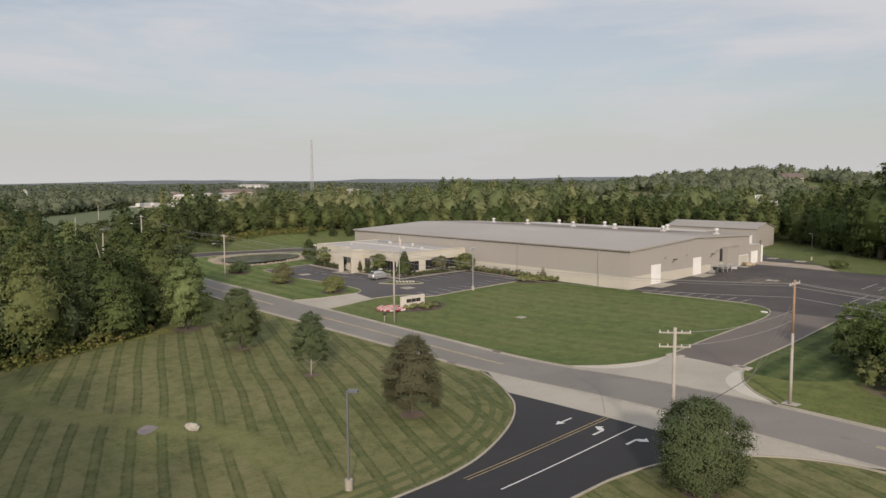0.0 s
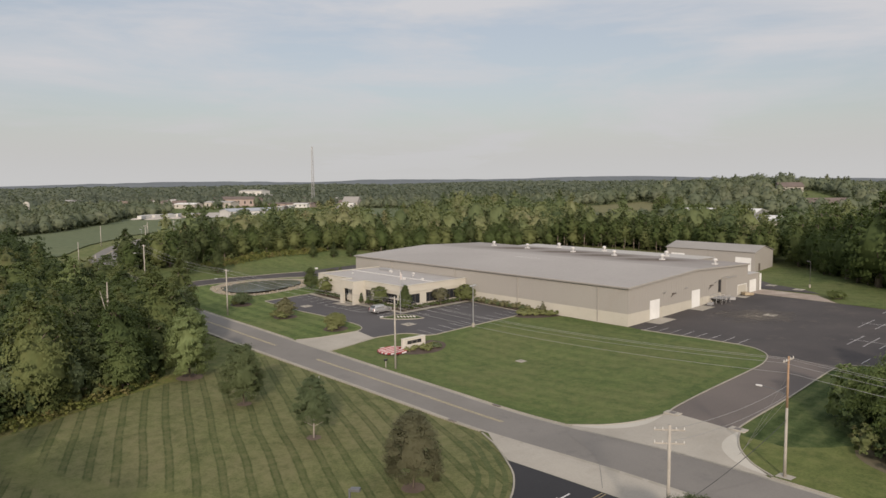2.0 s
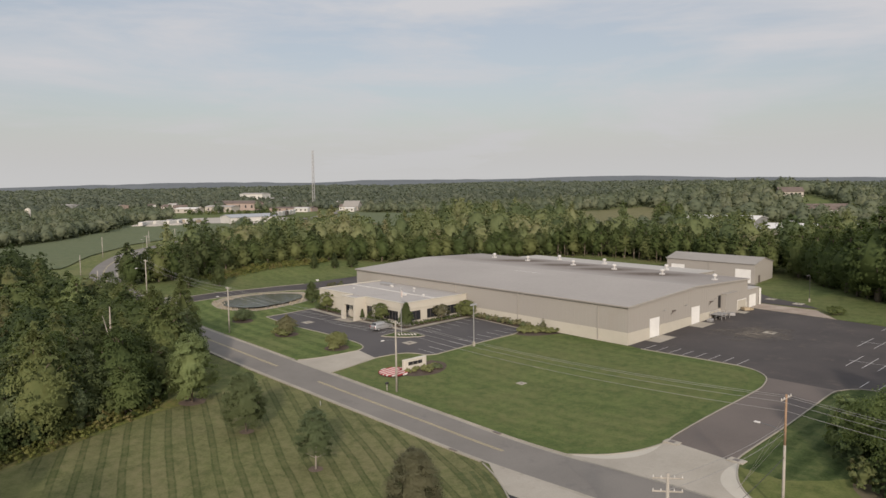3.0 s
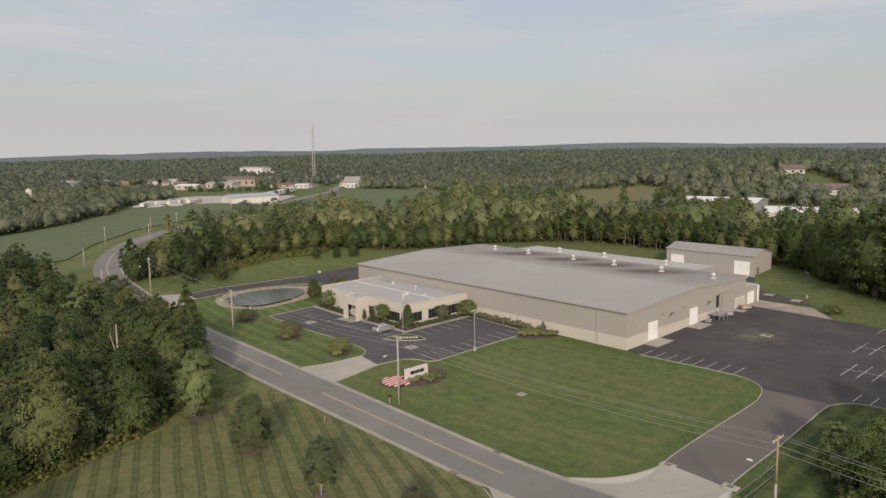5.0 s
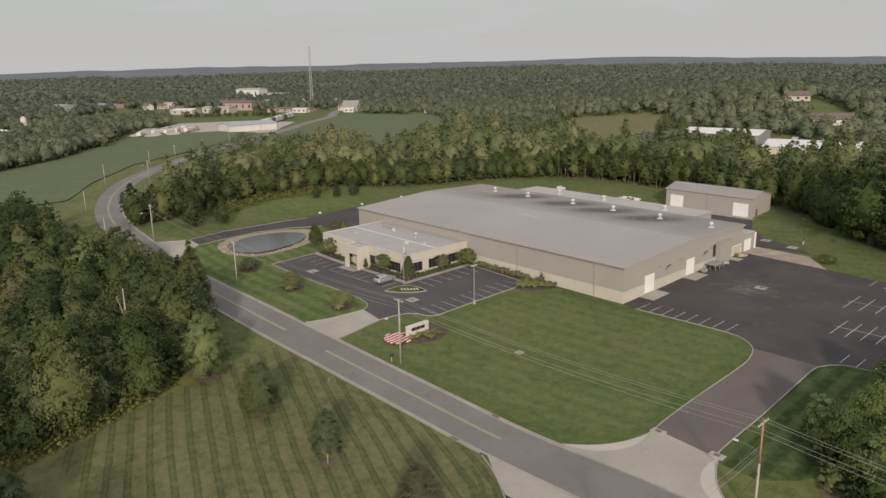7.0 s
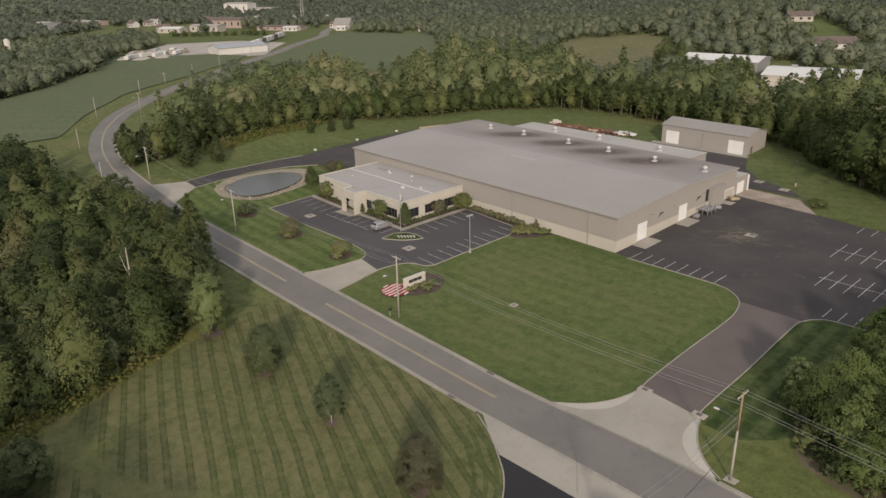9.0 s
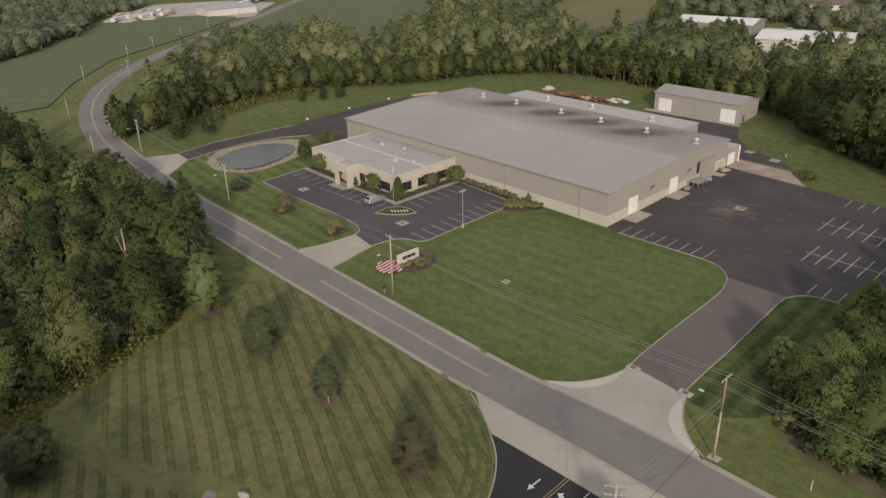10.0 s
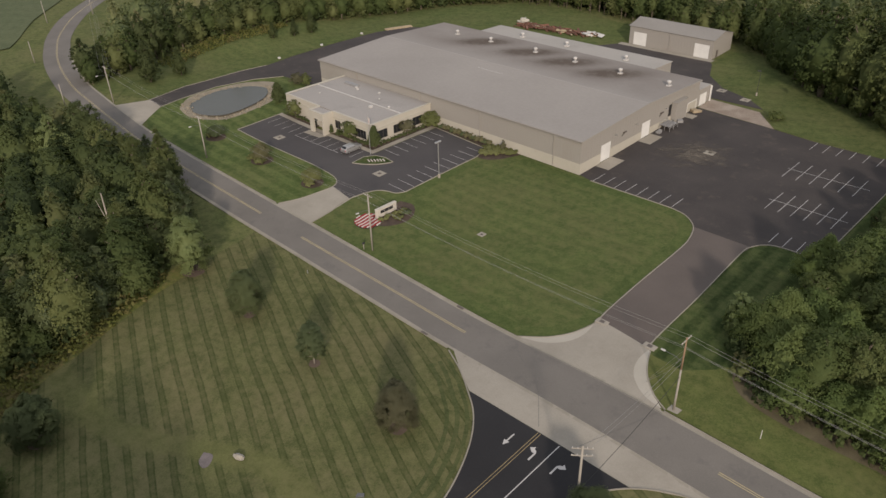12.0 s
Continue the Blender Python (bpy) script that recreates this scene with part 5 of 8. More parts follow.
COTTON = tree("cottonwood_tree", (-121.0, 49.0, land(-121, 49)), 15.6, 3.0, 1.0, 20, M_LEAFLIGHT, "tall airy light green cottonwood beside the road", shape="oval", clumps=170, per=70, leaf=0.15, trunk_r=0.2, thin=0.45, fill=0.5, lump=0.7, rag=1.0)
copy_thing(COTTON, pose(-124.0, 44.8, land(-124, 44.8), 0, 0, 140) @ Matrix.Scale(0.88, 4))
tree("willow_tree", (-151.0, 40.0, land(-151, 40)), 13.0, 3.4, 0.8, 21, M_LEAFMAPLE, "pale grey-green willow in the wood", shape="oval", clumps=110, per=60, leaf=0.2, trunk_r=0.2, thin=0.5, fill=0.6, lump=0.8, rag=0.8)
tree("oak_tree", (-154.0, 47.5, land(-154, 47.5)), 12.2, 4.4, 0.8, 22, M_LEAFDARK, "broad dark oak in the wood beside the road", shape="round", clumps=130, per=60, leaf=0.2, trunk_r=0.22, thin=0.5, fill=0.68, lump=0.8, rag=0.6)

# model trees for the woods, standing in the wood themselves
PL = "broad-leaved tree in a dense mixed wood"
DET = [tree("oak_tree", (-109, 41, land(-109, 41)), 11.6, 3.7, 0.8, 31, M_LEAF, PL, shape="oval", clumps=124, per=40, leaf=0.20, lump=0.92, fill=0.68, rag=0.7, soft=0.78, lean=0.4),
       tree("ash_tree", (-103, 33, land(-103, 33)), 10.6, 3.3, 0.7, 32, M_LEAF, PL, shape="egg", clumps=112, per=40, leaf=0.20, lump=0.92, fill=0.68, rag=0.7, soft=0.78, lean=0.4),
       tree("elm_tree", (-98.5, 26, land(-98.5, 26)), 9.4, 3.3, 0.5, 33, M_LEAFDARK, "dark green tree in a dense mixed wood", shape="round", clumps=112, per=40, leaf=0.20, lump=0.92, fill=0.68, rag=0.7, soft=0.78, lean=0.4),
       tree("poplar_tree", (-95.5, 18, land(-95.5, 18)), 11.6, 2.8, 0.7, 34, M_LEAFGREY, "slender grey-green tree in a dense mixed wood", shape="oval", clumps=112, per=38, leaf=0.195, lump=0.92, fill=0.68, rag=0.7, soft=0.78, lean=0.4),
       tree("hazel_tree", (-97.5, 31, land(-97.5, 31)), 7.0, 3.0, 0.2, 35, M_LEAF, "low bushy tree at the wood's edge", shape="round", clumps=100, per=38, leaf=0.19, lump=0.92, fill=0.68, rag=0.7, soft=0.78, lean=0.4),
       tree("birch_tree", (-106.5, 27, land(-106.5, 27)), 9.6, 2.7, 0.6, 36, M_LEAFLIGHT, "light yellowish green tree in a dense mixed wood", shape="oval", clumps=104, per=38, leaf=0.19, lump=0.92, fill=0.68, rag=0.7, soft=0.78, lean=0.4)]
wood([(-124, 50), (-112, 47.2), (-107.5, 43.4), (-104, 37.5), (-100.8, 33), (-96.5, 26), (-93, 18), (-94, 8), (-88, -6), (-97, -6), (-104, 8), (-108, 24), (-112, 38)], 3.9, DET, 41, 0.78, 1.2, 9000)
wood([(-84, -3), (-74, 1.5), (-66, 0.5), (-62, -8), (-70, -20), (-90, -14)], 4.0, DET, 47, 0.55, 0.85, 1500)
VERGES = [tree("maple_tree", (-16.5, 75.5, land(-16.5, 75.5)), 9.4, 3.6, 0.5, 38, M_LEAFBROAD, "bright green maple in the verge wood", shape="oval", clumps=110, per=44, leaf=0.2, lump=0.95, fill=0.66, rag=0.8, soft=0.65, lean=0.4),
          tree("maple_tree", (-12.5, 78.5, land(-12.5, 78.5)), 8.4, 3.4, 0.4, 39, M_LEAFBROAD, "bright green maple in the verge wood", shape="round", clumps=110, per=44, leaf=0.2, lump=0.95, fill=0.66, rag=0.8, soft=0.65, lean=0.4), DET[1]]
wood([(-22.4, 76.0), (-16.2, 72.0), (-8, 71.6), (12, 71), (12, 84), (-8, 84), (-12, 104), (-18.5, 104), (-19.2, 90)], 3.5, VERGES, 42, 0.7, 1.05, 6000)
for x, y, p_, s in ((-71.5, 1.6, 4, 0.75), (-68.0, -1.5, 1, 0.7), (-75.5, -0.5, 2, 0.72), (-79.5, 0.0, 4, 0.8), (-64.5, -4.0, 0, 0.7), (-84.0, 2.5, 4, 0.7)):
    copy_thing(DET[p_], pose(x, y, land(x, y), 0, 0, x * 31) @ Matrix.Scale(s, 4))
for x, y, p_, s in ((-130.6, 53.2, 3, 0.92), (-127.2, 51.0, 5, 0.95), (-134.6, 52.0, 3, 0.8), (-153.6, 48.8, 0, 0.74), (-122.2, 46.2, 3, 0.84), (-143.0, 49.6, 5, 0.86), (-117.5, 44.5, 5, 0.95), (-110.0, 33.0, 3, 1.0), (-130.0, 47.6, 0, 1.05), (-136.0, 48.2, 5, 1.1), (-142.0, 46.6, 1, 1.1), (-134.0, 44.0, 2, 1.15)):
    copy_thing(DET[p_], pose(x, y, land(x, y), 0, 0, x * 17) @ Matrix.Scale(s, 4))
MID = [tree("oak_tree", (-206, 112, land(-206, 112)), 10.5, 3.7, 0.8, 51, M_LEAF, PL, shape="oval", clumps=84, per=24, leaf=0.27, lump=0.92, fill=0.68, rag=0.65),
       tree("pine_tree", (-150, 212, land(-150, 212)), 11.0, 2.6, 2.6, 52, M_LEAFDARK, "dark pine with a bare lower stem at the wood's edge", shape="oval", clumps=84, per=24, leaf=0.27, lump=0.92, fill=0.68, rag=0.65),
       tree("elm_tree", (-130, 212, land(-130, 212)), 9.5, 3.3, 0.5, 53, M_LEAF, PL, shape="round", clumps=84, per=24, leaf=0.27, lump=0.92, fill=0.68, rag=0.65),
       tree("maple_tree", (-118, 210.5, land(-118, 210.5)), 9.0, 2.8, 0.4, 54, M_LEAFLIGHT, "light green tree at the wood's edge", shape="egg", clumps=84, per=24, leaf=0.27, lump=0.92, fill=0.68, rag=0.65)]
wood([(-19.5, 104), (-6, 104), (-4, 160), (-18, 160)], 4.2, MID, 43, 0.6, 0.85, 5000)
CONE = tree("spruce_tree", (-183.8, 76.4, land(-183.8, 76.4)), 11.5, 3.0, 0.3, 71, M_LEAFDARK, "broad dark spruce at the rear lawn's edge", shape="cone", clumps=110, per=30, leaf=0.26, lump=0.9, fill=0.6, rag=0.8)
for x, y, k_ in ((-185.0, 85.5, 0.7), (-194.6, 121.8, 0.45), (-193.2, 128.6, 0.46), (-193.0, 135.1, 0.6)):
    copy_thing(CONE, pose(x, y, land(x, y), 0, 0, x * 23) @ Matrix.Scale(k_, 4))
EDGE = [(-190, 63.5), (-196, 81), (-205, 104), (-203, 130), (-199, 151), (-192, 175), (-183, 196), (-168, 211), (-142, 210), (-121, 209), (-86, 202.5), (-78, 203), (-66, 191)]
OUTER = [(x + (-9 if i < 7 else -3), y + (2 if i < 5 else 10)) for i, (x, y) in enumerate(EDGE)]
wood(EDGE[:8] + OUTER[:8][::-1], 3.6, MID, 44, 0.7, 1.05, 6000)
wood(EDGE[7:11] + OUTER[7:11][::-1], 3.4, MID, 45, 0.8, 1.1, 5000)
STEM = tree("pine_tree", (-163.5, 209.0, land(-163.5, 209.0)), 11.5, 2.3, 4.4, 72, M_LEAF, "pine with a tall bare stem at the wood's edge", shape="oval", clumps=60, per=24, leaf=0.27, lump=0.95, fill=0.55, rag=0.85, trunk_r=0.14)
re_ = random.Random(72)
for i in range(16):
    f_ = (i + re_.uniform(0.1, 0.9)) / 16 * 3
    (x, y), (a, b) = EDGE[7 + int(f_)], EDGE[8 + int(f_)]
    x, y = x + (a - x) * (f_ % 1) + re_.uniform(-1, 1), y + (b - y) * (f_ % 1) - re_.uniform(0.2, 1.6)
    copy_thing(STEM, pose(x, y, land(x, y), 0, 0, re_.uniform(0, 360)) @ Matrix.Scale(re_.uniform(0.8, 1.1), 4))
BIG = [tree("tall_oak", (-60, 194, land(-60, 194)), 17.5, 5.0, 1.5, 57, M_LEAF, "tall broad-leaved tree behind the rear lawn", shape="oval", clumps=104, per=20, leaf=0.37, lump=0.95, fill=0.68, rag=0.65),
       tree("tall_ash", (-34, 179, land(-34, 179)), 19.5, 4.6, 3.0, 58, M_LEAF, "tall dark slender tree behind the rear lawn", shape="egg", clumps=104, per=20, leaf=0.37, lump=0.95, fill=0.68, rag=0.65)]
wood([(-84, 207), (-66, 190.5), (-52, 177), (-44, 183), (-55, 199), (-84, 214)], 4.6, BIG, 46, 0.58, 0.9, 2500)
wood([(-52, 177), (-41, 169.5), (-28, 161), (-6, 152), (30, 150), (30, 164), (-20, 182), (-44, 183)], 5.2, BIG, 54, 0.95, 1.32, 3000)
wood([(-82, 204), (-65.5, 188.8), (-51, 175), (-40, 167.8), (-26, 160), (-24, 163), (-40, 171), (-52, 179), (-80, 206)], 3.4, MID, 49, 0.45, 0.85, 1500)
# trees out of sight to the south, whose shade falls over the lawn's edge
wood([(-60, -8), (-14, -8), (-14, -18), (-60, -16)], 4.6, BIG, 48, 0.9, 1.1, 1500)
wood([(-142, 290), (-132, 270), (-126, 262), (-126, 272), (-134, 290)], 4.2, BIG, 50, 0.5, 0.66, 900)
wood([(-118, 246), (-92, 252), (-90, 247), (-116, 240)], 6.5, MID, 55, 0.45, 0.7, 900)
wood([(-178, 290), (-150, 262), (-128, 244), (-124, 250), (-148, 276), (-172, 304)], 5.6, BIG, 56, 0.5, 0.66, 2000)

# farther woods in joined meshes
rngm = np.random.default_rng(77)


def model(seed, h, r, stem, count, per, leaf, shape, cores=0.0):
    g = np.random.default_rng(seed)
    cl = crown_clumps(g, r, stem, h * (0.88 if cores == 0 else 0.94), count, shape)
    if cores < 0:
        return leaf_quads(g, cl, per, leaf, 0.5, 0.4, 0.9)
    far = cores == 0
    return np.concatenate([leaf_quads(g, cl, per, leaf, 0.5, 0.6, 0.35 if far else 0.6, 0.4 if far else 0.7), hull(g, r, stem, h * 0.92, shape, 1 if far else 2, 0.78 if far else cores)])


FINE = [model(61, 10, 3.4, 0.8, 64, 18, 0.27, "oval", 0.68), model(62, 9, 3.4, 0.8, 64, 18, 0.27, "round", 0.68), model(63, 10.6, 2.9, 0.9, 60, 18, 0.27, "egg", 0.68), model(68, 8.5, 3.5, 0.8, 64, 18, 0.27, "round", 0.68), model(86, 9.6, 2.6, 0.8, 56, 18, 0.26, "oval", 0.58)]
NEARM = [model(61, 10, 4.2, 1.0, 52, 11, 0.38, "oval", 0.68), model(62, 9, 4.4, 0.8, 52, 11, 0.38, "round", 0.68), model(63, 10.5, 3.7, 1.0, 50, 11, 0.38, "egg", 0.68), model(68, 8.5, 4.6, 0.8, 52, 11, 0.38, "round", 0.68), model(87, 10.0, 3.2, 0.8, 46, 11, 0.37, "oval", 0.68), model(91, 11.0, 3.0, 0.8, 48, 11, 0.37, "cone", 0.6)]
MIDM = [model(64, 9, 4.2, 0.4, 30, 6, 0.62, "egg"), model(65, 8, 4.6, 0.3, 30, 6, 0.62, "round"), model(69, 10, 3.9, 0.4, 30, 6, 0.62, "oval"), model(88, 7.2, 5.0, 0.3, 30, 6, 0.62, "round")]
THINM = [model(64, 9, 4.8, 0.4, 19, 4, 0.95, "egg"), model(65, 8, 5.2, 0.3, 19, 4, 0.95, "round"), model(69, 10, 4.4, 0.4, 19, 4, 0.95, "oval")]
FARM = [model(66, 9, 7.0, 0.0, 10, 3, 2.0, "round"), model(67, 8, 7.5, 0.0, 10, 3, 2.0, "round"), model(70, 8, 8.0, 0.0, 10, 3, 2.0, "egg")]
FIELD1 = [(-290, 93), (-281, 86), (-270, 77.8), (-262, 73), (-252, 67), (-243, 61), (-243, 44), (-250, 28), (-305, 30), (-327, 60), (-350, 86), (-402, 128), (-442, 147), (-430, 171), (-415, 195), (-390, 206), (-372, 190), (-350, 163), (-334, 142), (-319, 121), (-305.5, 104)]
FIELD2 = [(-302, 158), (-292, 192), (-262, 186), (-240, 182), (-234, 188), (-247, 212), (-268, 240), (-282, 262), (-333, 305), (-400, 356), (-478, 334), (-446, 298), (-376, 219), (-345, 185), (-322, 164)]
YARD = [(-440, 149), (-430, 172), (-416, 192), (-392, 196), (-384, 214), (-412, 236), (-440, 262), (-480, 250), (-500, 205)]
MEADOW = [(-228, 262), (-215, 280), (-182, 246), (-166, 252), (-172, 292), (-200, 345), (-230, 372), (-270, 350), (-250, 300)]
WHITEB = [(-182, 322), (-174, 300), (-156, 288), (-136, 290), (-128, 272), (-119, 254), (-86, 268), (-80, 296), (-92, 318), (-124, 324), (-148, 330), (-170, 332)]
TOWN = [(-446, 300), (-425, 262), (-440, 262), (-480, 250), (-500, 205), (-512, 190), (-545, 212), (-585, 240), (-606, 258), (-612, 300), (-574, 318), (-545, 328), (-524, 352), (-508, 368), (-482, 358), (-476, 336)]
BARNYARD = [(-520, 86), (-470, 88), (-466, 112), (-490, 126), (-525, 118)]
HOMES = [(-152, 388), (-184, 422), (-190, 446), (-165, 448), (-122, 390), (-112, 362), (-124, 354), (-142, 366)]
CLEAR = [HOMES, FIELD1, FIELD2, YARD, MEADOW, WHITEB, BARNYARD]


def in_view(x, y):
    """Within the fan of land that the walk looks over."""
    d, s = -0.738 * x + 0.674 * y, 0.674 * x + 0.738 * y
    return d > 0 and abs(s) < d * 0.67 + 22


def clear_of_road(x, y, gap):
    return all((x - a) ** 2 + (y - b) ** 2 > gap * gap for a, b in BEND[::2])


def free(x, y):
    return in_view(x, y) and not any(inside(x, y, f) for f in CLEAR) and clear_of_road(x, y, 15)


WEST = [(-211, 42), (-170, 41), (-162, 46), (-155, 49.5), (-122, 50), (-112, 38), (-108, 24), (-104, 8), (-97, -6), (-100, -40), (-250, -40), (-226, 14)]
canopy("west_woods", spread(rngm, WEST, 4.3, 16000, in_view), FINE, 71, 0.78, 1.2, M_WOODS, "dense mixed green wood along the road", 0.72, 0.4)
canopy("east_near_woods", spread(rngm, [(-8, 84), (12, 84), (30, 90), (30, 150), (-4, 150), (-6, 104), (-12, 104)], 4.6, 8000, in_view), FINE, 78, 0.9, 1.2, M_WOODS, "dense mixed green wood beside the verge", 0.65)
TINY = [model(81, 1.3, 0.9, 0.05, 9, 14, 0.24, "round", -1), model(82, 1.0, 0.8, 0.05, 9, 14, 0.22, "oval", -1)]
BUSH = [model(83, 3.2, 2.0, 0.1, 16, 18, 0.34, "round", 0.4), model(84, 4.2, 1.7, 0.1, 14, 16, 0.34, "oval", 0.4)]
canopy("edge_weeds", spread(rngm, [(-101, 37), (-97.4, 35), (-95.4, 32), (-93, 26), (-90.4, 20), (-89, 15), (-84, 6), (-92, 5), (-97, 20), (-99, 32)], 1.1, 6000), TINY, 79, 0.6, 1.2, M_WEEDS, "tall yellowing weeds along the wood's edge")
canopy("undergrowth", spread(rngm, [(-105, 41), (-101.4, 37), (-97.2, 32.5), (-94.2, 25), (-91.6, 18), (-92, 9), (-86, -3), (-92, -5), (-97, 10), (-100, 28), (-103, 40)], 2.3, 3000), BUSH, 80, 0.7, 1.15, M_WOODS, "thick green undergrowth at the wood's foot")
canopy("verge_undergrowth", spread(rngm, [(-23.6, 74.6), (-16.4, 70.6), (-8, 69.8), (14, 69.6), (14, 73), (-14, 74.5), (-20.2, 80), (-20.4, 104), (-22, 104)], 2.3, 3000), BUSH, 84, 0.6, 1.0, M_WOODS, "thick green undergrowth beside the verge")
canopy("rear_weeds", spread(rngm, [(-192, 86), (-195.5, 94), (-199, 107), (-198.5, 122), (-200.5, 131), (-204, 131), (-204, 104), (-196.5, 84)], 1.2, 5000), TINY, 93, 0.7, 1.3, M_WEEDS, "tall yellowing weeds at the rear wood's foot")
canopy("back_undergrowth", spread(rngm, EDGE[:8] + [(x - 3.5, y) for x, y in EDGE[:8]][::-1], 2.9, 6000), BUSH, 85, 0.6, 1.0, M_WOODS, "green undergrowth at the foot of the far trees")
canopy("far_left_woods", spread(rngm, [(-322, 56), (-357, 87), (-400, 126), (-442, 144), (-470, 160), (-560, 170), (-560, 20), (-330, 10)], 6.6, 14000, lambda x, y: in_view(x, y) and not inside(x, y, BARNYARD)), MIDM, 72, 0.7, 1.15, M_HAZEWOODS, "dense mixed green wood beyond the field", 0.7)
BEHIND = OUTER[:8] + [(-143, 221), (-122, 221), (-86, 216), (-84, 217), (-55, 201), (-50, 240), (-84, 290), (-110, 282), (-135, 280), (-163, 250), (-180, 241), (-204, 260), (-218, 276), (-230, 257), (-279, 258), (-266, 238), (-245, 210), (-232, 185), (-240, 179), (-262, 183), (-272, 186), (-274, 170), (-272, 150), (-262, 130), (-238, 97), (-217, 80), (-205, 71)]
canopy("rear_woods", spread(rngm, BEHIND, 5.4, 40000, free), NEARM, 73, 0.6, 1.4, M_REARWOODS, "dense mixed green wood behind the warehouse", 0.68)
canopy("east_woods", spread(rngm, [(-52, 203), (-20, 183), (30, 166), (60, 160), (90, 300), (-40, 380), (-90, 340), (-80, 300), (-48, 240)], 6.6, 20000, in_view), NEARM, 74, 1.15, 1.55, M_WOODS, "tall dark green wood to the east", 0.68)


def ring(r0, r1, gap, n, keep):
    out, cells = [], {}
    for _ in range(n):
        r = math.sqrt(rngm.uniform(r0 * r0, r1 * r1))
        a = radians(137.6) + rngm.uniform(-0.58, 0.58)
        x, y = r * math.cos(a), r * math.sin(a)
        i, j = int(x // gap), int(y // gap)
        if cells.get((i, j)) or not keep(x, y):
            continue
        cells[(i, j)] = True
        out.append((x, y))
    return out


# open ground before the farther buildings
OPEN = [[(-800, 410), (-790, 450), (-712, 416), (-716, 378)], [(-775, 232), (-760, 260), (-690, 238), (-700, 205), (-690, 180), (-752, 186)], [(-440, 356), (-410, 352), (-398, 372), (-425, 385), (-452, 372)]]


def far_free(x, y):
    if not free(x, y) or inside(x, y, BEHIND) or inside(x, y, TOWN) or any(inside(x, y, q) for q in OPEN):
        return False
    return noise.noise((x / 170, y / 170, 3.0)) < 0.34


canopy("far_woods", ring(300, 620, 9.0, 9000, far_free), MIDM, 75, 0.75, 1.15, M_HAZEWOODS, "patchwork of far green woods", 0.8)
canopy("farther_woods", ring(620, 1000, 11.5, 12000, far_free), THINM, 92, 0.8, 1.2, M_HAZEDISTANT, "patchwork of far green woods", 0.85)
canopy("distant_woods", ring(1000, 2500, 24.0, 22000, lambda x, y: noise.noise((x / 500, y / 500, 8.0)) < 0.4), FARM, 76, 0.9, 1.4, M_HAZEDISTANT, "distant woods to the horizon", 0.85)
drape("crop_field", FIELD1, M_CROP, 0.25, 6.0, label="even dark green crop field", category="field")
drape("crop_field_far", FIELD2, M_CROP, 0.25, 12.0, label="even dark green crop field", category="field")
drape("meadow", MEADOW, M_MEADOW, 0.2, 12.0, label="yellowing rough meadow in the woods", category="meadow")
drape("house_lawn", HOMES, M_LAWN_BACK, 0.2, 12.0, label="mown lawn round far houses in a clearing", category="lawn")
drape("town_green", TOWN, M_LAWN_BACK, 0.01, 4.0, label="mown grass before the edge of town", category="lawn")
canopy("town_hedge", [(-557 + 52 * i / 26 + rngm.uniform(-2, 2), 234 + 51 * i / 26 + rngm.uniform(-2, 2)) for i in range(27)], BUSH, 89, 0.8, 1.4, M_WOODS, "dark hedge between the yard and the town")
canopy("town_trees", [(-566, 262), (-572, 268), (-575, 304), (-571, 309), (-584, 312), (-548, 305), (-480, 372), (-474, 368), (-490, 376), (-452, 366), (-444, 370), (-456, 373), (-434, 369), (-420, 372), (-418, 380), (-600, 250), (-606, 254)], NEARM, 90, 0.6, 0.95, M_HAZEWOODS, "garden trees between the town's houses", 0.7)
drape("gravel_yard", YARD, M_GRAVEL, 0.025, 4.0, label="pale gravel storage yard", category="yard")

# far hills with haze in their colour, a plain backdrop behind everything
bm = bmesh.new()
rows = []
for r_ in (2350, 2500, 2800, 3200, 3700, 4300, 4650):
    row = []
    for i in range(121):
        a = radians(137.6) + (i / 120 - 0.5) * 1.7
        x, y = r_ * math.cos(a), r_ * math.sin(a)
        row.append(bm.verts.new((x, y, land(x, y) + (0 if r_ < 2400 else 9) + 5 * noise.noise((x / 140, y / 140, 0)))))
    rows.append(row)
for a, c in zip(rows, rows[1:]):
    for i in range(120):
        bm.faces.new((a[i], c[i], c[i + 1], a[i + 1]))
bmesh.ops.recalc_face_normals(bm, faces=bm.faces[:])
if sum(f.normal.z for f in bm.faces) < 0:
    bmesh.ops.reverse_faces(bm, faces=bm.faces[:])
tagged(part("backdrop", bm, M_HILLS, smooth=True), "wooded hills at the horizon, coloured blue-grey for haze", "hills", kind="structure")

# ---- markings ----
def marking(name, x0, y0, x1, y1, w, mat_=None, label="faded white stall line on asphalt"):
    w *= 0.85
    strip(name, [(x0, y0), (x1, y1)], w, 0.0, mat_ or M_WHITE, lift=0.05, label=label, category="parking marking")


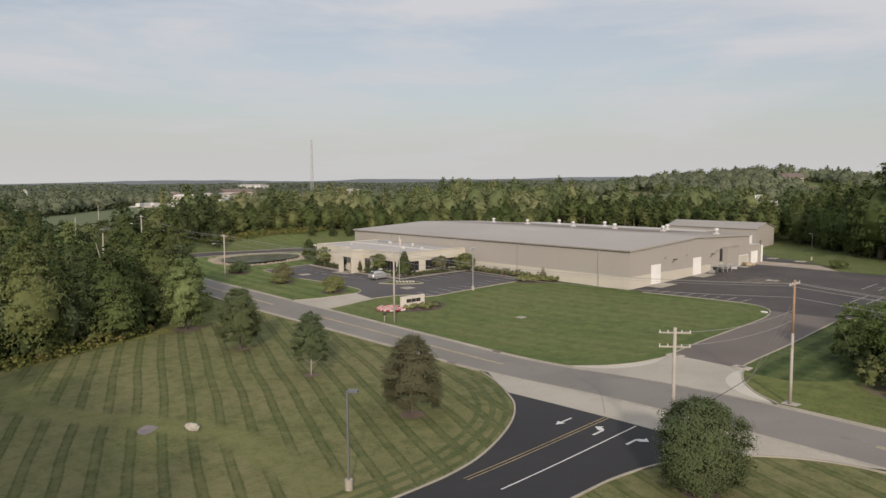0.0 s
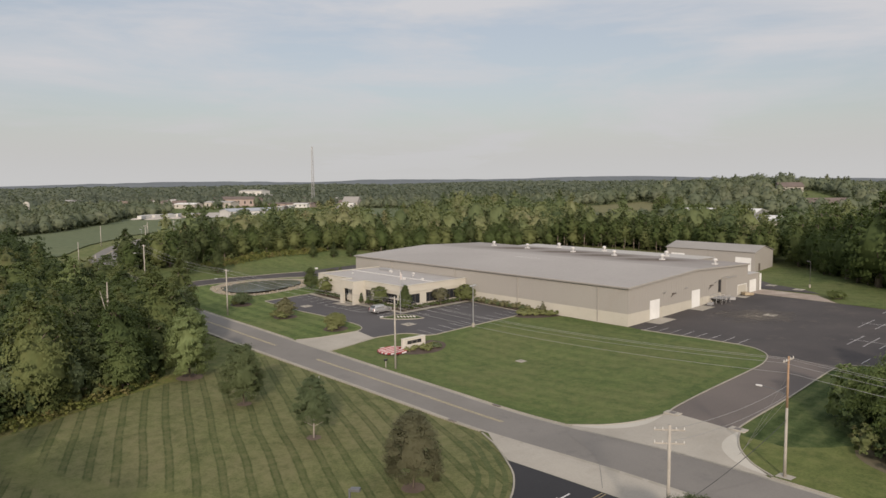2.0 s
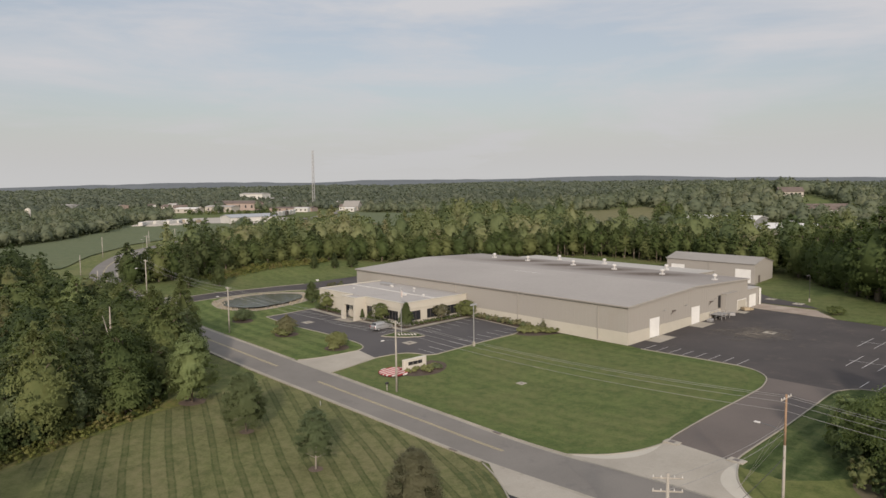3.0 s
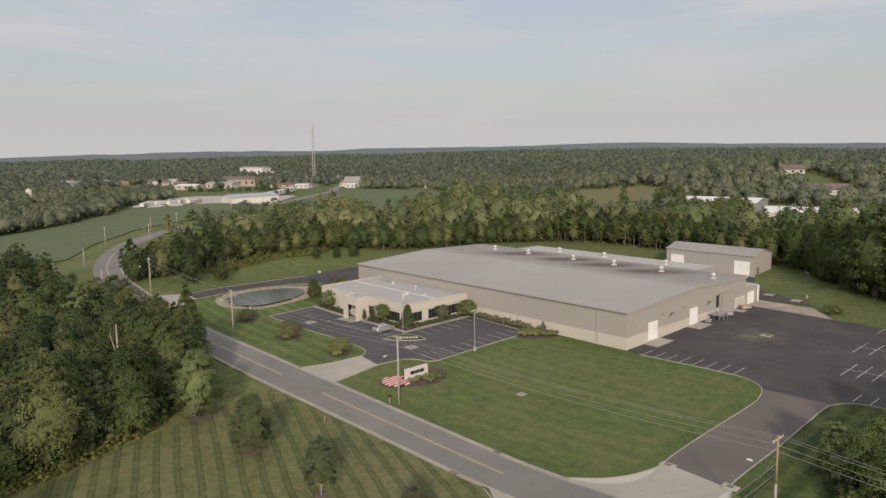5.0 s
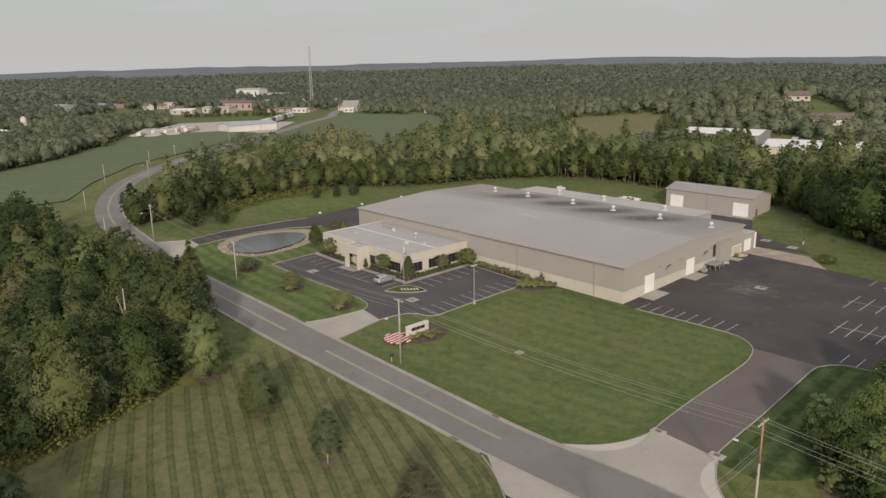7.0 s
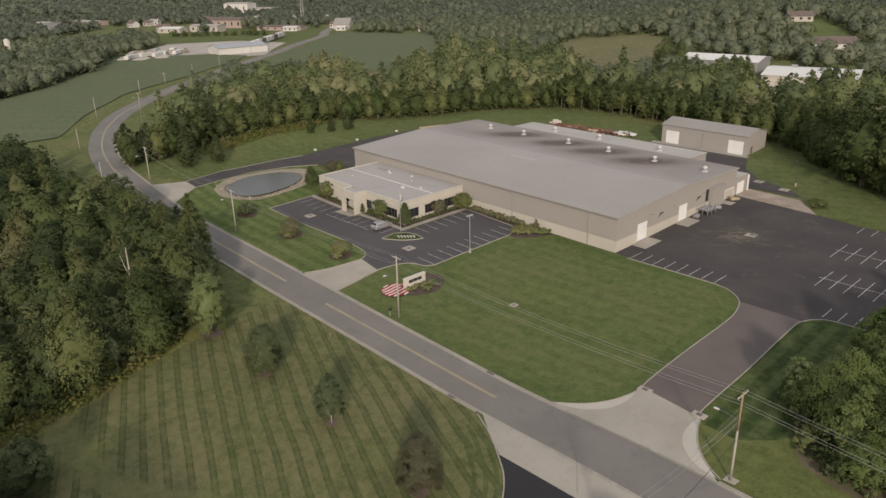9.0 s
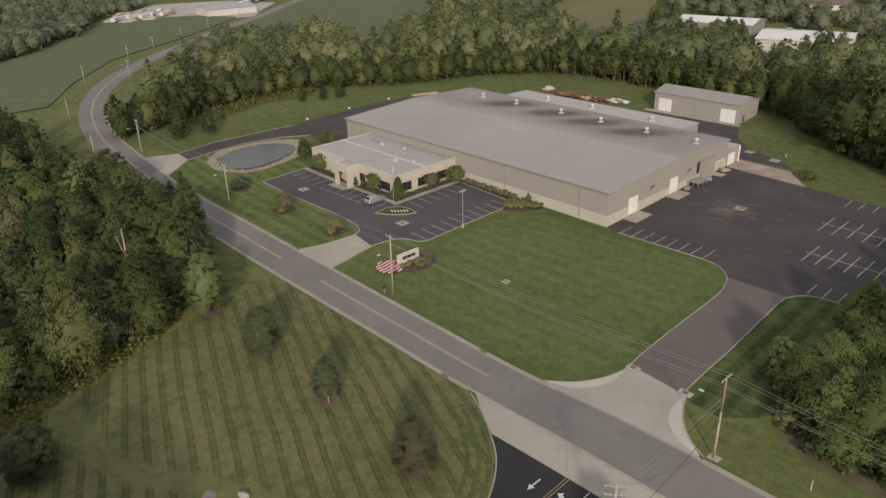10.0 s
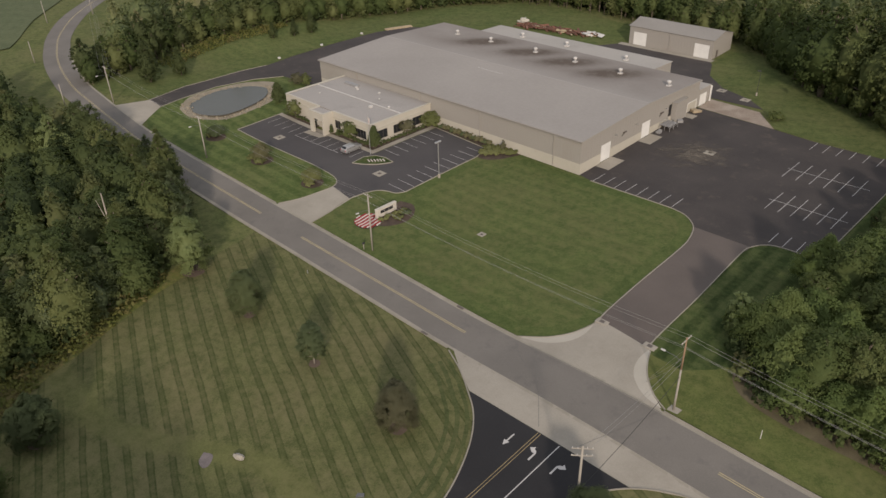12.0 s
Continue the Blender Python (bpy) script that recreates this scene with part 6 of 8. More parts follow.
for i in range(12):
    marking("stall_line", -140.6 + 2.72 * i, 83.5, -140.6 + 2.72 * i, 87.4, 0.11)
marking("stall_line", -129.7, 83.5, -114.3, 83.5, 0.10)
for i in range(6):
    marking("stall_line", -107.9, 90.9 + 2.6 * i, -103.3, 90.9 + 2.6 * i, 0.11)
for i in range(10):
    marking("stall_line", -95.5, 81.0 + 2.47 * i, -90.9, 81.0 + 2.47 * i, 0.11)
for i in range(8):
    marking("stall_line", -66.4 + 2.37 * i, 107.4, -66.4 + 2.37 * i, 111.4, 0.12)
for i in range(6):
    marking("stall_line", -41.2 + 2.5 * i, 146.0, -41.2 + 2.5 * i, 150.2, 0.12)
    marking("stall_line", -40.3 + 2.5 * i, 130.8, -40.3 + 2.5 * i, 138.8, 0.12)
    marking("stall_line", -37.4 + 2.2 * i, 117.0, -37.4 + 2.2 * i, 124.6, 0.12)
marking("stall_line", -41.0, 134.9, -26.2, 134.9, 0.12)
marking("stall_line", -38.2, 120.8, -25.0, 120.8, 0.12)
for x in (-32.1, -29.9, -27.7):
    marking("stall_line", x, 106.6, x, 110.3, 0.12)
for x in (-33.95, -33.60):
    marking("lane_line", x, 33.0, x, 49.5, 0.11, M_YELLOWOLD, "double yellow lane line on black asphalt")
marking("lane_line", -30.9, 33.5, -30.9, 49.5, 0.14, M_WHITEFRESH, "white lane line on black asphalt")


def arrow(x, y, turn, kind):
    shape = [(-0.12, -1.3), (0.12, -1.3), (0.12, 0.4), (0.5, 0.4), (0, 1.4), (-0.5, 0.4), (-0.12, 0.4)] if kind == "on" else \
        [(-0.14, -1.3), (0.14, -1.3), (0.14, 0.2), (0.55, 0.55), (0.55, 0.2), (1.25, 0.75), (0.55, 1.35), (0.55, 0.95), (0.1, 0.75), (-0.14, 0.35)]
    if kind == "left":
        shape = [(-a, b) for a, b in shape][::-1]
    c, s = 0.78 * math.cos(radians(turn)), 0.78 * math.sin(radians(turn))
    drape("lane_arrow", [(x + a * c - b * s, y + a * s + b * c) for a, b in shape], M_WHITEFRESH, 0.052, 4.0, "white turn arrow painted on black asphalt", "road marking")


arrow(-35.9, 46.5, 180, "on")
arrow(-32.3, 46.6, 0, "left")
arrow(-29.3, 46.7, 0, "right")
strip("sealed_crack", arc([(-47, 61.2), (-44.5, 59), (-41, 57.2), (-38.3, 55.0), (-34.5, 50.3)], 4), 0.05, 0.0, M_CRACK, lift=0.056, label="dark sealed crack across the road", category="crack")
strip("sealed_crack", [(-25.5, 61.2), (-27, 57), (-29.5, 50.3)], 0.04, 0.0, M_CRACK, lift=0.056, label="dark sealed crack across the road", category="crack")
strip("gutter_seam", [(x, 61.62) for x in range(-25, -48, -4)], 0.10, 0.0, M_CRACK, lift=0.058, label="dark silted seam at the apron's foot", category="seam")

# ---- walks, beds and drains ----
drape("office_walk", [(-142.6, 87.7), (-142.6, 88.9), (-109.4, 88.9), (-109.4, 106.4), (-108.0, 106.6), (-108.0, 87.7)], M_CONC, 0.15, 4.0, "pale concrete walk round the office", "walk")
drape("entrance_pad", [(-129.6, 85.6), (-124.2, 85.9), (-123.2, 87.6), (-129.6, 87.6)], M_CONC, 0.12, 4.0, "pale concrete entrance pad", "slab")
drape("planting_bed", [(-142.4, 88.95), (-142.4, 90.15), (-129.5, 90.15), (-129.5, 88.95)], M_MULCH, 0.14, 4.0, "dark mulch bed under the office windows", "planting bed")
drape("planting_bed", [(-123.4, 88.95), (-123.4, 90.15), (-110.5, 90.15), (-110.5, 107.5), (-109.45, 107.5), (-109.45, 88.95)], M_MULCH, 0.14, 4.0, "dark mulch bed under the office windows", "planting bed")
drape("planting_bed", [(-108, 106.7), (-108, 107.85), (-92, 107.85), (-92, 105.5), (-98, 106.2)], M_MULCH, 0.06, 4.0, "mulch bed at the warehouse wall", "planting bed")
drape("planting_bed", arc([(-91.5, 105.6), (-90.8, 101.5), (-88.6, 101.2), (-86.2, 103.4), (-84.4, 107.8)], 4) + [(-92, 107.8)], M_MULCH, 0.03, 4.0, "mulch bed in the lawn's corner", "planting bed")
ISLE = arc([(-108.0, 82.2), (-106.4, 82.9), (-104.2, 84.4), (-102.6, 86.3), (-101.9, 87.9)], 4) + [(-104.5, 88.3), (-107.0, 87.6), (-108.3, 85.6)]
drape("planted_isle", ISLE, M_LAWN_RIGHT, 0.13, 4.0, "kerbed planting isle with flowers", "planting bed")
strip("kerb", ISLE + ISLE[:1], 0.22, 0.16, M_KERB, label="pale concrete kerb", category="kerb")


def drain(x, y, s=1.1, lift=0.05):
    d = root("storm_drain", (x, y, land(x, y) + lift), "square concrete drain surround with a dark iron grate", "drain", "storm drains")
    part("surround", boxes((-s, s, -s, -s * 0.36, -0.1, 0.03), (-s, s, s * 0.36, s, -0.1, 0.03), (-s, -s * 0.36, -s * 0.36, s * 0.36, -0.1, 0.03), (s * 0.36, s, -s * 0.36, s * 0.36, -0.1, 0.03)), M_CONC, d)
    bm = bmesh.new()
    for i in range(6):
        a = -s * 0.34 + i * s * 0.128
        box(bm, a, a + s * 0.06, -s * 0.35, s * 0.35, -0.06, 0.015)
    box(bm, -s * 0.35, s * 0.35, -s * 0.35, s * 0.35, -0.1, -0.065)
    part("grate", bm, M_TRIM, d)


for x, y in ((-131.7, 80.5), (-100.1, 82.7), (-55.5, 132.4), (-70.8, 168.0), (-63.5, 165.2)):
    drain(x, y, 1.02)
drain(-69.9, 79.6, 0.62, 0.03)
for x, y in ((-40.3, 71.9), (-32.5, 71.4)):
    d = root("catch_basin", (x, y, land(x, y) + 0.05), "concrete catch basin at the drive's edge", "drain", "catch basins")
    part("slab", boxes((-0.9, 0.9, -0.55, 0.55, -0.15, 0.10), bevel=0.03), M_CONC, d)
    part("grate", boxes((-0.35, 0.35, -0.3, 0.3, 0.104, 0.125)), M_TRIM, d)
for x, y in ((-58.2, 61.9), (-57.6, 53.95)):
    d = root("kerb_inlet", (x, y, land(x, y) + 0.05), "rusty kerb inlet at the road's edge", "drain", "kerb inlets")
    part("hood", boxes((-0.6, 0.6, -0.18, 0.18, -0.1, 0.12), bevel=0.03), M_TRIM, d)
for x0, x1, y0, y1 in ((-69.9, -66.8, 113.2, 118.9), (-69.8, -66.9, 128.6, 133.6), (-69.8, -67.0, 146.5, 149.0)):
    drape("door_pad", [(x0, y0), (x1, y0), (x1, y1), (x0, y1)], M_CONC, 0.06, 4.0, "stained concrete pad before a warehouse door", "slab")
m, n, l, b = material("dusty_wear", 0.95)
p = place(n)
fleck = noise_node(n, l, p, 0.55, 6.0, 0.7)
l.new(ramp(n, l, noise_node(n, l, p, 2.0, 4.0), ((0.35, (0.125, 0.108, 0.088)), (0.65, (0.195, 0.170, 0.138)))), b.inputs["Base Color"])
vd = n.new("ShaderNodeVectorMath")
vd.operation = "DISTANCE"
l.new(p, vd.inputs[0])
vd.inputs[1].default_value = (-57.0, 130.4, 0.7)
al = maths(n, l, "SUBTRACT", maths(n, l, "MULTIPLY", fleck, 3.2), maths(n, l, "ADD", 0.75, maths(n, l, "MULTIPLY", vd.outputs["Value"], 0.125)))
cl_ = n.new("ShaderNodeClamp")
l.new(al, cl_.inputs[0])
l.new(maths(n, l, "MULTIPLY", cl_.outputs[0], 0.8), b.inputs["Alpha"])
drape("worn_patch", [(-66, 122), (-47, 122), (-47, 139), (-66, 139)], m, 0.075, 4.0, "pale dusty worn patch in the yard", "patch")

# ---- pond ----
POND = arc([(-164.0, 76.1), (-167.5, 84.4), (-166.0, 92.1), (-160.3, 95.9), (-154.1, 91.5), (-151.1, 83.8), (-151.3, 77.5), (-157.1, 74.1), (-164.0, 76.1)], 6)[:-1]
drape("pond_bank", arc([(-163.0, 73.0), (-168.7, 79.0), (-169.9, 87.6), (-168.3, 95.9), (-162.0, 100.4), (-152.4, 93.5), (-149.5, 83.8), (-149.9, 76.8), (-156.6, 72.4), (-163.0, 73.0)], 6)[:-1], M_STONE, 0.03, 4.0, "sandy stone bank round the pond", "bank")
bm = bmesh.new()
bm.faces.new([bm.verts.new((x, y, max(land(a, b) for a, b in POND) + 0.05)) for x, y in POND])
ob = part("pond_water", bm, M_WATER)
if ob.data.polygons[0].normal.z < 0:
    ob.data.flip_normals()
tagged(ob, "still grey-green pond water", "pond", kind="structure")
rk = random.Random(5)
bm = bmesh.new()
for i in range(240):
    x, y = POND[rk.randrange(len(POND))]
    d = Vector((x + 159.2, y - 85.0)).normalized()
    k = rk.uniform(-0.1, 1.5)
    x, y = x + d.x * k + rk.uniform(-0.8, 0.8), y + d.y * k + rk.uniform(-0.8, 0.8)
    s = rk.uniform(0.15, 0.4)
    mtx = Matrix.Translation((x, y, land(x, y) + 0.08)) @ Euler((rk.random() * 3, rk.random() * 3, 0)).to_matrix().to_4x4() @ Matrix.Diagonal((s, s * rk.uniform(0.6, 1), s * 0.6, 1))
    bmesh.ops.create_icosphere(bm, subdivisions=1, radius=1, matrix=mtx)
tagged(part("bank_stones", bm, M_STONE), "loose sandy stones round the pond's rim", "stones", kind="stuff")

# ---- shrubs ----
def shrub(name, x, y, h, r, mat_, seed, label, shape="round", n=18, per=70, leaf=0.13, z=None):
    rng = np.random.default_rng(seed)
    t = root(name, (x, y, land(x, y) if z is None else z), label, "shrub", turn=seed * 37)
    cl = crown_clumps(rng, r, 0.12 * h, h * 0.92, n, shape)
    bm = bmesh.new()
    for c in cl[:5]:
        tube(bm, (0, 0, -0.1), Vector(c[:3]), 0.05, 0.015, 5, False)
    part("stems", bm, M_BARK, t)
    cr = new("foliage", quads("foliage", np.concatenate([leaf_quads(rng, cl, per, leaf), hull(rng, r, 0.1 * h, h * 0.86, shape, 2, 0.66)]), mat_))
    cr.parent = t
    return t


M_REDMULCH = surf("red_mulch", (0.088, 0.066, 0.052), (0.145, 0.108, 0.086), 0.95, 0.8, 9.0, bump=0.8)
for x, y, r in ((-79.4, 39.4, 0.9), (-63.5, 39.3, 0.8), (-46.8, 39.1, 1.1), (-21.5, 42.2, 1.3), (-76.8, 8.6, 1.4), (-96.7, 39.9, 1.9)):
    drape("mulch_ring", [(x + r * (1 + 0.12 * math.sin(a * 2.1)) * math.cos(a * 0.449), y + r * math.sin(a * 0.449)) for a in range(14)], M_REDMULCH, 0.03, 4.0, "reddish mulch ring round a tree's foot", "mulch")
MB = "round bush in a mulch ring on the lawn"
for i, (x, y, h, r, mt, what) in enumerate(((-142.5, 71.0, 2.6, 1.8, M_LEAFGREY, "airy grey-green "), (-124.3, 71.2, 4.1, 1.9, M_LEAFTAWNY, "tall tawny green "), (-107.6, 71.8, 3.0, 1.8, M_LEAFYEL, "yellow-green "))):
    drape("mulch_ring", [(x + 0.3 + (r + 0.5) * math.cos(a * 0.393), y - 0.3 + (r + 0.45) * math.sin(a * 0.393)) for a in range(16)], M_MULCH, 0.03, 4.0, "dark mulch ring round a bush", "mulch")
    shrub("round_bush", x, y, h, r, mt, 200 + i, what + MB, "oval" if i == 1 else "round", n=80, per=80, leaf=0.12)
for x, y, h, r in ((-123.0, 69.6, 1.5, 1.2), (-125.8, 69.9, 1.3, 1.1), (-106.8, 70.4, 1.2, 1.0), (-143.4, 69.8, 1.1, 0.9)):
    shrub("low_shrub", x, y, h, r, M_LEAFYEL, 240 + int(h * 10), "low yellow-green shrub at a bush's foot", n=18, per=60, leaf=0.12)
shrub("column_evergreen", -109.6, 89.7, 5.4, 1.45, M_LEAFDARK, 210, "tall dark columnar evergreen at the office corner", "cone", 70, 90, 0.16, 0.1)
shrub("column_evergreen", -149.3, 92.5, 5.4, 1.9, M_LEAFDARK, 211, "broad dark evergreen beside the pond", "cone", 70, 90, 0.18)
shrub("column_evergreen", -123.0, 88.6, 2.4, 0.55, M_LEAFDARK, 212, "slim clipped evergreen by the entrance", "cone", 26, 60, 0.12, 0.1)
shrub("column_evergreen", -129.6, 88.7, 2.2, 0.55, M_LEAFDARK, 213, "slim clipped evergreen by the entrance", "cone", 26, 60, 0.12, 0.1)
shrub("column_evergreen", -121.0, 88.9, 1.6, 0.6, M_LEAFDARK, 214, "slim clipped evergreen by the entrance", "cone", 26, 60, 0.12, 0.1)
tree("ornamental_tree", (-117.3, 89.2, 0.1), 4.3, 2.2, 1.1, 215, M_LEAFLIGHT, "small round green tree before the office", shape="round", clumps=46, per=80, leaf=0.12)
tree("ornamental_tree", (-137.6, 89.3, 0.1), 4.4, 2.1, 1.0, 216, M_LEAFLIGHT, "small round green tree before the office", shape="round", clumps=46, per=80, leaf=0.12)
tree("ornamental_tree", (-109.7, 99.3, 0.1), 3.7, 1.8, 1.0, 217, M_LEAFPLUM, "small reddish ornamental tree at the office wall", shape="round", clumps=46, per=80, leaf=0.12)
shrub("round_bush", -109.2, 106.2, 3.9, 2.2, M_LEAFLIGHT, 218, "large round bright green bush at the office's end", "round", 60, 100, 0.13)
shrub("dark_shrub", -157.2, 104.0, 3.0, 2.0, M_LEAFPLUM, 219, "dark purple shrub by the drive", "round", 26, 80, 0.15)
shrub("dark_shrub", -154.2, 104.6, 3.8, 1.3, M_LEAF, 220, "upright green shrub by the drive", "oval", 20, 80, 0.15)
shrub("clipped_hedge", -53.0, 157.3, 1.7, 1.8, M_LEAF, 221, "squat clipped bush beside the stained slab", "round", 26, 70, 0.14)
shrub("grey_shrub", -141.2, 89.3, 1.3, 1.0, M_LEAFGREY, 222, "low grey-green shrub at the office corner", z=0.1)
k = 300
for i in range(9):
    shrub("low_shrub", -140.2 + 1.15 * i, 89.4, 0.8 + 0.15 * (i % 3), 0.6, M_LEAFDARK, k + i, "low dark shrub under the office windows", n=8, per=50, leaf=0.1, z=0.12)
for i in range(9):
    shrub("low_shrub", -121.8 + 1.2 * i, 89.5, 0.9 + 0.12 * (i % 3), 0.62, M_LEAFDARK, k + 20 + i, "low dark shrub under the office windows", n=8, per=50, leaf=0.1, z=0.12)
for i in range(12):
    shrub("low_shrub", -109.95, 91.6 + 1.15 * i, 0.9 + 0.12 * (i % 2), 0.6, M_LEAFDARK, k + 40 + i, "low dark shrub under the office windows", n=8, per=50, leaf=0.1, z=0.12)
for i in range(14):
    shrub("wall_shrub", -106.8 + 1.1 * i, 107.0, 1.15 + 0.2 * (i % 3), 0.82, (M_LEAFGREY, M_LEAFTAWNY, M_LEAFTAWNY)[i % 3], k + 60 + i, "tawny flowering shrub along the warehouse wall", n=9, per=50, leaf=0.12)
for i, (x, y) in enumerate(((-90.4, 103.2), (-89.0, 104.6), (-87.6, 105.8), (-89.8, 106.4), (-86.2, 106.8), (-91.0, 105.4))):
    shrub("grassy_shrub", x, y, 1.0, 1.35, M_LEAFYEL, k + 80 + i, "yellow-green grassy shrub in the bed", n=16, per=60, leaf=0.15)
shrub("thin_shrub", -88.6, 107.0, 2.5, 0.9, M_LEAFPLUM, k + 90, "thin reddish shrub at the warehouse wall", "oval", 10, 40, 0.1)

# ---- sign, flag bed and flagpole ----
sz0 = land(-87.4, 73)
drape("sign_bed", arc([(-88.8, 78.0), (-86.0, 78.6), (-83.6, 76.6), (-82.7, 73.4), (-84.4, 70.0), (-87.2, 69.6), (-88.6, 72.0), (-88.8, 78.0)], 5)[:-1], M_MULCH, 0.03, 4.0, "dark mulch bed beneath the sign", "planting bed")
sg = root("monument_sign", (-87.4, 73.2, sz0), "pale stone monument sign with black lettering in a mulch bed", "sign")
part("slab", boxes((-0.3, 0.3, -2.35, 2.35, -0.3, 1.6), bevel=0.05), M_SIGN, sg)
part("cap", boxes((-0.34, 0.34, -2.4, 2.4, 1.602, 1.68), bevel=0.02), M_SIGN, sg)
for i in range(6):
    y = -1.5 + i * 0.5
    part("name_bar", boxes((0.302, 0.34, y, y + (0.46 if i % 2 == 0 else 0.40), 0.72, 1.28)), M_INK, sg, "black bar of the sign's name")
for i in range(7):
    shrub("grassy_shrub", -86.2 + 0.45 * (i % 2) + 0.3 * (i // 3), 70.8 + 0.85 * i, 0.75, 0.6, M_LEAFYEL, k + 100 + i, "tawny grass tuft before the sign", n=7, per=40, leaf=0.13)
shrub("low_shrub", -84.3, 73.4, 0.8, 0.9, M_LEAFYEL, k + 110, "tawny low shrub in the sign's bed", n=9, per=50, leaf=0.13)
shrub("low_shrub", -84.4, 75.6, 0.9, 0.9, M_LEAFGREY, k + 111, "grey low shrub in the sign's bed", n=9, per=50, leaf=0.13)
fb = root("flower_bed", (-87.8, 69.3, land(-87.8, 69.3)), "bed of red and white flowers planted in slanting stripes", "flower bed")
rf = random.Random(9)
RU, RV = Vector((0.674, 0.738)), Vector((-0.738, 0.674))
for i in range(15):
    bm = bmesh.new()
    off = -2.8 + i * 0.4
    count = 0
    for j in range(40):
        s_ = -3.6 + j * 0.18
        u, v = s_ * 0.68 - off * 0.73, s_ * 0.73 + off * 0.68 + 0.14 * math.sin(s_ * 1.5)
        q_ = RU * u + RV * v
        if (u / 2.4) ** 2 + (v / 2.5) ** 2 > 1 or (q_.x > -0.3 and q_.y > 1.3):
            continue
        count += 1
        r_ = rf.uniform(0.125, 0.165) if i % 2 else rf.uniform(0.20, 0.25)
        bmesh.ops.create_icosphere(bm, subdivisions=1, radius=1, matrix=Matrix.Translation((q_.x, q_.y, 0.15)) @ Matrix.Diagonal((r_, r_, 0.17, 1)))
    if count:
        part("flower_row", bm, M_BLOSSOM if i % 2 else M_RED, fb, "row of white flowers" if i % 2 else "row of red flowers")
drape("flower_soil", [(-87.8 + RU.x * 2.6 * math.cos(a * 0.393) + RV.x * 2.7 * math.sin(a * 0.393), 69.3 + RU.y * 2.6 * math.cos(a * 0.393) + RV.y * 2.7 * math.sin(a * 0.393)) for a in range(16)], M_MULCH, 0.035, 4.0, "dark soil under the flower bed", "planting bed")
isl = root("flower_rows", (-105.0, 85.9, land(-105, 86) + 0.13), "short slanting rows of white flowers on the planting isle", "flower bed")
for i in range(6):
    bm = bmesh.new()
    for j in range(6):
        q_ = RU * (-1.55 + i * 0.62 + 0.07 * j) + RV * (0.35 - j * 0.17)
        bmesh.ops.create_icosphere(bm, subdivisions=1, radius=1, matrix=Matrix.Translation((q_.x, q_.y, 0.12)) @ Matrix.Diagonal((0.12, 0.12, 0.14, 1)))
    part("flower_row", bm, M_BLOSSOM, isl)
fp = root("flagpole", (-108.3, 87.4, land(-108.3, 87.4)), "slim pale flagpole with a furled striped flag", "flagpole")
bm = bmesh.new()
tube(bm, (0, 0, -0.2), (0, 0, 8.6), 0.075, 0.045, 10)
part("pole", bm, M_GALV, fp)
bm = bmesh.new()
bmesh.ops.create_icosphere(bm, subdivisions=2, radius=0.1, matrix=Matrix.Translation((0, 0, 8.7)))
part("finial", bm, M_GALV, fp)
for nm, mt, w0, w1 in (("flag", M_BLOSSOM, 0.0, 0.55), ("flag_stripe", M_RED, 0.12, 0.3)):
    bm = bmesh.new()
    pr = None
    for i in range(8):
        t_ = w0 + (w1 - w0) * i / 7
        q_ = [bm.verts.new((0.05 + t_, 0.10 * math.sin(t_ * 16) + (0.02 if nm != "flag" else 0), 8.4 - 0.9 * t_)), bm.verts.new((0.05 + t_ * 0.8, 0.10 * math.sin(t_ * 16 + 0.8) + (0.02 if nm != "flag" else 0), 7.1 - 0.6 * t_))]
        if pr:
            bm.faces.new((pr[0], pr[1], q_[1], q_[0]))
        pr = q_
    part(nm, bm, mt, fp)

# ---- car ----
def wheel(parent, x, y, z, r=0.34, w=0.22):
    bm = bmesh.new()
    tube(bm, (x - w / 2, y, z), (x + w / 2, y, z), r, r, 18)
    t = part("wheel", bm, M_RUBBER, parent, "black tyre")
    for s in (-1, 1):
        bm = bmesh.new()
        tube(bm, (x + s * (w / 2), y, z), (x + s * (w / 2 + 0.012), y, z), r * 0.62, r * 0.55, 14)
        part("rim", bm, M_GALV, t)


def loft(bm, sections):
    rows = [[bm.verts.new(p) for p in s] for s in sections]
    n = len(rows[0])
    for a, c in zip(rows, rows[1:]):
        for i in range(n):
            bm.faces.new((a[i], a[(i + 1) % n], c[(i + 1) % n], c[i]))
    bm.faces.new(rows[0][::-1])
    bm.faces.new(rows[-1])
    bmesh.ops.recalc_face_normals(bm, faces=bm.faces[:])
    return bm


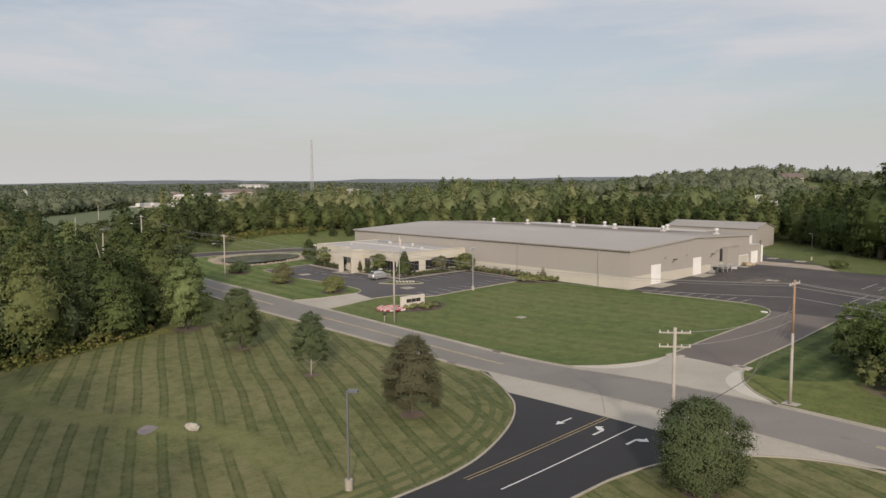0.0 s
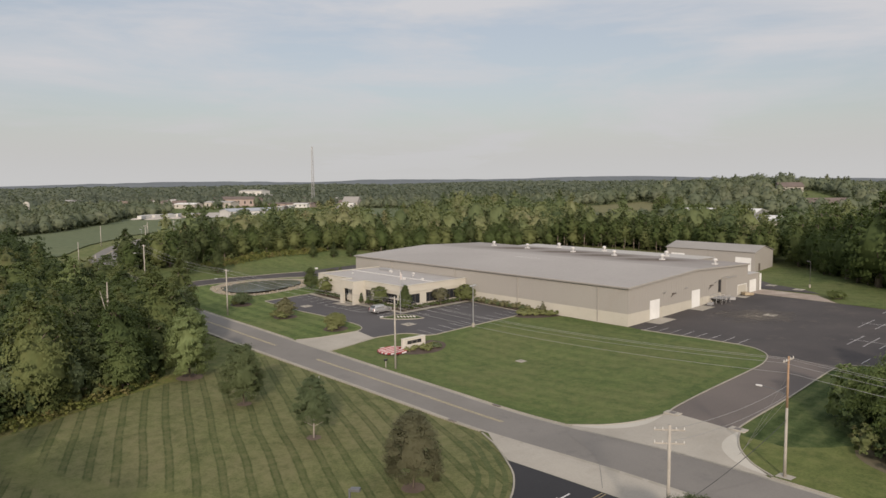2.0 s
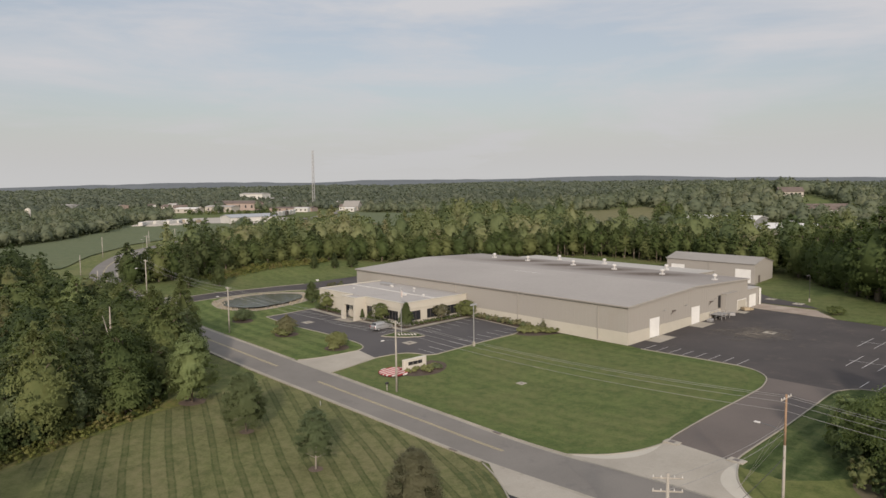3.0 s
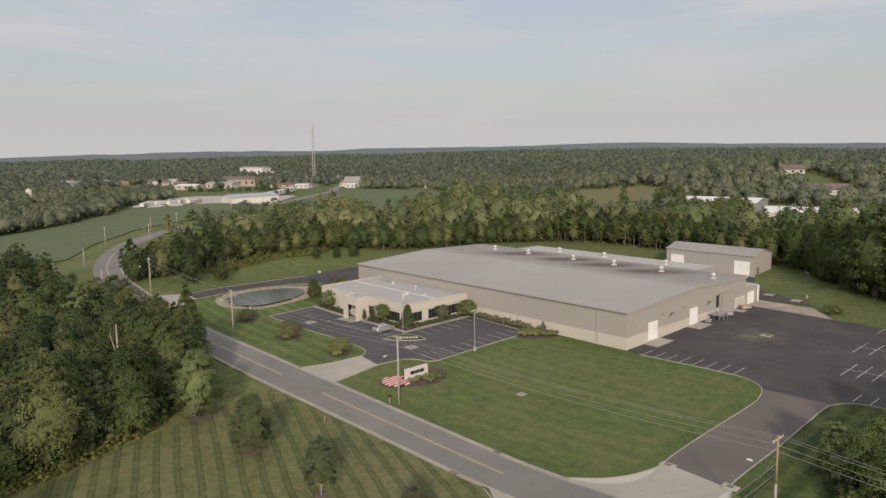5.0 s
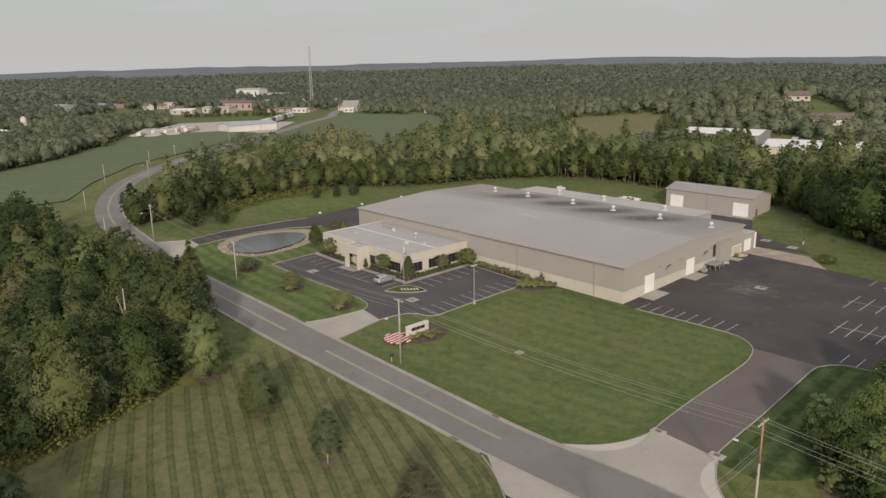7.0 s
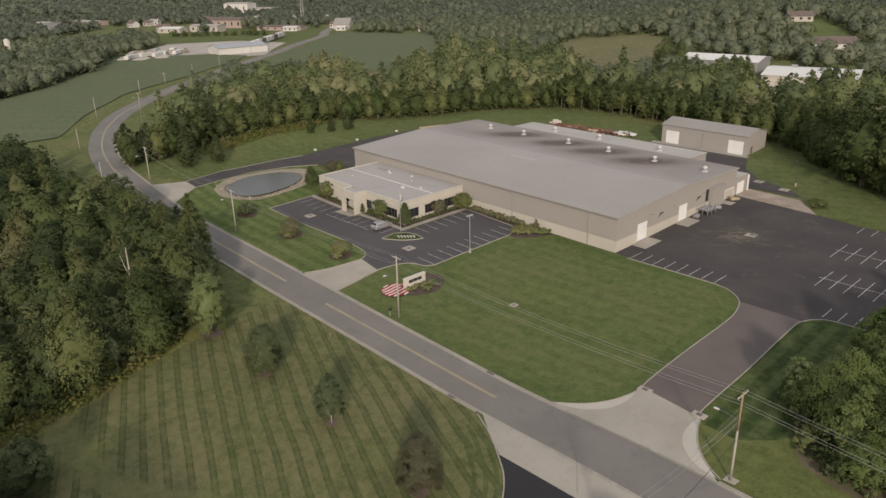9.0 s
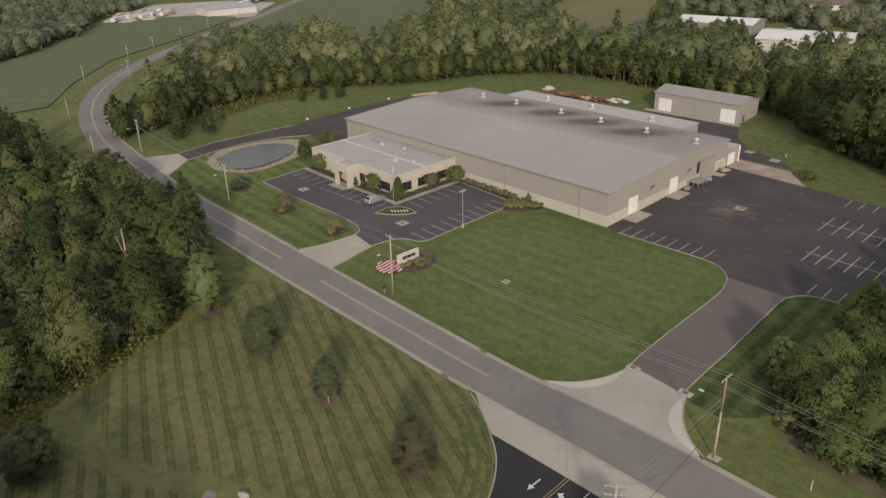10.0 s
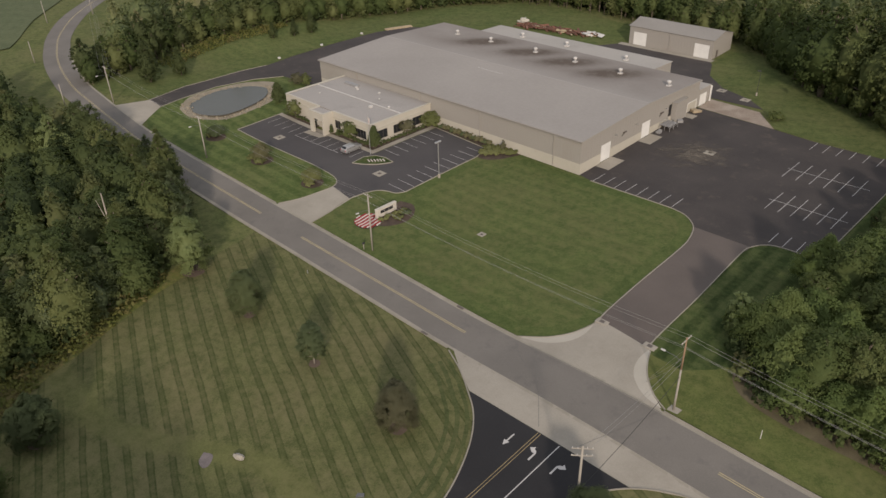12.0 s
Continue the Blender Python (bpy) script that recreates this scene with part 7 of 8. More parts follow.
def suv(x, y, turn, paint, label):
    c = root("parked_car", (x, y, land(x, y) + 0.04), label, "car", turn=turn)
    def sec(yy, w, z0, z1, sh):
        return [(-w, yy, z0), (w, yy, z0), (w + 0.03, yy, (z0 + z1) / 2), (w - sh, yy, z1), (-(w - sh), yy, z1), (-w - 0.03, yy, (z0 + z1) / 2)]
    body = part("body", loft(bmesh.new(), [sec(-2.3, 0.78, 0.38, 0.78, 0.06), sec(-2.2, 0.88, 0.28, 0.92, 0.07), sec(-1.0, 0.91, 0.26, 1.02, 0.06), sec(1.2, 0.91, 0.26, 1.05, 0.06), sec(2.15, 0.88, 0.30, 1.02, 0.07), sec(2.28, 0.80, 0.40, 0.92, 0.08)]), paint, c, smooth=False)
    part("cabin", loft(bmesh.new(), [sec(-1.10, 0.78, 1.0, 1.06, 0.02), sec(-0.30, 0.78, 1.0, 1.60, 0.17), sec(1.65, 0.78, 1.0, 1.60, 0.17), sec(2.12, 0.78, 1.0, 1.10, 0.05)]), paint, c)
    part("windscreen", loft(bmesh.new(), [[(-0.70, -1.09, 1.08), (0.70, -1.09, 1.08), (0.70, -1.07, 1.09), (-0.70, -1.07, 1.09)], [(-0.60, -0.37, 1.57), (0.60, -0.37, 1.57), (0.60, -0.33, 1.58), (-0.60, -0.33, 1.58)]]), M_GLASS, c, "dark windscreen")
    part("rear_window", loft(bmesh.new(), [[(-0.66, 2.10, 1.18), (0.66, 2.10, 1.18), (0.66, 2.13, 1.18), (-0.66, 2.13, 1.18)], [(-0.58, 1.74, 1.54), (0.58, 1.74, 1.54), (0.58, 1.79, 1.54), (-0.58, 1.79, 1.54)]]), M_GLASS, c, "dark rear window")
    for s in (-1, 1):
        for y0, y1 in ((-0.55, 0.38), (0.46, 1.25), (1.33, 1.75)):
            part("side_window", loft(bmesh.new(), [[(s * 0.805, y0, 1.08), (s * 0.79, y0, 1.08), (s * 0.66, y0 + 0.1, 1.50), (s * 0.68, y0 + 0.1, 1.50)], [(s * 0.805, y1, 1.08), (s * 0.79, y1, 1.08), (s * 0.66, y1, 1.50), (s * 0.68, y1, 1.50)]]), M_GLASS, c, "dark side window")
        part("tail_lamp", boxes((s * 0.72 - 0.1, s * 0.72 + 0.1, 2.22, 2.30, 0.72, 0.98), bevel=0.02), M_REDGLASS, c)
        part("headlamp", boxes((s * 0.66 - 0.14, s * 0.66 + 0.14, -2.31, -2.22, 0.62, 0.78), bevel=0.02), M_VENTWHITE, c)
        part("mirror", boxes((s * 1.0 - 0.1, s * 1.0 + 0.1, -0.75, -0.6, 1.02, 1.16), bevel=0.03), paint, c)
        for yy in (-1.45, 1.40):
            wheel(c, s * 0.82, yy, 0.34)
    return c


suv(-112.9, 86.0, 182, M_SILVER, "silver-grey sport utility car parked before the office")

# ---- poles and lamps ----
def utility_pole(x, y, h, label, arms=1, lamp=None, red=0.0, heading=0.0, r=0.15):
    p = root("utility_pole", (x, y, land(x, y)), label, "utility pole", "utility poles", turn=heading)
    bm = bmesh.new()
    tube(bm, (0, 0, -0.6), (0, 0, h - red), r, r * 0.75, 10)
    part("pole", bm, M_POLE, p, smooth=True)
    if red:
        bm = bmesh.new()
        tube(bm, (0, 0, h - red), (0, 0, h), r * 0.75, r * 0.6, 10)
        part("pole_top", bm, M_POLERED, p, "red-brown upper pole", smooth=True)
    for i in range(arms):
        z = h - 0.35 - i * 0.95
        arm = part("crossarm", boxes((-0.05, 0.05, -1.05, 1.05, z - 0.05, z + 0.05), bevel=0.01), M_POLE, p)
        for yy in (-0.98, -0.45, 0.45, 0.98):
            bm = bmesh.new()
            tube(bm, (0, yy, z + 0.05), (0, yy, z + 0.2), 0.045, 0.025, 6)
            part("insulator", bm, M_VENTWHITE, arm)
    if lamp:
        z, reach = lamp
        bm = bmesh.new()
        tube(bm, (0, 0, z), (reach * 0.5, 0, z + 0.35), 0.035, 0.03, 6)
        tube(bm, (reach * 0.5, 0, z + 0.35), (reach, 0, z + 0.4), 0.03, 0.03, 6)
        a = part("lamp_arm", bm, M_GREYPOLE, p)
        s = 1 if reach > 0 else -1
        part("lamp_head", boxes((reach - 0.1 * s if s > 0 else reach - 0.5, reach + 0.5 if s > 0 else reach + 0.1, -0.15, 0.15, z + 0.32, z + 0.46), bevel=0.06), M_VENTWHITE, a, "pale lamp head")
    return p


UP = "weathered wooden utility pole with a crossarm"
utility_pole(-79.9, 63.5, 10.6, UP + " and a street lamp", 1, (7.6, -2.2), heading=90)
utility_pole(-24.3, 63.1, 10.9, "tall utility pole, pale below and red-brown above, with a street lamp", 1, (7.4, -2.3), 4.6, heading=0)
drape("pole_footing", [(-24.95, 62.6), (-23.6, 62.7), (-23.5, 63.7), (-24.9, 63.7)], M_CONC, 0.05, 4.0, "concrete pad at the pole's foot", "slab")
np_ = utility_pole(-24.0, 43.05, 10.3, "weathered wooden utility pole with two crossarms beside the drive", 2, None, heading=130)
bm = bmesh.new()
tube(bm, (0.28, 0, 3.4), (0.28, 0, 4.7), 0.05, 0.05, 6)
tube(bm, (0.0, 0, 4.0), (0.32, 0, 4.0), 0.04, 0.04, 6)
part("splice_case", bm, M_WIREDARK, np_)
utility_pole(-134.1, 63.7, 9.3, UP + " and a street lamp", 1, (7.2, -2.0), heading=90)
utility_pole(-175.0, 62.4, 8.9, UP + " and a street lamp", 1, (6.6, -2.0), heading=90)
utility_pole(-264.2, 95.2, 6.8, UP + " and a street lamp", 1, (5.0, -2.0), heading=110)
utility_pole(-325.0, 130.0, 4.6, UP, 1, None, heading=130)
for x, y, h in ((-222, 60.8, 5.9), (-263.2, 79.6, 7.1), (-304.2, 110.6, 5.5), (-341, 150.5, 5.2), (-356, 172, 5.2), (-175.6, 51.6, 6.6), (-385, 206, 6.5)):
    utility_pole(x, y, h, "bare weathered wooden pole beside the road", 0, None, r=0.13)
utility_pole(28.0, 63.0, 10.8, UP, 1, None, heading=0)


def wire(name, a, b, sag, r, mat_, label):
    a, b = Vector(a), Vector(b)
    bm = bmesh.new()
    n_ = 14
    pts = [a + (b - a) * i / n_ - Vector((0, 0, 4 * sag * (i / n_) * (1 - i / n_))) for i in range(n_ + 1)]
    side = (b - a).cross(Vector((0, 0, 1))).normalized()
    up = side.cross(b - a).normalized()
    rings = [[bm.verts.new(p_ + side * (r * math.cos(k * math.pi / 2)) + up * (r * math.sin(k * math.pi / 2))) for k in range(4)] for p_ in pts]
    for u, v in zip(rings, rings[1:]):
        for k in range(4):
            bm.faces.new((u[k], u[(k + 1) % 4], v[(k + 1) % 4], v[k]))
    for end in (rings[0], rings[-1]):
        bm.faces.new(end)
    bmesh.ops.recalc_face_normals(bm, faces=bm.faces[:])
    tagged(part(name, bm, mat_), label, "overhead wire", "overhead wires")


LINE = [(28.0, 63.0, 10.4), (-24.3, 63.1, 10.3), (-79.9, 63.5, 10.0), (-134.1, 63.7, 8.8), (-175.0, 62.4, 8.2), (-264.2, 95.2, 6.4)]
for (x0, y0, z0), (x1, y1, z1) in zip(LINE, LINE[1:]):
    za, zb = land(x0, y0) + z0, land(x1, y1) + z1
    for off in (-1.1, 0.5, 1.1):
        wire("power_line", (x0, y0 + off, za + 0.2), (x1, y1 + off, zb + 0.2), 0.9, 0.015, M_WIRE, "thin overhead power line along the road")
    wire("phone_cable", (x0, y0, za - 0.9), (x1, y1, zb - 0.9), 0.9, 0.017, M_WIRE, "overhead telephone cable along the road")
for dz in (0.0, -0.9):
    wire("power_line", (-24.0, 43.05, land(-24.0, 43.05) + 10.0 + dz), (-24.3, 63.1, land(-24.2, 63) + 8.3 + dz), 0.5, 0.018, M_WIRE, "thin overhead line across the road")
wire("phone_cable", (-24.0, 43.05, land(-24.0, 43.05) + 4.0), (-24.3, 63.1, land(-24.2, 63) + 5.2), 0.45, 0.03, M_WIREDARK, "thick dark cable across the road")
for dy in (-2.6, -1.6, -0.4):
    wire("guy_wire", (-24.3, 63.1, land(-24.2, 63) + 9.6 + dy), (-29.3, 65.6 + dy * 0.3, land(-29.3, 66) + 0.1), 0.0, 0.012, M_WIRE, "thin guy wire anchored in the verge")


def lamp_post(x, y, h, label, head, heading, mat_, foot=0.27, w=0.065):
    p = root("lamp_post", (x, y, land(x, y)), label, "lamp post", "lamp posts", turn=heading)
    bm = bmesh.new()
    tube(bm, (0, 0, -0.3), (0, 0, 0.75), foot, foot, 14)
    part("footing", bm, M_CONC, p, "pale concrete footing")
    part("post", boxes((-w, w, -w, w, 0.75, h)), mat_, p)
    for s in head:
        part("lamp_head", boxes((min(0.07 * s, 0.75 * s), max(0.07 * s, 0.75 * s), -0.2, 0.2, h - 0.12, h + 0.1), bevel=0.02), mat_, p)


lamp_post(-38.1, 26.3, 6.8, "dark grey square lamp post on the lawn", (1,), 40, M_GREYPOLE)
lamp_post(-89.9, 89.3, 7.5, "grey twin-headed lamp post at the parking lot", (1, -1), 90, M_GALV)
lamp_post(-62.9, 169.6, 6.0, "slim dark lamp post on the rear lawn", (1,), 200, M_WIREDARK, 0.2, 0.05)


def post(name, x, y, h, r, mat_, label):
    bm = bmesh.new()
    tube(bm, (0, 0, -0.2), (0, 0, h), r, r, 8)
    o = part(name, bm, mat_)
    o.matrix_basis = pose(x, y, land(x, y))
    tagged(o, label, "post")


post("marker_post", -82.2, 51.9, 0.6, 0.06, M_GALV, "short grey marker post beside the road")
post("marker_post", -14.9, 65.7, 1.3, 0.05, M_VENTWHITE, "thin white marker post in the verge")
for x, y in ((-180.2, 113.8), (-181.2, 130.0), (-181.6, 146.2)):
    b_ = boxes((-0.35, 0.35, -0.35, 0.35, -0.1, 0.45), bevel=0.05)
    o = part("utility_box", b_, M_VENTWHITE)
    o.matrix_basis = pose(x, y, land(x, y))
    tagged(o, "small pale utility box on the lawn", "utility box", "utility boxes")
mb = root("mailbox", (-81.3, 62.8, land(-81.3, 62.8)), "dark mailbox on a post beside the road", "mailbox")
part("post", boxes((-0.05, 0.05, -0.05, 0.05, -0.2, 1.0)), M_POLE, mb)
part("box", boxes((-0.14, 0.14, -0.28, 0.28, 1.0, 1.3), bevel=0.06), M_INK, mb)

# ---- boulder, bare patch, dock clutter, scrap ----
bm = bmesh.new()
bmesh.ops.create_icosphere(bm, subdivisions=3, radius=1)
for v in bm.verts:
    v.co = Vector((v.co.x * 0.78, v.co.y * 0.36, v.co.z * 0.42)) * (1 + 0.35 * noise.noise(v.co * 1.7))
o = part("boulder", bm, M_ROCK)
o.matrix_basis = pose(-56.8, 23.6, land(-56.8, 23.6) + 0.16, 0, 0, 20)
tagged(o, "pale boulder lying on the lawn", "boulder")
drape("bare_patch", arc([(-60.6, 21.2), (-59.8, 20.1), (-58.6, 19.9), (-58.4, 20.6), (-59.4, 21.7), (-60.6, 21.2)], 4)[:-1], surf("bare_stone", (0.12, 0.105, 0.105), (0.20, 0.175, 0.17), 0.95, 1.0, 5.0), 0.035, 4.0, "flat dark stone slab in the lawn", "slab")
dk = root("dock_rail", (-68.4, 138.6, land(-68.4, 138.6) + 0.03), "galvanised loading dock railing beside the wall", "railing")
for x in (-1.2, 0.0, 1.2):
    for y in (-1.7, 0.0, 1.7):
        bm = bmesh.new()
        tube(bm, (x, y, 0), (x, y, 1.5), 0.05, 0.05, 6)
        part("post", bm, M_GALV, dk)
for x in (-1.2, 0.0, 1.2):
    for z in (0.75, 1.5):
        bm = bmesh.new()
        tube(bm, (x, -1.7, z), (x, 1.7, z), 0.045, 0.045, 6)
        part("rail", bm, M_GALV, dk)
part("deck", boxes((-1.25, 1.25, -1.75, 1.75, 1.0, 1.06)), M_STEEL, dk)
for i, (x, y, s) in enumerate(((-68.6, 134.9, 0.5), (-68.9, 136.0, 0.4), (-68.2, 143.2, 0.6), (-68.7, 150.6, 0.7), (-68.0, 151.3, 0.5))):
    o = part("crate", boxes((-s, s, -s, s, 0, s * 0.9), bevel=0.04), M_TIMBER if i > 2 else M_STEEL)
    o.matrix_basis = pose(x, y, land(x, y) + 0.05, 0, 0, 20 * i)
    tagged(o, "wooden crate beside the warehouse wall" if i > 2 else "dark steel crate beside the warehouse wall", "crate", "crates by the wall")
rs = random.Random(12)
sp = root("scrap_heap", (-136, 187.5, land(-136, 187.5)), "long heap of rusty steel beams and pale timber", "scrap heap")
for i in range(110):
    x, y = rs.uniform(-13, 14), rs.uniform(-2.0, 2.2)
    ln, w = rs.uniform(1.2, 4.2), rs.uniform(0.12, 0.35)
    o = part("beam", boxes((-ln / 2, ln / 2, -w, w, 0, rs.uniform(0.2, 0.45))), (M_VENTWHITE if x > 9 and i % 3 == 0 else M_TIMBER if i % 13 == 0 else M_RUST), sp)
    o.matrix_basis = pose(x, y + 0.12 * x, land(x - 136, y + 187.5) - land(-136, 187.5) + rs.uniform(0.0, 0.7), rs.uniform(-12, 12), rs.uniform(-12, 12), rs.uniform(-60, 60))
for i in range(16):
    o = part("pale_board", boxes((-1.2, 1.2, -0.3, 0.3, 0, 0.3)), M_SIGN, sp, "pale yellow board")
    o.matrix_basis = pose(-13 + rs.uniform(-1.4, 1.4), 0.6 + rs.uniform(-1.2, 1.2), land(-149, 188) - land(-136, 187.5) + 0.1 + 0.09 * i, rs.uniform(-10, 10), rs.uniform(-10, 10), rs.uniform(-60, 60))
for x, y, s_ in ((11.5, 1.0, 1.5), (14.0, 2.4, 1.2), (16.0, 1.6, 0.9)):
    o = part("sheet", boxes((-s_, s_, -0.8, 0.8, 0, 0.08), bevel=0.02), M_VENTWHITE, sp, "white metal sheet")
    o.matrix_basis = pose(x, y, land(x - 136, y + 187.5) - land(-136, 187.5) + 0.8, rs.uniform(-14, 14), rs.uniform(-14, 14), rs.uniform(0, 90))
tl = root("timber_stack", (-177.5, 158.5, land(-177.5, 158.5)), "low stack of pale timber beside the drive", "timber stack")
for i in range(7):
    o = part("plank", boxes((-0.14, 0.14, -4.5, 4.5, 0, 0.22)), M_TIMBER, tl)
    o.matrix_basis = pose((i % 4) * 0.34 - 0.5, 0, 0.02 + 0.24 * (i // 4), 0, 0, -20)

# dead snags in the wood
for x, y, h in ((-107.0, 32.4, 13.4), (-100.5, 22.0, 8.4)):
    s = root("dead_tree", (x, y, land(x, y)), "bare pale dead trunk standing in the wood", "dead tree")
    bm = bmesh.new()
    tube(bm, (0, 0, -0.4), (0.3, 0.1, h * 0.55), 0.28, 0.2, 7)
    tube(bm, (0.3, 0.1, h * 0.55), (-0.1, 0.3, h), 0.2, 0.07, 7)
    tube(bm, (0.3, 0.1, h * 0.5), (1.6, 0.8, h * 0.78), 0.1, 0.03, 5)
    tube(bm, (0.1, 0.1, h * 0.62), (-1.2, -0.4, h * 0.9), 0.09, 0.03, 5)
    tube(bm, (0.2, 0.2, h * 0.4), (-1.0, 1.2, h * 0.6), 0.08, 0.03, 5)
    part("trunk", bm, M_PALEBARK, s)

# ---- far buildings ----
def house(name, x, y, w, d, h, rise, turn, wall, roof, label, windows=3, category="house"):
    t = root(name, (x, y, land(x, y)), label, category, turn=turn)
    bm = bmesh.new()
    wall_run(bm, "x", -w / 2, w / 2, -d / 2, 0.3, -3.5, h)
    wall_run(bm, "x", -w / 2, w / 2, d / 2 - 0.3, 0.3, -3.5, h)
    for s in (-1, 1):
        x0, x1 = sorted((s * w / 2, s * (w / 2 - 0.3)))
        a, b2 = -d / 2 + 0.3, d / 2 - 0.3
        vs = [bm.verts.new(c) for c in ((x0, a, -3.5), (x1, a, -3.5), (x1, b2, -3.5), (x0, b2, -3.5), (x0, a, h), (x1, a, h), (x1, b2, h), (x0, b2, h), (x0, 0, h + rise * 0.97), (x1, 0, h + rise * 0.97))]
        for q in ((3, 2, 1, 0), (0, 1, 5, 4), (2, 3, 7, 6), (3, 0, 4, 8, 7), (1, 2, 6, 9, 5), (4, 5, 9, 8), (8, 9, 6, 7)):
            bm.faces.new([vs[i] for i in q])
    part("wall", bm, wall, t)
    bm = bmesh.new()
    pf = [(-d / 2 - 0.5, h - 0.1), (0, h + rise), (d / 2 + 0.5, h - 0.1)]
    up = [[bm.verts.new((xx, yy, zz + 0.2)) for yy, zz in pf] for xx in (-w / 2 - 0.4, w / 2 + 0.4)]
    dn = [[bm.verts.new((xx, yy, zz)) for yy, zz in pf] for xx in (-w / 2 - 0.4, w / 2 + 0.4)]
    for i in range(2):
        bm.faces.new((up[0][i], up[1][i], up[1][i + 1], up[0][i + 1]))
        bm.faces.new((dn[0][i + 1], dn[1][i + 1], dn[1][i], dn[0][i]))
        for s in (0, 1):
            bm.faces.new((up[s][i], up[s][i + 1], dn[s][i + 1], dn[s][i]))
    bm.faces.new((up[0][0], dn[0][0], dn[1][0], up[1][0]))
    bm.faces.new((up[1][2], dn[1][2], dn[0][2], up[0][2]))
    bmesh.ops.recalc_face_normals(bm, faces=bm.faces[:])
    part("roof", bm, roof, t)
    for i in range(windows):
        xx = -w / 2 + w * (i + 0.5) / windows
        part("window", boxes((xx - 0.7, xx + 0.7, -d / 2 - 0.05, -d / 2 - 0.004, h * 0.35, h * 0.75)), M_GLASS, t)
    return t


HW = M_HOUSEWALL
house("farm_depot", -412, 212, 30, 18, 3.8, 1.4, 84, M_FADED, M_BLUEROOF, "long white depot building with a blue-grey roof", 0, "depot")
house("house", -500, 352, 13, 11, 3.8, 4.6, 35, HW, M_GUTTER, "pale house with a steep tan roof")
house("house", -517, 356, 8, 7, 3.2, 2.0, 35, M_FADED, M_HOUSEROOF, "white house with a dark roof")
house("garage", -490, 343, 8, 6, 2.8, 0.6, 35, M_FADED, M_WHITEROOF, "low white garage beside the road", 2, "garage")
house("shop", -538, 318, 39, 12, 3.0, 0.8, 32, M_BRICK, M_HOUSEROOF, "long low brick shop building", 6, "shop")
house("shop", -523, 318, 12, 8, 3.0, 0.5, 32, M_FADED, M_WHITEROOF, "low white shop beside the road", 3, "shop")
house("shop", -596, 252, 20, 12, 3.4, 1.0, 30, HW, M_WHITEROOF, "low pale building with a white roof", 3, "shop")
house("shop", -580, 274, 26, 12, 4.6, 1.0, 30, HW, M_ROOF, "low cream building with a pale roof", 4, "shop")
house("school", -606, 304, 38, 14, 6.5, 2.0, 30, M_BRICK, M_HOUSEROOF, "red brick school building", 6, "school")
house("mill", -780, 410, 30, 18, 11.5, 1.0, 30, M_FADED, M_ROOF, "tall white mill building above the trees", 3, "mill")
house("mill", -768, 432, 40, 16, 5.5, 1.0, 30, HW, M_ROOF, "pale mill shed among the trees", 3, "mill")
house("factory", -745, 198, 26, 12, 5.6, 0.6, 15, M_STEEL, M_ROOF, "long grey flat-roofed factory", 5, "factory")
house("factory", -765, 240, 46, 14, 3.8, 0.6, 15, M_BRICK, M_ROOF, "long brick flat-roofed factory", 7, "factory")
house("barn", -505, 100, 18, 9, 2.4, 1.0, 15, M_FADED, M_WHITEROOF, "low white barn among trees", 2, "barn")
house("house", -689, 255, 9, 7, 3.5, 2.2, 10, M_FADED, M_HOUSEROOF, "small white house among trees")
house("house", -446, 362, 10, 7, 2.4, 1.6, 40, HW, M_HOUSEROOF, "small tan house at the field's edge")
house("house", -426, 374, 9, 6, 2.4, 1.6, 40, HW, M_HOUSEROOF, "small tan house at the field's edge")
house("house", -134, 374, 19, 11, 2.4, 2.6, 38, M_FADED, M_HOUSEROOF, "white house with a broad brown roof in a clearing", 5)
house("house", -176, 434, 13, 9, 2.8, 2.4, 38, HW, M_HOUSEROOF, "tan house with a dark roof in a clearing")
fy = house("factory", -111.9, 298.1, 32.4, 28, 9.3 - land(-111.9, 298.1), 1.3, 15.6, M_CREAM, M_WHITEROOF, "large cream factory with a bright white roof", 0, "factory")
for x, y in ((-7, 2), (4, -3)):
    part("roof_unit", boxes((x - 1.1, x + 1.1, y - 0.8, y + 0.8, 10.2 - land(-111.9, 298.1), 11.6 - land(-111.9, 298.1)), bevel=0.05), M_STEEL, fy, "grey roof unit")
house("factory", -152, 306, 32, 20, 11.2 - land(-152, 306), 1.4, 10, M_STEEL, M_WHITEROOF, "grey-sided factory wing with a white roof", 0, "factory")
house("shed", -112.5, 276.5, 24, 7, 1.9, 0.6, 15.6, M_FADED, M_ROOF, "low grey-roofed shed before the cream factory", 3, "shed")
rt = random.Random(33)
for i in range(34):
    x, y = rt.uniform(-780, -520), rt.uniform(190, 430)
    if inside(x, y, TOWN) or min((x + 606) ** 2 + (y - 304) ** 2, (x + 775) ** 2 + (y - 420) ** 2, (x + 760) ** 2 + (y - 225) ** 2) < 1600 or not clear_of_road(x, y, 12):
        continue
    house("house", x, y, rt.uniform(7, 11), rt.uniform(6, 8), rt.uniform(2.6, 4.2), rt.uniform(1.6, 2.6), rt.uniform(0, 90), rt.choice((HW, M_FADED, M_BRICK)), rt.choice((M_HOUSEROOF, M_HOUSEROOF, M_ROOF)), "small house among the town's trees", 2)
bm = bmesh.new()
tube(bm, (0, 0, -1), (0, 0, 9.6), 1.7, 1.7, 16)
tube(bm, (0, 0, 9.6), (0, 0, 10.4), 1.7, 0.5, 16)
o = part("silo", bm, M_CREAM, smooth=True)
o.matrix_basis = pose(-512, 112, land(-512, 112))
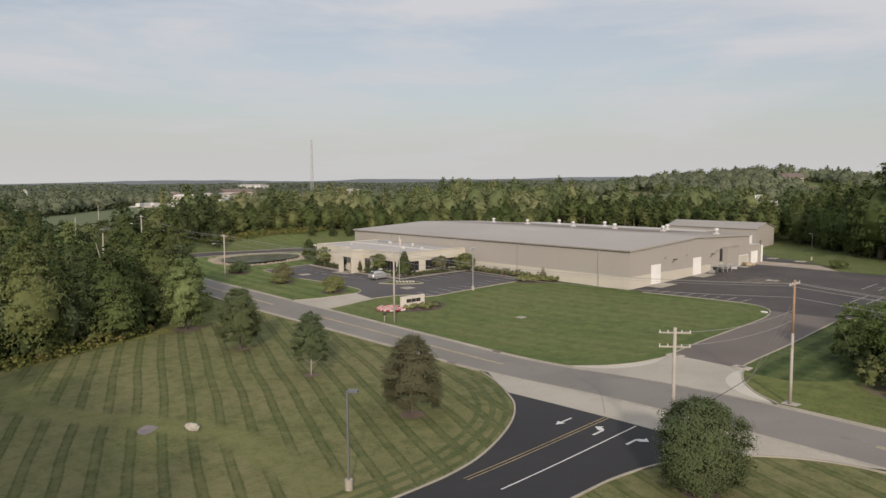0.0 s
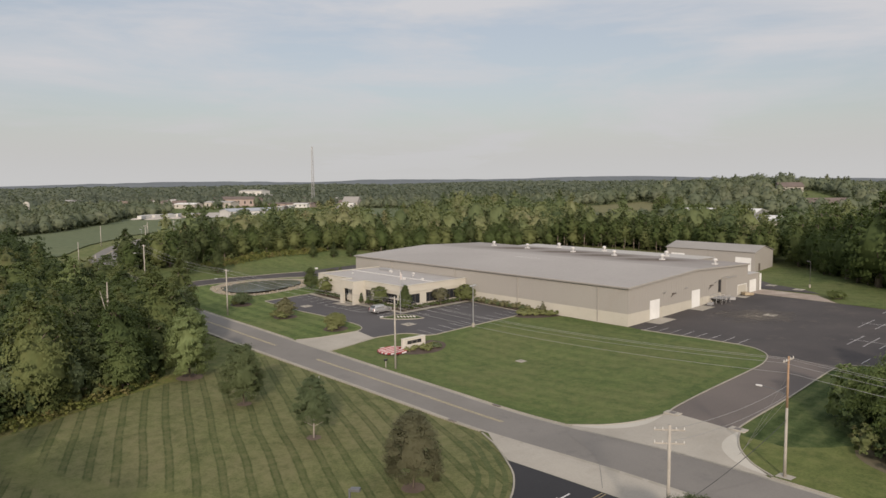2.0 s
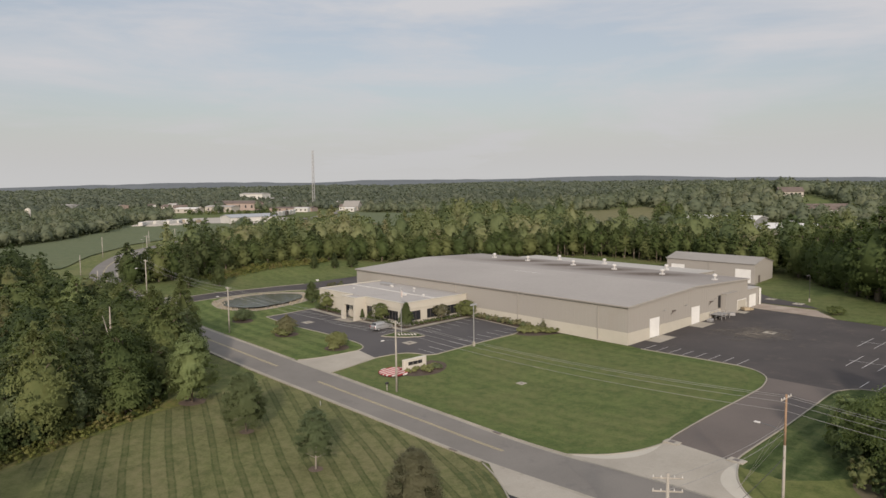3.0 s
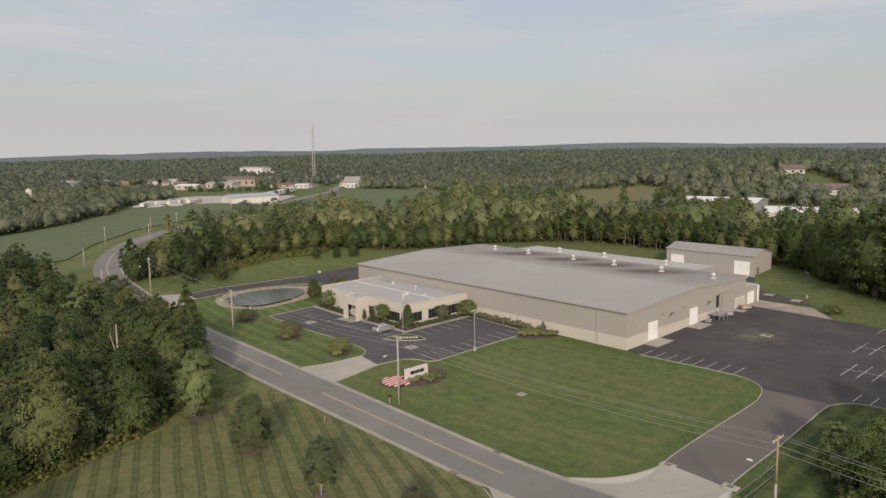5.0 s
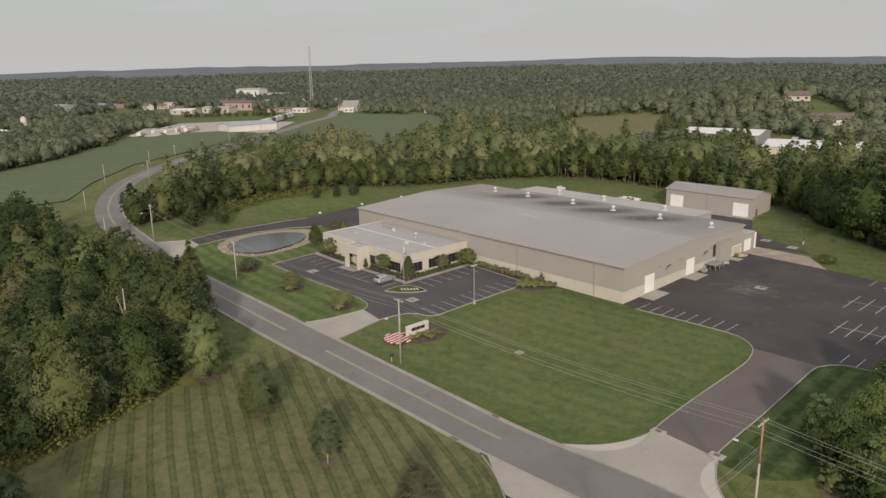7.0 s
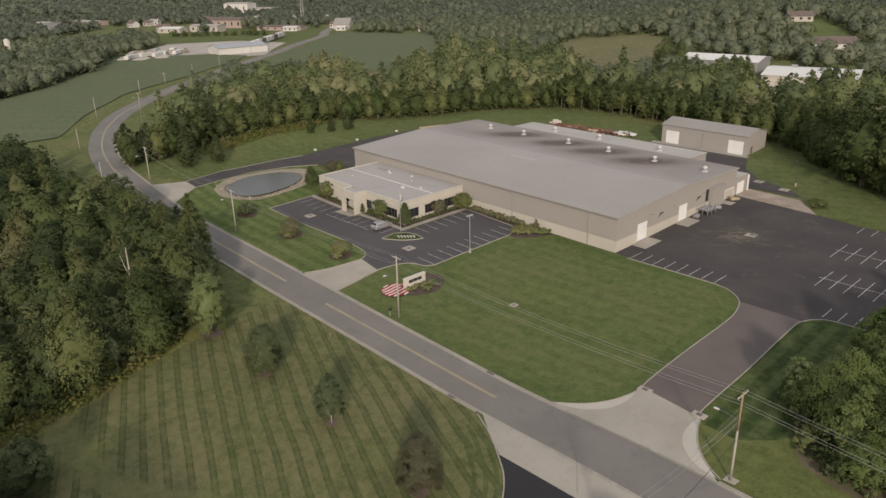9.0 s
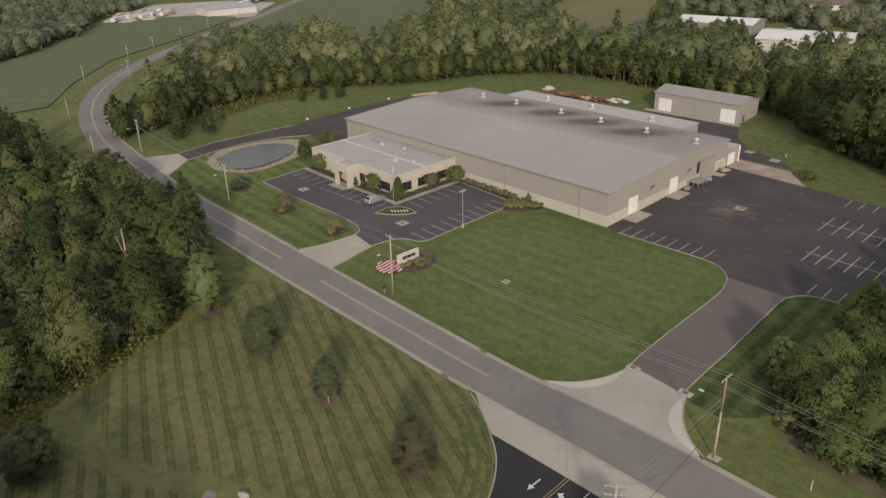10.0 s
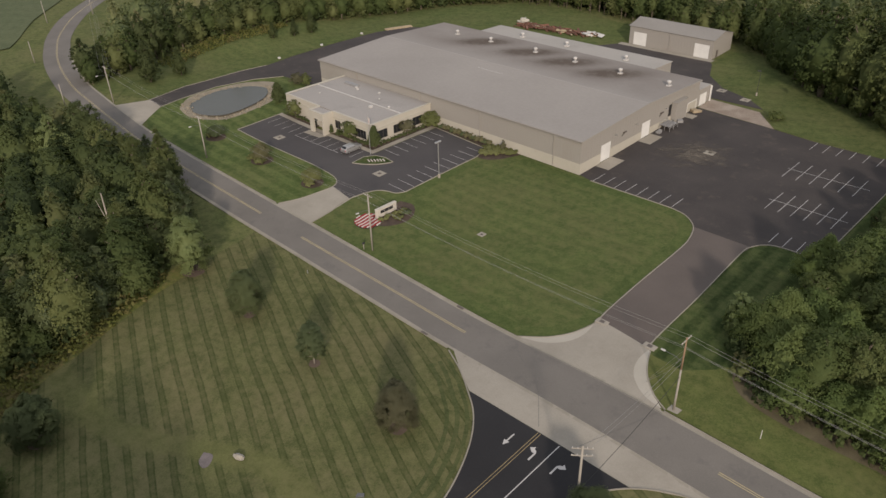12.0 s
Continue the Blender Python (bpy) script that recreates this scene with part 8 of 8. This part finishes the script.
tagged(o, "round cream concrete silo above the trees", "silo")
rc = random.Random(21)
for i in range(13):
    x, y = -424 + rc.uniform(-8, 6) - i * 0.6, 150 + 3.0 * i + rc.uniform(-2, 2)
    if i % 2:
        o = part("trailer", boxes((-1.2, 1.2, -4, 4, 0.6, 2.6), bevel=0.1), M_FADED)
        tagged(o, "white box trailer parked in the gravel yard", "trailer", "trailers in the yard")
    else:
        o = part("spoil_heap", loft(bmesh.new(), [[(5 * math.cos(a * 0.785) * k_, 4 * math.sin(a * 0.785) * k_, z_) for a in range(8)] for k_, z_ in ((1.0, 0.0), (0.7, 0.7), (0.25, 1.1))]), M_GRAVEL)
        tagged(o, "pale heap of broken stone in the yard", "stone heap", "heaps in the yard")
    o.matrix_basis = pose(x, y, land(x, y), 0, 0, rc.uniform(20, 60))

for i in range(8):
    x, y = -430 - 6.6 * i, 233 + 6.8 * i
    o = part("trailer", boxes((-1.3, 1.3, -3.6, 3.6, 0.9, 3.9), bevel=0.1), M_TRIM if i % 3 == 2 else M_FADED)
    tagged(o, "dark box trailer parked beside the road" if i % 3 == 2 else "white box trailer parked beside the road", "trailer", "trailers beside the road")
    for k_ in (-1.0, 1.0):
        bm = bmesh.new()
        tube(bm, (k_ - 0.14, -2.2, 0.5), (k_ + 0.14, -2.2, 0.5), 0.5, 0.5, 10)
        part("tyre", bm, M_TRIM, o)
    o.matrix_basis = pose(x, y, land(x, y) + 0.2, 0, 0, 44)
for i in range(46):
    x, y = -434 - 1.1 * (i % 8) * 3.2 + rc.uniform(-2, 2), 156 + 6.2 * (i // 8) + rc.uniform(-2, 2) + 1.6 * (i % 8)
    w_, l_, h_ = rc.uniform(0.9, 1.6), rc.uniform(1.5, 4.0), rc.uniform(0.6, 1.8)
    o = part("pallet_stack", boxes((-w_, w_, -l_, l_, 0, h_), bevel=0.05), rc.choice((M_FADED, M_CONC, M_TIMBER, M_STEEL, M_ROOF)))
    o.matrix_basis = pose(x, y, land(x, y) + 0.2, 0, 0, rc.uniform(30, 60))
    tagged(o, "pale stack of building goods in the storage yard", "pallet stack", "stacks in the yard")

# lattice mast
tw = root("radio_mast", (-585, 368, land(-585, 368)), "tall thin steel lattice radio mast", "radio mast")
for i in range(3):
    a = i * 2.094
    bm = bmesh.new()
    tube(bm, (1.6 * math.cos(a), 1.6 * math.sin(a), 0), (0.7 * math.cos(a), 0.7 * math.sin(a), 54), 0.3, 0.22, 5)
    part("leg", bm, M_STEEL, tw)
bm = bmesh.new()
for j in range(18):
    z0, z1 = j * 3.0, j * 3.0 + 3.0
    for i in range(3):
        r0, r1 = 1.6 - 0.9 * z0 / 57, 1.6 - 0.9 * z1 / 57
        a, c = i * 2.094, (i + 1) * 2.094
        tube(bm, (r0 * math.cos(a), r0 * math.sin(a), z0), (r1 * math.cos(c), r1 * math.sin(c), z1), 0.14, 0.14, 3, False)
part("bracing", bm, M_STEEL, tw)
